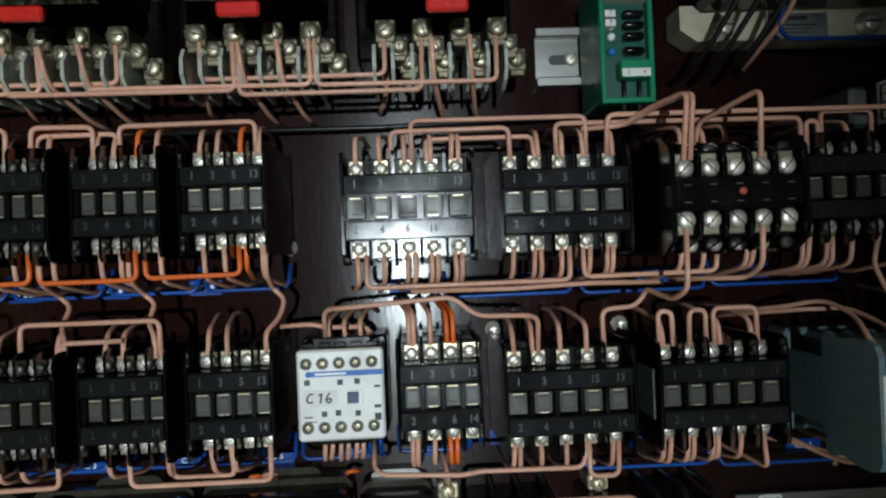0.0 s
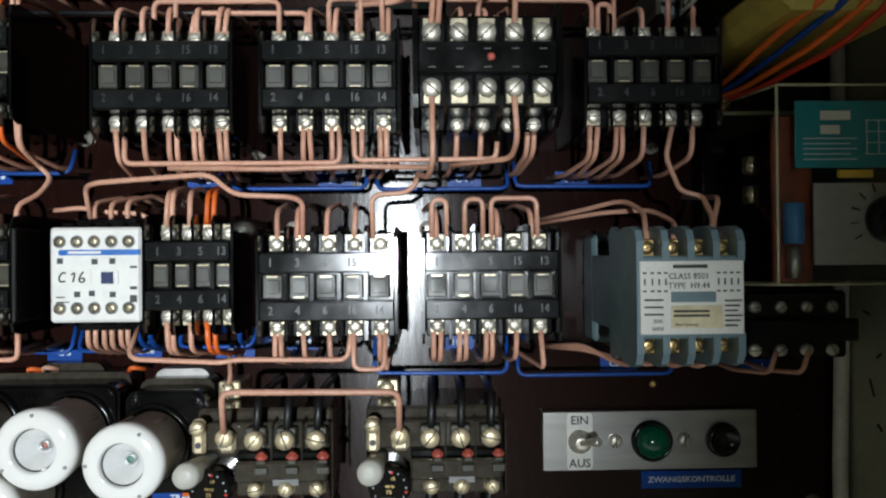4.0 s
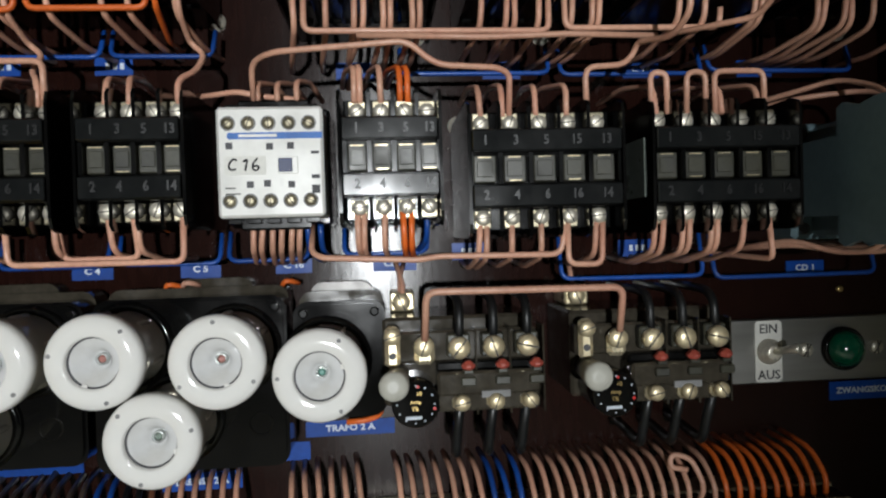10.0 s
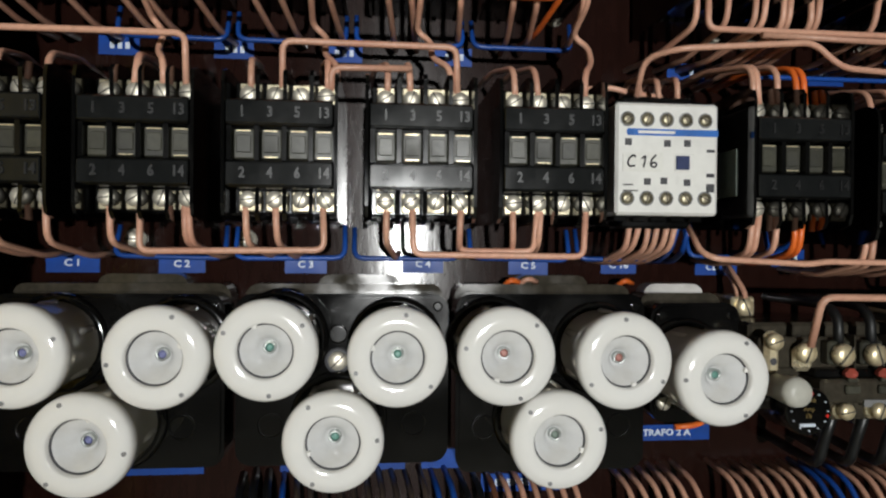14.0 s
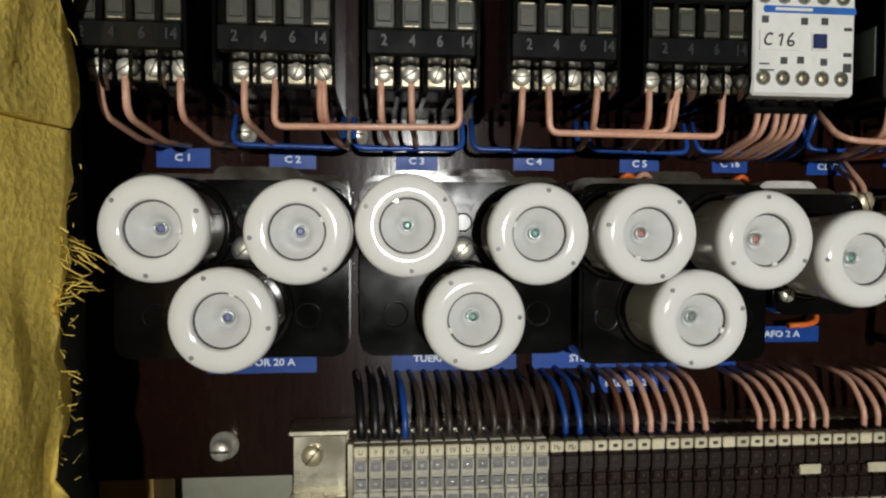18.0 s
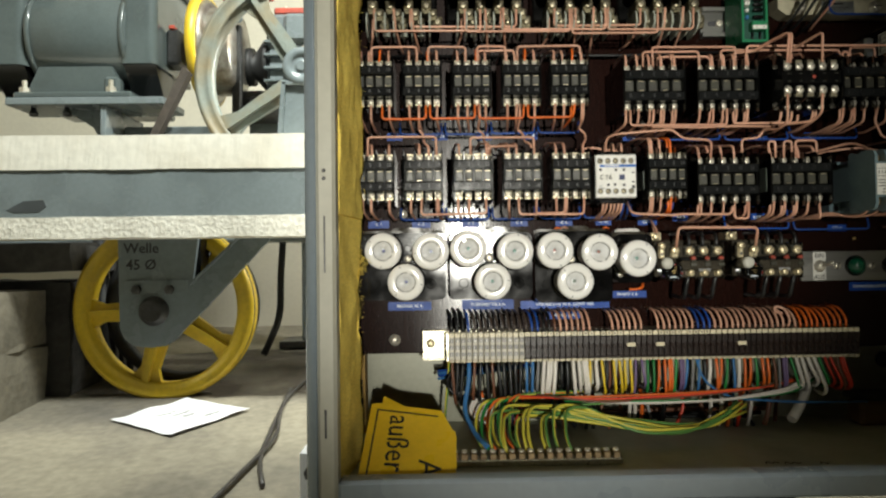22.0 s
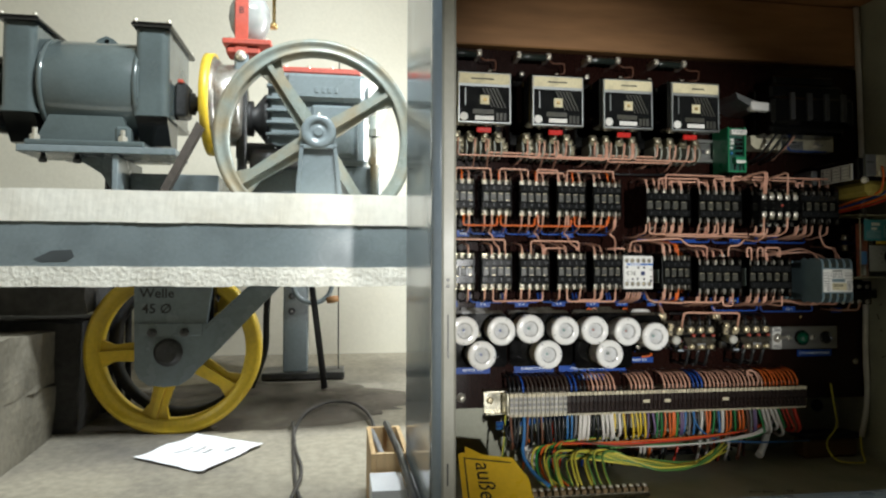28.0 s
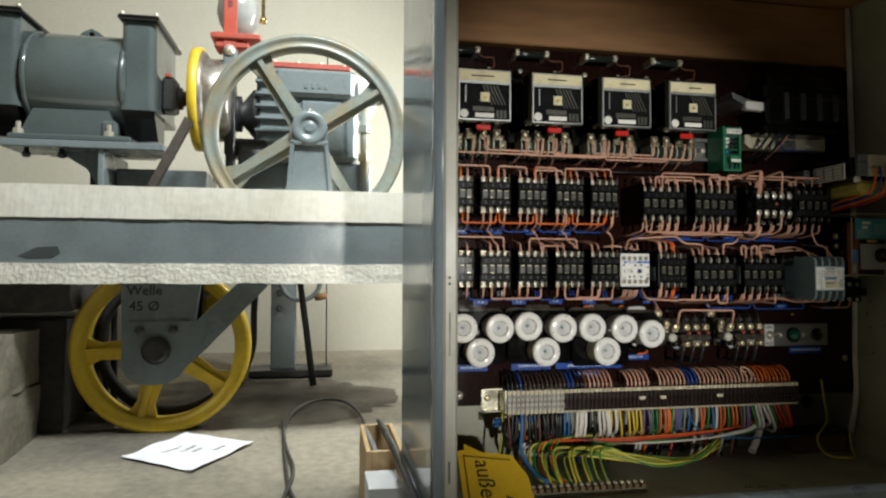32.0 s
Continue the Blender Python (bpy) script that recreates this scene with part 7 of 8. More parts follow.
def on_paper(a, b):
    p = corner[0].lerp(corner[1], a).lerp(corner[3].lerp(corner[2], a), b)
    lift = 0.006 * noise.noise((a * 3, b * 3, 2.0)) + 0.006 + 0.016 * max(0, b - 0.75) * (1 - a) + 0.010 * max(0, a - 0.8)
    return (p.x, p.y, floor_at(p.y) + lift + 0.0008)


for a, b0, b1 in ((0.30, 0.30, 0.62), (0.46, 0.42, 0.66), (0.58, 0.46, 0.62), (0.76, 0.60, 0.80)):
    form = Form()
    for k in range(5):
        b = b0 + (b1 - b0) * k / 5
        step = (b1 - b0) / 5 * 0.7
        form.add([on_paper(a - 0.030, b), on_paper(a + 0.018 + 0.020 * (k % 2), b + step * 0.2), on_paper(a + 0.030, b + step), on_paper(a - 0.014, b + step * 0.7)], [(0, 1, 2, 3)])
    part("writing_line", form, GREY_WIRE, sheet_ob, "illegible grey handwriting")

cable_path = [(-0.470, 0.25), (-0.505, 0.36), (-0.520, 0.52), (-0.536, 0.72), (-0.515, 0.86), (-0.450, 0.95), (-0.385, 0.93), (-0.345, 0.82), (-0.335, 0.70)]
single("loose_cable", Form().tube([(x, y, floor_at(y) + 0.007 + (0.008 if 0.8 < y < 0.96 else 0)) for x, y in cable_path], 0.0042, 0.06, 8), DARK_CABLE, "grey-black flexible cable lying in a loop on the floor", "cable")
single("loose_cable", Form().tube([(x, y, floor_at(y) + 0.010) for x, y in ((-0.540, 0.78), (-0.525, 0.60), (-0.495, 0.45), (-0.515, 0.30), (-0.530, 0.18))], 0.0040, 0.06, 8), DARK_CABLE, "grey-black flexible cable trailing over the floor", "cable")

crate = thing("wooden_box", (0, 0, 0), "small open box of pale wood with tools inside", "box")
bx0, bx1, by0, by1, bz0, bz1 = -0.371, -0.3070, 0.160, 0.355, 0.004, 0.134
part("side", Form().box(bx0, bx0 + 0.008, by0, by1, bz0, bz1, 0.001), PALE_WOOD, crate)
part("side", Form().box(bx1 - 0.008, bx1, by0, by1, bz0, bz1, 0.001), PALE_WOOD, crate)
part("end", Form().box(bx0 + 0.008, bx1 - 0.008, by0, by0 + 0.008, bz0, bz1, 0.001), PALE_WOOD, crate)
part("end", Form().box(bx0 + 0.008, bx1 - 0.008, by1 - 0.008, by1, bz0, bz1, 0.001), PALE_WOOD, crate)
part("bottom", Form().box(bx0 + 0.008, bx1 - 0.008, by0 + 0.008, by1 - 0.008, bz0, bz0 + 0.006, 0.0), WOOD, crate)
single("hand_tool", Form().tube([(-0.362, 0.345, 0.128), (-0.350, 0.300, 0.110), (-0.338, 0.262, 0.080)], 0.0055, 0.03, 10).lathe((-0.344, 0.282, 0.098), (0.3, -0.7, -0.5), [(0.006, 0), (0.012, 0.010), (0.013, 0.030), (0.008, 0.040)], 16), GREY_WIRE, "grey hand tool lying in the wooden box", "tool")
single("white_carton", Form().box(-0.374, -0.3225, 0.060, 0.150, floor_at(0.06), 0.106, 0.001), SHEET, "small white carton standing before the wooden box", "carton")
single("dark_bar", Form().tube([(-0.334, 0.345, 0.141), (-0.326, 0.150, 0.1405), (-0.3255, -0.050, 0.1400), (-0.3255, -0.130, 0.1400)], 0.0065, 0.03, 6), WELD_STEEL, "dark steel bar lying across the wooden box", "bar")


# ---- wiring ----
COLOUR_NAME = {COPPER.name: "salmon", ORANGE.name: "orange", BLUE.name: "blue", LIGHT_BLUE.name: "light blue", BLACK_WIRE.name: "black", BROWN_WIRE.name: "brown", DARK_BROWN_WIRE.name: "dark brown", WHITE_WIRE.name: "white", YELLOW_WIRE.name: "yellow", GREEN_WIRE.name: "green", RED_WIRE.name: "red", VIOLET_WIRE.name: "violet", GREY_WIRE.name: "grey", EARTH_WIRE.name: "green-yellow"}
dice = random.Random(11)


KIND = {"terminal wires": "jumper_wire", "blue loops": "loop_wire", "board wires": "board_wire", "comb wires": "comb_wire", "field wires": "field_wire", "wire bundle": "bundle_wire"}


def wire(points, mat=COPPER, r=0.00135, bend=0.004, what="stiff {} wire bent between screw terminals", group="terminal wires"):
    loose = [(x + dice.uniform(-0.0004, 0.0004), y + dice.uniform(-0.0006, 0.0006), z + dice.uniform(-0.0005, 0.0005)) for x, y, z in points]
    stripe = dice.randrange(8) if mat == EARTH_WIRE else None
    return single(KIND[group], Form().tube(loose, r, bend, 8, stripe=stripe), [mat, EARTH_GREEN] if mat == EARTH_WIRE else mat, what.format(COLOUR_NAME[mat.name]), "wire", group=group)


TY = -0.0600


def bridge(x1, z1, x2, z2, bus, mat=COPPER, y=TY):
    """A wire from one terminal over a straight run to another."""
    wire([(x1, TY, z1), (x1, y, bus), (x2, y, bus), (x2, TY, z2)], mat)


def stub(x, z, s, mat=COPPER, far=0.018, lean=0.004, y=TY):
    """A wire that leaves a terminal up (s=1) or down (-1) and bends back through the board."""
    wire([(x, y, z), (x, y + 0.002, z + s * far), (x - lean, y * 0.45, z + s * (far + 0.006)), (x - lean * 1.6, 0.001, z + s * (far + 0.004))], mat, bend=0.006)


def poles(cx, n):
    return [cx + u for u in (FOUR if n == 4 else FIVE)]


U4 = [poles(x, 4) for x in X4]
A1, B1, D1 = (poles(x, 5) for x in X5_UP)
A2, B2 = (poles(x, 5) for x in X5_LOW)
Z1T, Z1B, Z2T, Z2B = UPPER4 + 0.0235, UPPER4 - 0.0235, LOWER4 + 0.0235, LOWER4 - 0.0235
Z5T, Z5B, Y5T, Y5B = UPPER5 + 0.0235, UPPER5 - 0.0235, LOWER5 + 0.0235, LOWER5 - 0.0235

# upper row of small contactors
for (a, i), (b, j) in (((0, 1), (1, 1)), ((1, 2), (2, 1)), ((2, 2), (3, 0)), ((3, 1), (4, 3))):
    bridge(U4[a][i] + 0.0014, Z1T, U4[b][j] - 0.0014, Z1T, 0.5775)
bridge(U4[3][1] - 0.0012, Z1T, U4[2][2] + 0.002, Z1T, 0.5745, y=-0.056)
for k in range(5):
    for i in (0, 3):
        stub(U4[k][i], Z1T, 1, far=0.013, lean=0.003)
    stub(U4[k][1] - 0.0016, Z1T, 1, far=0.012, lean=0.003)
    stub(U4[k][2], Z1T, 1, ORANGE, far=0.014, lean=-0.003)
    if k < 4:
        bridge(U4[k][2] + 0.0022, Z1B, U4[k + 1][2] - 0.0024, Z1B, 0.4985 + 0.0008 * (k % 2), ORANGE)
    for i in (0, 1, 3):
        stub(U4[k][i], Z1B, -1, far=0.016, lean=-0.003)
stub(U4[4][2] + 0.0010, Z1B, -1, ORANGE, far=0.012)
for x, to in ((U4[4][3] + 0.0012, U4[4][3]), (U4[3][1] + 0.004, U4[3][3] - 0.004), (U4[2][2] + 0.003, U4[2][3] + 0.004), (U4[1][1], U4[1][2])):
    wire([(x, TY, Z1B), (x, TY, 0.4985), (x - 0.001, -0.040, 0.4905), (x + 0.0055, -0.042, 0.4850), (x + 0.0045, -0.050, 0.4760), (to, TY, 0.4690), (to, TY, Z2T)], COPPER, bend=0.006)

# lower row of small contactors
bridge(U4[0][1] - 0.0035, Z2T, U4[1][3] - 0.0012, Z2T, 0.4790)
bridge(U4[2][1] + 0.0026, Z2T, U4[3][3] - 0.0016, Z2T, 0.4775)
wire([(U4[2][3] + 0.002, TY, Z2T), (U4[2][3] + 0.002, TY, 0.4680), (U4[3][1], TY - 0.001, 0.4680)], COPPER)
for k, i in ((0, 0), (0, 1), (1, 1), (1, 1), (2, 0), (2, 3), (3, 0), (3, 1), (4, 0), (4, 1), (0, 3)):
    stub(U4[k][i] + dice.uniform(-0.0015, 0.0015), Z2T, 1, far=0.012, lean=dice.uniform(0.002, 0.006))
bridge(U4[1][1] + 0.0016, Z2B, U4[2][3] - 0.0008, Z2B, 0.3950)
bridge(U4[3][1] + 0.0010, Z2B, U4[4][3], Z2B, 0.3935)
bridge(U4[3][3] + 0.0010, Z2B, U4[4][1], Z2B, 0.3955, y=-0.054)
for k, i in ((0, 0), (0, 1), (0, 1), (0, 3), (1, 0), (1, 3), (1, 3), (2, 0), (2, 1), (3, 0), (3, 3), (4, 0), (4, 1)):
    stub(U4[k][i] + dice.uniform(-0.0012, 0.0012), Z2B, -1, far=0.014, lean=-0.004)

# around the white contactor
cx = [-0.0201 + 0.0085 * k for k in range(5)]
wire([(cx[1], -0.044, 0.4620), (cx[1] + 0.001, -0.052, 0.4790), (0.000, -0.062, 0.4805), (0.0540, -0.066, 0.4835), (0.0590, -0.066, 0.4820), (0.0690, -0.066, 0.4735), (0.0960, -0.064, 0.4720), (A2[1], -0.062, 0.4700), (A2[1], TY, Y5T)], COPPER, bend=0.006)
for k in (1, 2, 3):
    wire([(cx[k] + 0.002, -0.044, 0.4620), (cx[k] + 0.002, -0.044, 0.4720), (cx[k] + 0.006, -0.020, 0.4770), (cx[k] + 0.010, 0.001, 0.4720)], COPPER, bend=0.006)
    for d in (-0.0015, 0.002):
        wire([(cx[k] + d, -0.044, 0.4075), (cx[k] + d - 0.001, -0.042, 0.3970), (cx[k] + d - 0.004, -0.018, 0.3900), (cx[k] + d - 0.005, 0.001, 0.3900)], COPPER, bend=0.006)
wire([(-0.040, -0.030, 0.4690), (-0.020, -0.035, 0.4700), (-0.012, -0.036, 0.4675), (0.010, -0.030, 0.4670), (0.014, -0.028, 0.4600)], COPPER, bend=0.004)
wire([(cx[4] - 0.001, -0.044, 0.4075), (cx[4] - 0.001, -0.056, 0.3960), (0.0180, -0.060, 0.3930), (0.0600, -0.060, 0.3905), (0.0680, -0.060, 0.3920), (A2[3] - 0.004, -0.060, 0.3915), (A2[3] - 0.002, TY, Y5B)], COPPER, bend=0.005)
for x in (cx[4] + 0.002, cx[4] - 0.004):
    wire([(x, -0.040, 0.4075), (x, -0.034, 0.3960), (x + 0.003, -0.016, 0.3910), (x + 0.003, 0.001, 0.3900)], BLUE, bend=0.006)

S4 = poles(0.0485, 4)
for x, mat in ((S4[0] - 0.0012, COPPER), (S4[0] + 0.0016, COPPER), (S4[1], COPPER), (S4[2] - 0.0015, ORANGE), (S4[2] + 0.0015, ORANGE)):
    stub(x, Z2T, 1, mat, far=0.016, lean=0.005)
    stub(x, Z2B, -1, mat, far=0.016, lean=-0.002)
stub(S4[3], Z2B, -1, BLUE, far=0.012, y=-0.045)

# wide contactors, upper row
bridge(A1[1] + 0.0055, Z5T, B1[0], Z5T, 0.5705)
bridge(A1[2] + 0.0035, Z5T, B1[3] + 0.0020, Z5T, 0.5755)
bridge(A1[3] - 0.0020, Z5T, B1[1], Z5T, 0.5665, y=-0.054)
bridge(B1[2] - 0.0010, Z5T, D1[0], Z5T, 0.5715)
bridge(B1[4], Z5T, D1[4] - 0.001, Z5T, 0.5745, y=-0.064)
bridge(D1[1] - 0.0020, Z5T, D1[3], Z5T, 0.5735)
bridge(D1[0] + 0.0030, Z5T, D1[1] - 0.0040, Z5T, 0.5690)
for x in (A1[0], A1[1] - 0.001, A1[3], A1[4] - 0.0018, A1[4] + 0.0018, A1[2] - 0.001, B1[1] + 0.002, B1[2] + 0.002, B1[3], B1[4] + 0.003, D1[0], D1[2], D1[4]):
    stub(x, Z5T, 1, far=0.014, lean=dice.uniform(-0.004, 0.004))
OX = [0.1655 + 0.0122 * k for k in range(5)]
for d in (0.0, 0.0026):
    wire([(OX[0] + d, -0.1000, 0.5450), (OX[0] + d + 0.0025, -0.1010, 0.5770), (OX[0] + d - 0.006, -0.078, 0.5755), (OX[0] + d - 0.016, -0.062, 0.5690), (B1[3] + 0.003 * d, -0.060, 0.5685)], COPPER, bend=0.005)
wire([(OX[3], -0.1000, 0.5450), (OX[3] + 0.001, -0.1010, 0.5770), (OX[3] - 0.005, -0.084, 0.5740), (OX[3] - 0.013, -0.064, 0.5690), (OX[2] - 0.001, -0.060, 0.5550)], COPPER, bend=0.005)
for x in OX[1:4]:
    stub(x + 0.003, Z5T, 1, far=0.013, y=-0.062)
wire([(OX[0], -0.1000, 0.5130), (OX[0] + 0.0004, -0.0985, 0.4850), (OX[0] - 0.002, -0.086, 0.4790), (0.1585, -0.064, 0.4830), (0.1570, -0.060, 0.4780), (0.1520, -0.060, 0.4745), (A2[4] - 0.004, -0.060, 0.4735), (A2[4] - 0.004, TY, Y5T)], COPPER, bend=0.005)
wire([(OX[3], -0.1000, 0.5130), (OX[3] + 0.0015, -0.0960, 0.4950), (OX[3], -0.082, 0.4880), (0.1750, -0.062, 0.4880)], COPPER, bend=0.005)
bridge(A1[0] + 0.0035, Z5B, B1[2] + 0.004, Z5B, 0.4895)
bridge(B1[3] - 0.002, Z5B, OX[3] - 0.004, 0.5000, 0.4910)
wire([(A1[2], TY - 0.002, 0.4870), (B1[0], TY - 0.002, 0.4865), (B1[3], TY - 0.002, 0.4872), (0.1680, -0.062, 0.4870)], COPPER)
for x in (A1[0] - 0.001, A1[1], A1[2] - 0.001, A1[2] + 0.003, A1[3] - 0.0016, A1[3] + 0.002, A1[4] - 0.0016, A1[4] + 0.0016, B1[0], B1[1] - 0.0016, B1[1] + 0.002, B1[2], B1[3] + 0.002, B1[4] - 0.0015, B1[4] + 0.0016, D1[0] - 0.0016, D1[0] + 0.002, D1[1] - 0.001, D1[1] + 0.002, D1[2], D1[4] - 0.001):
    stub(x, Z5B, -1, far=0.015, lean=dice.uniform(0.002, 0.008))
for x in (OX[1], OX[2], OX[4] - 0.001, OX[4] + 0.002):
    stub(x, 0.5060, -1, far=0.013, lean=0.003, y=-0.064)
GX = [0.2630 + 0.0114 * k for k in range(4)]
wire([(D1[3] + 0.001, TY, Z5B), (0.2840, -0.060, 0.4920), (0.2900, -0.062, 0.4745), (0.3005, -0.064, 0.4715), (0.2990, -0.080, 0.4580), (GX[3] - 0.004, -0.088, 0.4470)], COPPER, bend=0.004)

# wide contactors, lower row
for x in (A2[1] - 0.003, A2[2] - 0.001, A2[3], A2[0]):
    stub(x, Y5T, 1, far=0.014, lean=dice.uniform(-0.006, 0.004))
for x1, x2 in ((B2[0] - 0.0022, B2[0] + 0.0052), (B2[1] + 0.001, B2[2] - 0.0026), (B2[2] + 0.002, B2[4] - 0.001)):
    bridge(x1, Y5T, x2, Y5T, 0.4710)
for x in (B2[0], B2[2] + 0.005, B2[4] - 0.004):
    stub(x, Y5T, 1, far=0.013, lean=0.004)
bridge(A2[3] - 0.001, Y5B, A2[4] + 0.0015, Y5B, 0.3865)
for x in (A2[0] - 0.0016, A2[0] + 0.0016, A2[1], A2[2], A2[4] - 0.001, B2[0] - 0.0016, B2[0] + 0.0016, B2[1] - 0.0016, B2[1] + 0.0016, B2[2] - 0.0016, B2[2] + 0.002, B2[3] + 0.001):
    stub(x, Y5B, -1, far=0.014, lean=0.001)
wire([(B2[4], TY, Y5B), (B2[4] + 0.0015, TY, 0.3860), (B2[4] - 0.006, -0.020, 0.3880), (B2[4] - 0.010, 0.001, 0.3920)], COPPER)

# to and from the grey contactor
wire([(0.2260, 0.001, 0.4630), (0.2500, -0.030, 0.4670), (0.2670, -0.042, 0.4715), (0.2720, -0.060, 0.4640), (GX[0] + 0.001, -0.087, 0.4485)], COPPER, bend=0.008)
wire([(0.2260, 0.001, 0.4600), (0.2580, -0.030, 0.4655), (0.2820, -0.040, 0.4660), (0.2870, -0.062, 0.4590), (GX[1] + 0.002, -0.087, 0.4480)], COPPER, bend=0.008)
wire([(GX[3] - 0.001, -0.087, 0.4475), (0.3050, -0.066, 0.4580), (0.3110, -0.058, 0.4710), (0.3160, 0.001, 0.4760)], COPPER, bend=0.005)
for k in range(2):
    wire([(GX[k], -0.086, 0.3990), (GX[k] - 0.001, -0.068, 0.3880), (0.2580 + 0.006 * k, -0.050, 0.3880 - 0.001 * k), (0.2470, -0.035, 0.3940 - 0.003 * k), (0.2260, 0.001, 0.3880)], COPPER, bend=0.007)
for k in (2, 3):
    wire([(GX[k], -0.086, 0.3990), (GX[k] - 0.003, -0.078, 0.3885), (GX[k] - 0.012, -0.050, 0.3890), (GX[k] - 0.022, 0.001, 0.3925)], COPPER, bend=0.006)
for x in (0.3480, 0.3660):
    wire([(x, -0.042, 0.3900), (x - 0.002, -0.040, 0.3780), (x - 0.012, -0.020, 0.3760), (x - 0.016, 0.001, 0.3780)], COPPER, bend=0.004)

# blue loops close to the board
def blue_loop(x1, x2, z, up=0.014):
    wire([(x1, -0.016, z + up), (x1, -0.022, z), (x2, -0.022, z), (x2, -0.016, z + up)], BLUE, 0.0012, 0.005, "{} wire looped close to the board", "blue loops")


for k in range(4):
    blue_loop(X4[k] + 0.0262, X4[k + 1] + 0.0215, 0.3915)
    blue_loop(X4[k] + 0.0262, X4[k + 1] + 0.0215, 0.4895)
blue_loop(-0.0300, 0.0080, 0.3915)
blue_loop(0.0250, 0.0660, 0.3930)
blue_loop(0.1330, 0.2070, 0.3770, 0.022)
blue_loop(0.2130, 0.3000, 0.3755, 0.022)
blue_loop(0.0550, 0.1290, 0.4810)
blue_loop(0.1350, 0.2080, 0.4800)
blue_loop(0.2125, 0.2900, 0.4810)

# the long link between the overload relays
wire([(0.0607, -0.0600, 0.3560), (0.0620, -0.0660, 0.3775), (0.1480, -0.0660, 0.3765), (0.1482, -0.0600, 0.3560)], COPPER, 0.0016, 0.005)
wire([(0.0500, -0.012, 0.3900), (0.0530, -0.022, 0.3760), (0.0520, -0.024, 0.3700)], COPPER)

# links below the plug-in relays
RT = 0.6270


def relay_pole(k, i):
    return RELAY_X[k] - 0.0268 + 0.0196 * i


for (a, i), (b, j), z in (((2, 0), (3, 0), 0.6010), ((2, 3), (3, 3), 0.5965), ((1, 0), (2, 1), 0.5945), ((1, 2), (2, 3), 0.5970), ((0, 0), (1, 1), 0.5960), ((0, 2), (1, 3), 0.6000), ((2, 1), (3, 1), 0.5920)):
    bridge(relay_pole(a, i) + 0.002, RT - 0.004, relay_pole(b, j) - 0.001, RT - 0.004, z, y=-0.058)
for k in range(4):
    for i in (1, 2):
        x = relay_pole(k, i) + 0.004
        wire([(x, -0.068, RT - 0.010), (x + 0.001, -0.062, 0.5990), (x + 0.006, -0.026, 0.5870), (x + 0.010, 0.001, 0.5850)], COPPER, bend=0.007)
    stub(relay_pole(k, 0) - 0.001, RT - 0.010, -1, COPPER, far=0.020, y=-0.042)
wire([(-0.3000, -0.012, 0.5830), (0.0200, -0.012, 0.5825), (0.1380, -0.012, 0.5850)], BLACK_WIRE, 0.0016, what="{} wire running along the board", group="board wires")

# ---- comb of wires above the terminal strip ----
def comb_colour(x):
    if x < -0.168:
        return BLACK_WIRE
    if x < -0.163:
        return BLUE
    if x < -0.098:
        return DARK_BROWN_WIRE
    if x < -0.086:
        return BLUE
    if x < -0.066:
        return BROWN_WIRE if int(x * 1000) % 2 else BLACK_WIRE
    if 0.092 < x < 0.113:
        return BLUE
    if x > 0.206:
        return ORANGE
    return COPPER


for k in range(70):
    x = -0.1845 + PITCH * k
    if -0.0225 < x < -0.0150 or -0.0120 < x < -0.0030 or 0.0350 < x < 0.0430 or 0.1960 < x < 0.2040:
        continue
    thick = 0.0020 if x < -0.168 else 0.0014
    h = 0.287 + dice.uniform(-0.0012, 0.0012)
    wire([(x, -0.0310, 0.2625), (x, -0.0315, 0.2720), (x - 0.0015, -0.0220, h - 0.003), (x - 0.0040, 0.001, h)], comb_colour(x), thick, 0.008, "{} wire curving from the terminal strip into the board", "comb wires")
wire([(0.1960, -0.031, 0.2625), (0.1990, -0.034, 0.2730), (0.1940, -0.030, 0.2860), (0.1850, -0.026, 0.2880), (0.1840, -0.028, 0.2820), (0.1920, -0.030, 0.2800)], COPPER, 0.0014, 0.006, "{} wire end coiled above the terminal strip", "comb wires")

# ---- field wires below the strip ----
order = [BROWN_WIRE, BLACK_WIRE, BLACK_WIRE, LIGHT_BLUE, BROWN_WIRE, BLACK_WIRE, BLACK_WIRE, BROWN_WIRE, BLACK_WIRE, BLACK_WIRE, BLACK_WIRE, BLACK_WIRE, BLACK_WIRE, LIGHT_BLUE, LIGHT_BLUE,
         GREY_WIRE, WHITE_WIRE, WHITE_WIRE, WHITE_WIRE, BLACK_WIRE, BLACK_WIRE, WHITE_WIRE, WHITE_WIRE, WHITE_WIRE, YELLOW_WIRE, WHITE_WIRE, YELLOW_WIRE, BLACK_WIRE, YELLOW_WIRE, YELLOW_WIRE, YELLOW_WIRE, YELLOW_WIRE,
         VIOLET_WIRE, VIOLET_WIRE, GREEN_WIRE, GREEN_WIRE, ORANGE, ORANGE, ORANGE, GREEN_WIRE, VIOLET_WIRE, LIGHT_BLUE, GREY_WIRE, LIGHT_BLUE, BLACK_WIRE, WHITE_WIRE, ORANGE, ORANGE, GREEN_WIRE, LIGHT_BLUE, WHITE_WIRE, ORANGE, ORANGE, GREEN_WIRE, ORANGE, ORANGE, BROWN_WIRE, GREY_WIRE, VIOLET_WIRE, GREEN_WIRE, WHITE_WIRE, WHITE_WIRE, WHITE_WIRE, WHITE_WIRE, GREEN_WIRE, RED_WIRE, RED_WIRE, BROWN_WIRE, RED_WIRE]
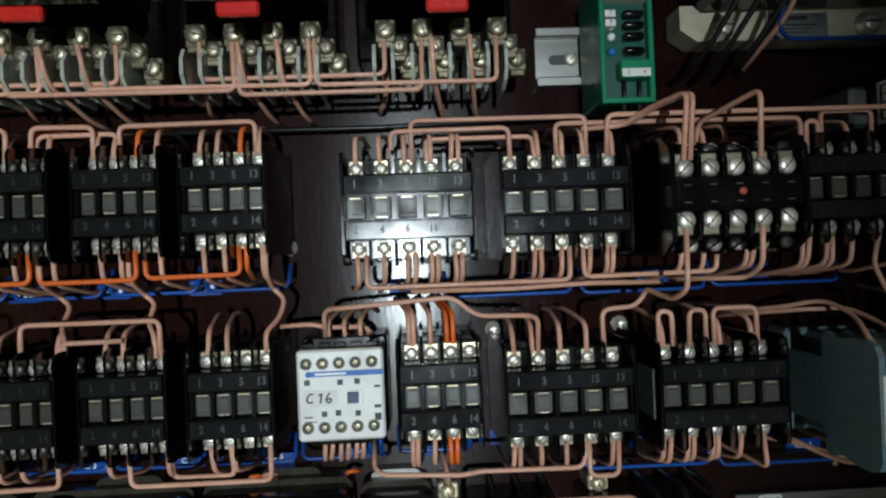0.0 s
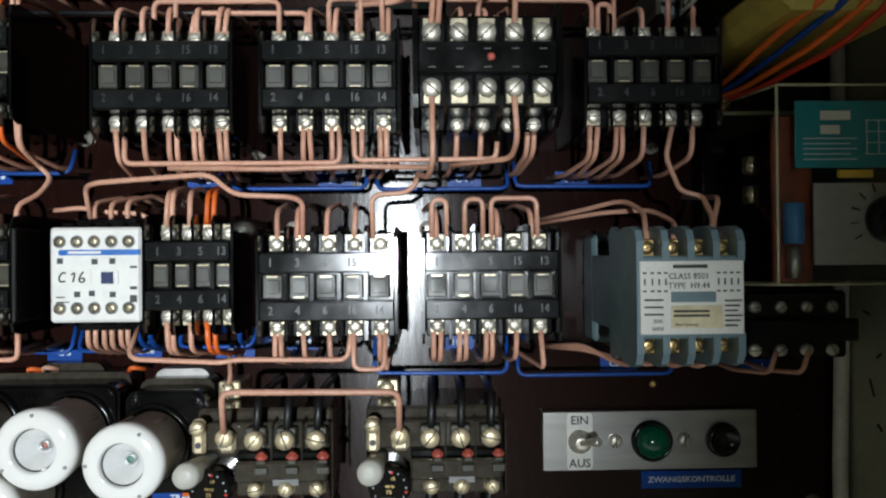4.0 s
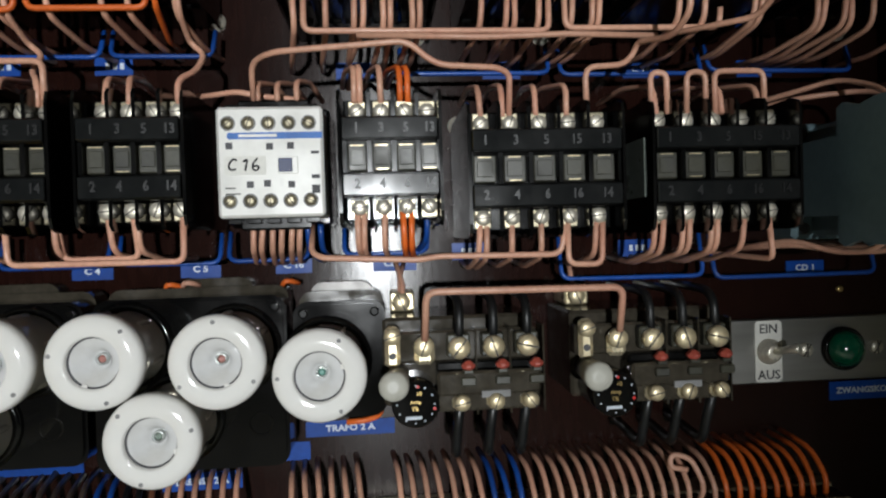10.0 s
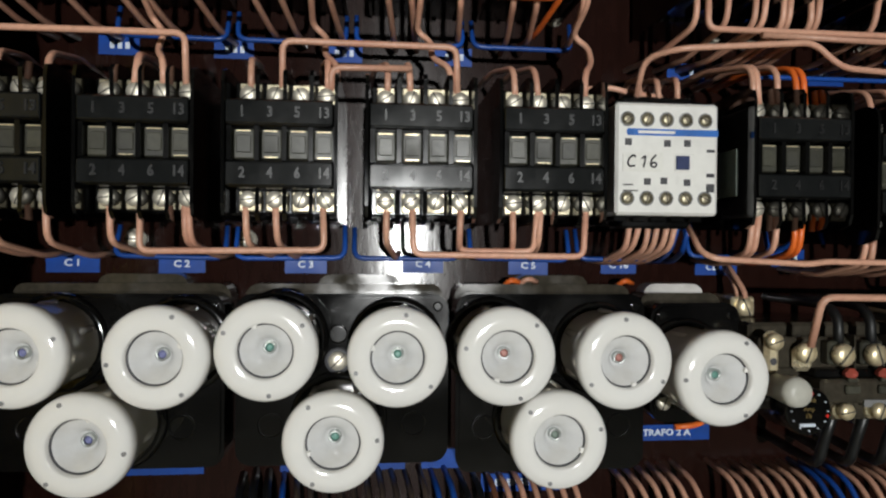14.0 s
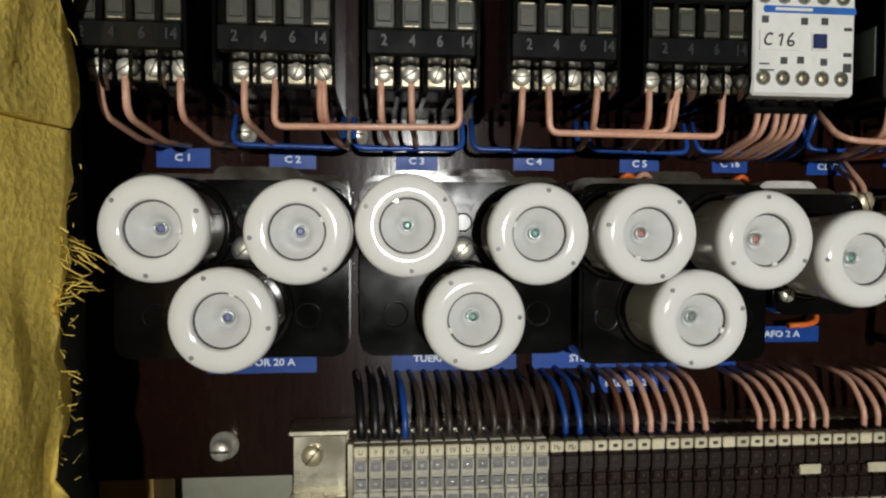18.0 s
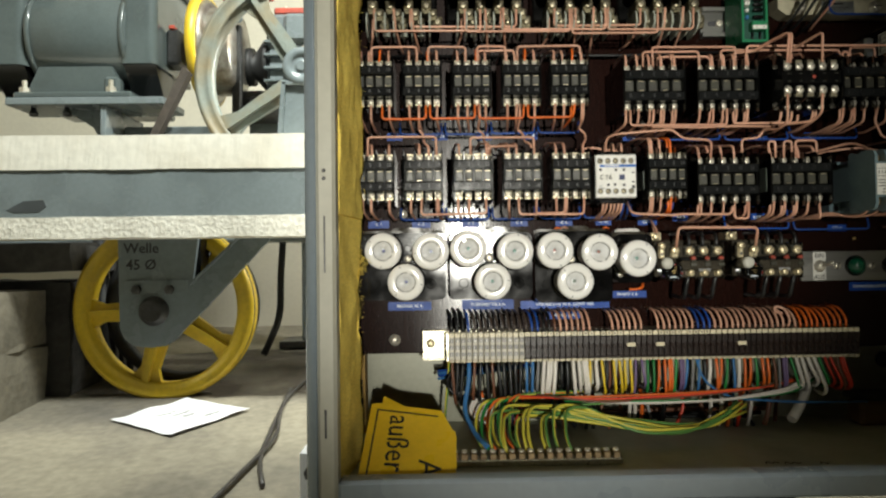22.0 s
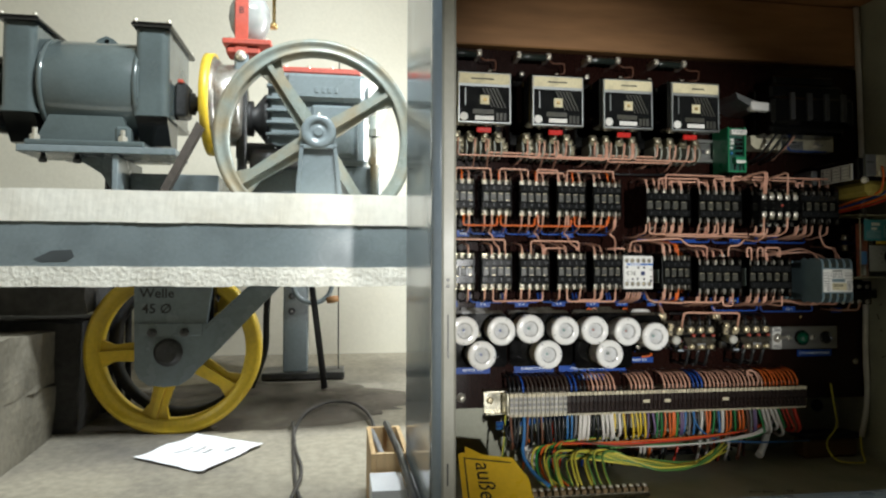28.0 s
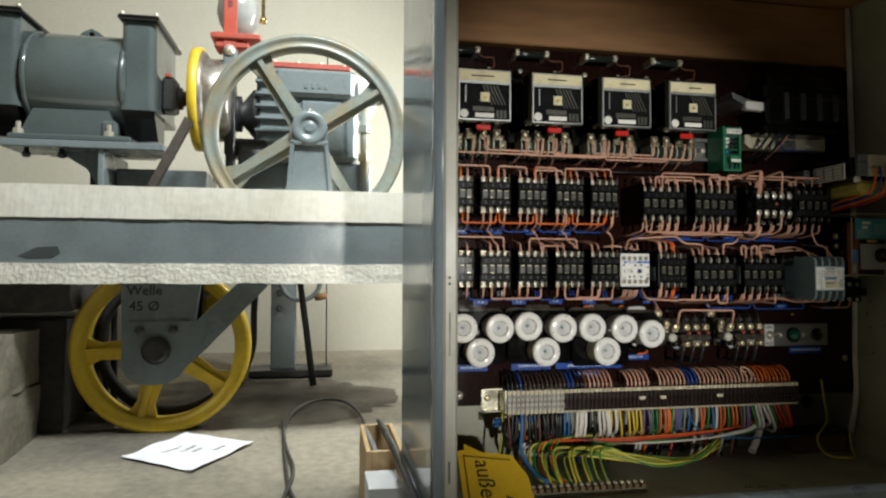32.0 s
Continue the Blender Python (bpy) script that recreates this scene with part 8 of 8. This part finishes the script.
for k, mat in enumerate(order):
    x = -0.1845 + PITCH * k
    if 3 == k:
        wire([(x, -0.034, 0.2340), (x - 0.001, -0.040, 0.2100), (x - 0.008, -0.050, 0.1800), (x + 0.004, -0.080, 0.1600), (x + 0.014, -0.105, 0.1560)], mat, 0.0026, 0.02, "thick {} wire from the terminal strip to the cabinet floor", "field wires")
        continue
    low = 0.196 + dice.uniform(-0.006, 0.004) - (0.010 if k < 13 else 0)
    pull = dice.uniform(-0.004, 0.004) + (0.012 if k > 58 else 0)
    wide = 0.0022 if mat in (WHITE_WIRE, BLACK_WIRE) else 0.0016
    for d in ((0.0,) if k < 16 or dice.random() < 0.9 else (-0.0013, 0.0017)):
        wire([(x + d, -0.0300, 0.2335), (x + d + pull * 0.3, -0.0330, 0.2180), (x + d + pull, -0.0325, low + 0.003), (x + d + pull + 0.002, -0.0200, low - 0.005), (x + d + pull + 0.003, -0.0030, low - 0.003)], mat, wide, 0.009, "{} field wire hanging from the terminal strip", "field wires")

# bundles behind and below
def run(points, mat, r=0.0015, what="{} wire bundled along the back of the cabinet"):
    wire(points, mat, r, 0.03, what, "wire bundle")


for k in (0, 2, 4):
    run([(-0.130 + 0.01 * k, -0.036, 0.190 + 0.001 * k), (-0.02, -0.039 - 0.0012 * k, 0.191 - 0.0016 * k), (0.08, -0.039, 0.194 - 0.0012 * k), (0.17, -0.034, 0.197), (0.225, -0.020, 0.204 + 0.002 * k)], (ORANGE, RED_WIRE, RED_WIRE, ORANGE, BROWN_WIRE)[k], 0.0013)
for k in range(4):
    run([(-0.06 + 0.02 * k, -0.040, 0.1870 - 0.0012 * k), (0.03, -0.043, 0.1860 - 0.001 * k), (0.12, -0.040, 0.1850), (0.20, -0.034, 0.1910 + 0.002 * k), (0.232, -0.022, 0.2050 + 0.004 * k)], WHITE_WIRE if k else GREEN_WIRE, 0.0013)
run([(0.090, -0.034, 0.2330), (0.098, -0.036, 0.2050), (0.130, -0.030, 0.1850), (0.210, -0.024, 0.1780), (0.300, -0.010, 0.1740)], LIGHT_BLUE, 0.0014)
run([(-0.140, -0.026, 0.1850), (-0.06, -0.034, 0.1800), (0.0, -0.034, 0.1830), (0.040, -0.034, 0.1880)], EARTH_WIRE, 0.0014)
run([(-0.130, -0.022, 0.1900), (-0.05, -0.030, 0.1880), (0.05, -0.028, 0.1900)], GREEN_WIRE, 0.0013)
for k in range(4):
    run([(-0.200, -0.012, 0.2180 - 0.003 * k), (-0.15, -0.008, 0.2200 - 0.002 * k), (-0.09, -0.006, 0.2220)], LIGHT_BLUE if k % 2 else BLUE, 0.0014)
for k in range(3):
    run([(-0.170 + 0.006 * k, -0.020, 0.2280), (-0.192 + 0.004 * k, -0.028, 0.2120), (-0.186 + 0.006 * k, -0.034, 0.1960 - 0.004 * k), (-0.168 + 0.006 * k, -0.024, 0.1900)], BLACK_WIRE, 0.0022, "black wire looped below the terminal strip")
run([(-0.1860, -0.012, 0.2330), (-0.1900, -0.020, 0.1950), (-0.1930, -0.012, 0.1600), (-0.1920, 0.010, 0.1440)], EARTH_WIRE, 0.0016, "{} wire running down to the cabinet floor")
for k in range(10):
    x = -0.150 + 0.0084 * k + 0.003 * math.sin(k * 2.3)
    top = 0.179 + 0.006 * math.sin(k * 1.7)
    run([(x + 0.004, -0.108, 0.1520), (x + 0.001, -0.098, 0.1640), (x + 0.006, -0.066, top + 0.004), (x + 0.035, -0.050, top + 0.001), (0.010, -0.052 - 0.0022 * k, 0.1690 - 0.0028 * (k % 5)), (0.060, -0.050 - 0.0022 * k, 0.1610 - 0.0026 * (k % 4)), (0.104, -0.042 - 0.0014 * k, 0.1600 + 0.0022 * (k % 4)), (0.140 + 0.004 * (k % 3), -0.026 - 0.002 * (k % 3), 0.1700 + 0.0028 * (k % 5))], EARTH_WIRE, 0.0017, "{} earth wire sagging in a bundle above the cabinet floor")
for k in range(7):
    x = -0.160 + 0.006 * k
    run([(x + 0.090, -0.022, 0.1880 + 0.001 * k), (x + 0.040, -0.030, 0.1890 + 0.001 * k), (x + 0.010, -0.036, 0.1870 + 0.001 * k), (x + 0.001, -0.048, 0.1740), (x - 0.001, -0.070, 0.1580), (x + 0.004, -0.106, 0.1540)], (EARTH_WIRE, GREEN_WIRE, ORANGE)[k % 3], 0.0016, "{} wire dropping to the earth bar")
for x, mat in ((-0.160, ORANGE), (-0.150, ORANGE), (-0.118, VIOLET_WIRE), (-0.105, RED_WIRE), (-0.070, BLUE), (-0.058, BROWN_WIRE), (-0.030, BLACK_WIRE), (-0.022, BLACK_WIRE), (0.020, WHITE_WIRE), (0.026, WHITE_WIRE), (0.034, ORANGE), (0.060, BLACK_WIRE), (0.115, WHITE_WIRE), (0.128, WHITE_WIRE), (0.138, ORANGE), (0.150, RED_WIRE), (0.162, WHITE_WIRE)):
    run([(x, -0.012, 0.1930), (x + 0.003, -0.008, 0.1720), (x + 0.006, 0.010, 0.1440)], mat, 0.0022, "{} wire dropping behind the bundles to the cabinet floor")
single("white_tube", Form().tube([(0.2000, -0.030, 0.1600), (0.2150, -0.020, 0.1720), (0.2320, -0.008, 0.1950)], 0.0055, 0.02, 12), WHITE_WIRE, "short white plastic tube lying under the wires", "tube")
single("white_coil", Form().tube([(-0.152 + (0.002 + 0.00028 * k) * math.cos(0.6 * k), -0.016 - 0.0001 * k, 0.176 + (0.002 + 0.00028 * k) * math.sin(0.6 * k)) for k in range(40)] + [(-0.146, -0.022, 0.160), (-0.138, -0.026, 0.145)], 0.0012, 0.004, 8), WHITE_WIRE, "coiled white wire behind the earth wires", "wire")

bar = thing("earth_bar", (-0.1050, -0.1150, CZ0), "nickel earth bar with a row of clamp screws", "earth bar")
part("rail", Form().box(-0.085, 0.085, -0.008, 0.008, 0.0, 0.006, 0.001), NICKEL, bar)
for k in range(18):
    x = -0.0800 + 0.0094 * k
    clip = part("clamp", Form().box(x - 0.0036, x + 0.0036, -0.0070, 0.0070, 0.0055, 0.0125, 0.001), CLAMP, bar)
    part("screw", Form().lathe((x, -0.001, 0.0120), (0, -0.3, 1), [(0.0030, 0), (0.0030, 0.0020), (0.002, 0.0026)], 12), NICKEL, clip)
for k, (x0, n) in enumerate(((0.118, 5), (0.136, 6), (0.170, 4))):
    marks = [(x0 + 0.0036 * i, -0.128 - 0.002 * k + (0.0050 if i % 2 else -0.0032) * (1 - 0.12 * i), CZ0 + 0.0002) for i in range(n)]
    single("pencil_scribble", Form().tube(marks, 0.0005, 0.0006, 5), PRINT, "small dark pencil scribble on the cabinet bottom", "scribble")
for k in range(15):
    x = -0.120 + 0.0240 * k + dice.uniform(-0.004, 0.004)
    mat = (BLACK_WIRE, BLACK_WIRE, BROWN_WIRE, BROWN_WIRE, GREY_WIRE, BLACK_WIRE, RED_WIRE, BROWN_WIRE)[(k * 5 + 1) % 8]
    y = dice.uniform(0.006, 0.034)
    run([(x, y - 0.006, 0.2240), (x + dice.uniform(-0.006, 0.006), y, 0.1950), (x + dice.uniform(-0.012, 0.012), y, 0.1680), (x + dice.uniform(-0.014, 0.014), y - 0.004, CZ0 + 0.003)], mat, dice.uniform(0.0018, 0.0030), "{} wire dropping behind the bundles to the cabinet floor")
for k in range(3):
    z, y = 0.1460 + 0.0052 * k, 0.040 - 0.003 * (k % 3)
    run([(-0.130 + 0.012 * k, y, z + 0.012), (-0.04, y + 0.004, z), (0.08, y, z + 0.003), (0.190 + 0.010 * k, y + 0.002, z + 0.001)], (BLACK_WIRE, BLACK_WIRE, BROWN_WIRE)[k % 3], 0.0028)

# ---- slotted black strip under the cabinet, before a panel added for lit floor ----
single("white_board", Form().box(-0.262, 0.070, -0.150, -0.146, 0.004, 0.124, 0.001), SHEET, "white panel added for the bright floor under the cabinet", "board")
duct = thing("slotted_strip", (0, -0.176, 0.129), "black slotted plastic strip hanging under the cabinet", "strip")
part("back", Form().box(-0.185, 0.120, -0.003, 0.003, -0.010, -0.001, 0.001), BAKELITE, duct)
for k in range(11):
    x = -0.1690 + 0.0285 * k
    part("finger", Form().box(x - 0.0075, x + 0.0075, -0.0025, 0.0025, -0.085, -0.0095, 0.001), BAKELITE, duct)

# ---- tubular resistors above the plug-in relays ----
for x in (-0.2500, -0.1460, -0.0390, 0.0670):
    ob = thing("tube_resistor", (x, 0, 0.7500), "dark glazed tube resistor between bright end clips", "resistor", "resistors along the top")
    part("tube", Form().lathe((-0.0190, -0.020, 0.0), (1, 0, 0), [(0.0042, 0), (0.0052, 0.002), (0.0052, 0.036), (0.0042, 0.038)], 16), GREEN_GLAZE, ob)
    for d in (-0.0225, 0.0225):
        clip = part("end_clip", Form().box(d - 0.0035, d + 0.0035, -0.0260, 0.0, -0.0040, 0.0060, 0.001), NICKEL, ob)
        part("screw", SCREWS[1], NICKEL, clip, "", (d, -0.0262, 0.0010))
    part("lead", Form().tube([(0.0225, -0.022, -0.003), (0.0290, -0.026, -0.010), (0.0460, -0.026, -0.009), (0.0480, -0.020, -0.022), (0.0330, -0.020, -0.024)], 0.0010, 0.004), BROWN_WIRE, ob)

# ---- black and coloured wires behind the fuse holders ----
for x, mat in ((-0.0640, ORANGE), (-0.0560, COPPER), (-0.0080, ORANGE)):
    wire([(x, -0.008, 0.3770), (x + 0.003, -0.016, 0.3820), (x + 0.009, -0.010, 0.3800)], mat, 0.0013, 0.004, "{} wire end behind the fuse holder", "board wires")
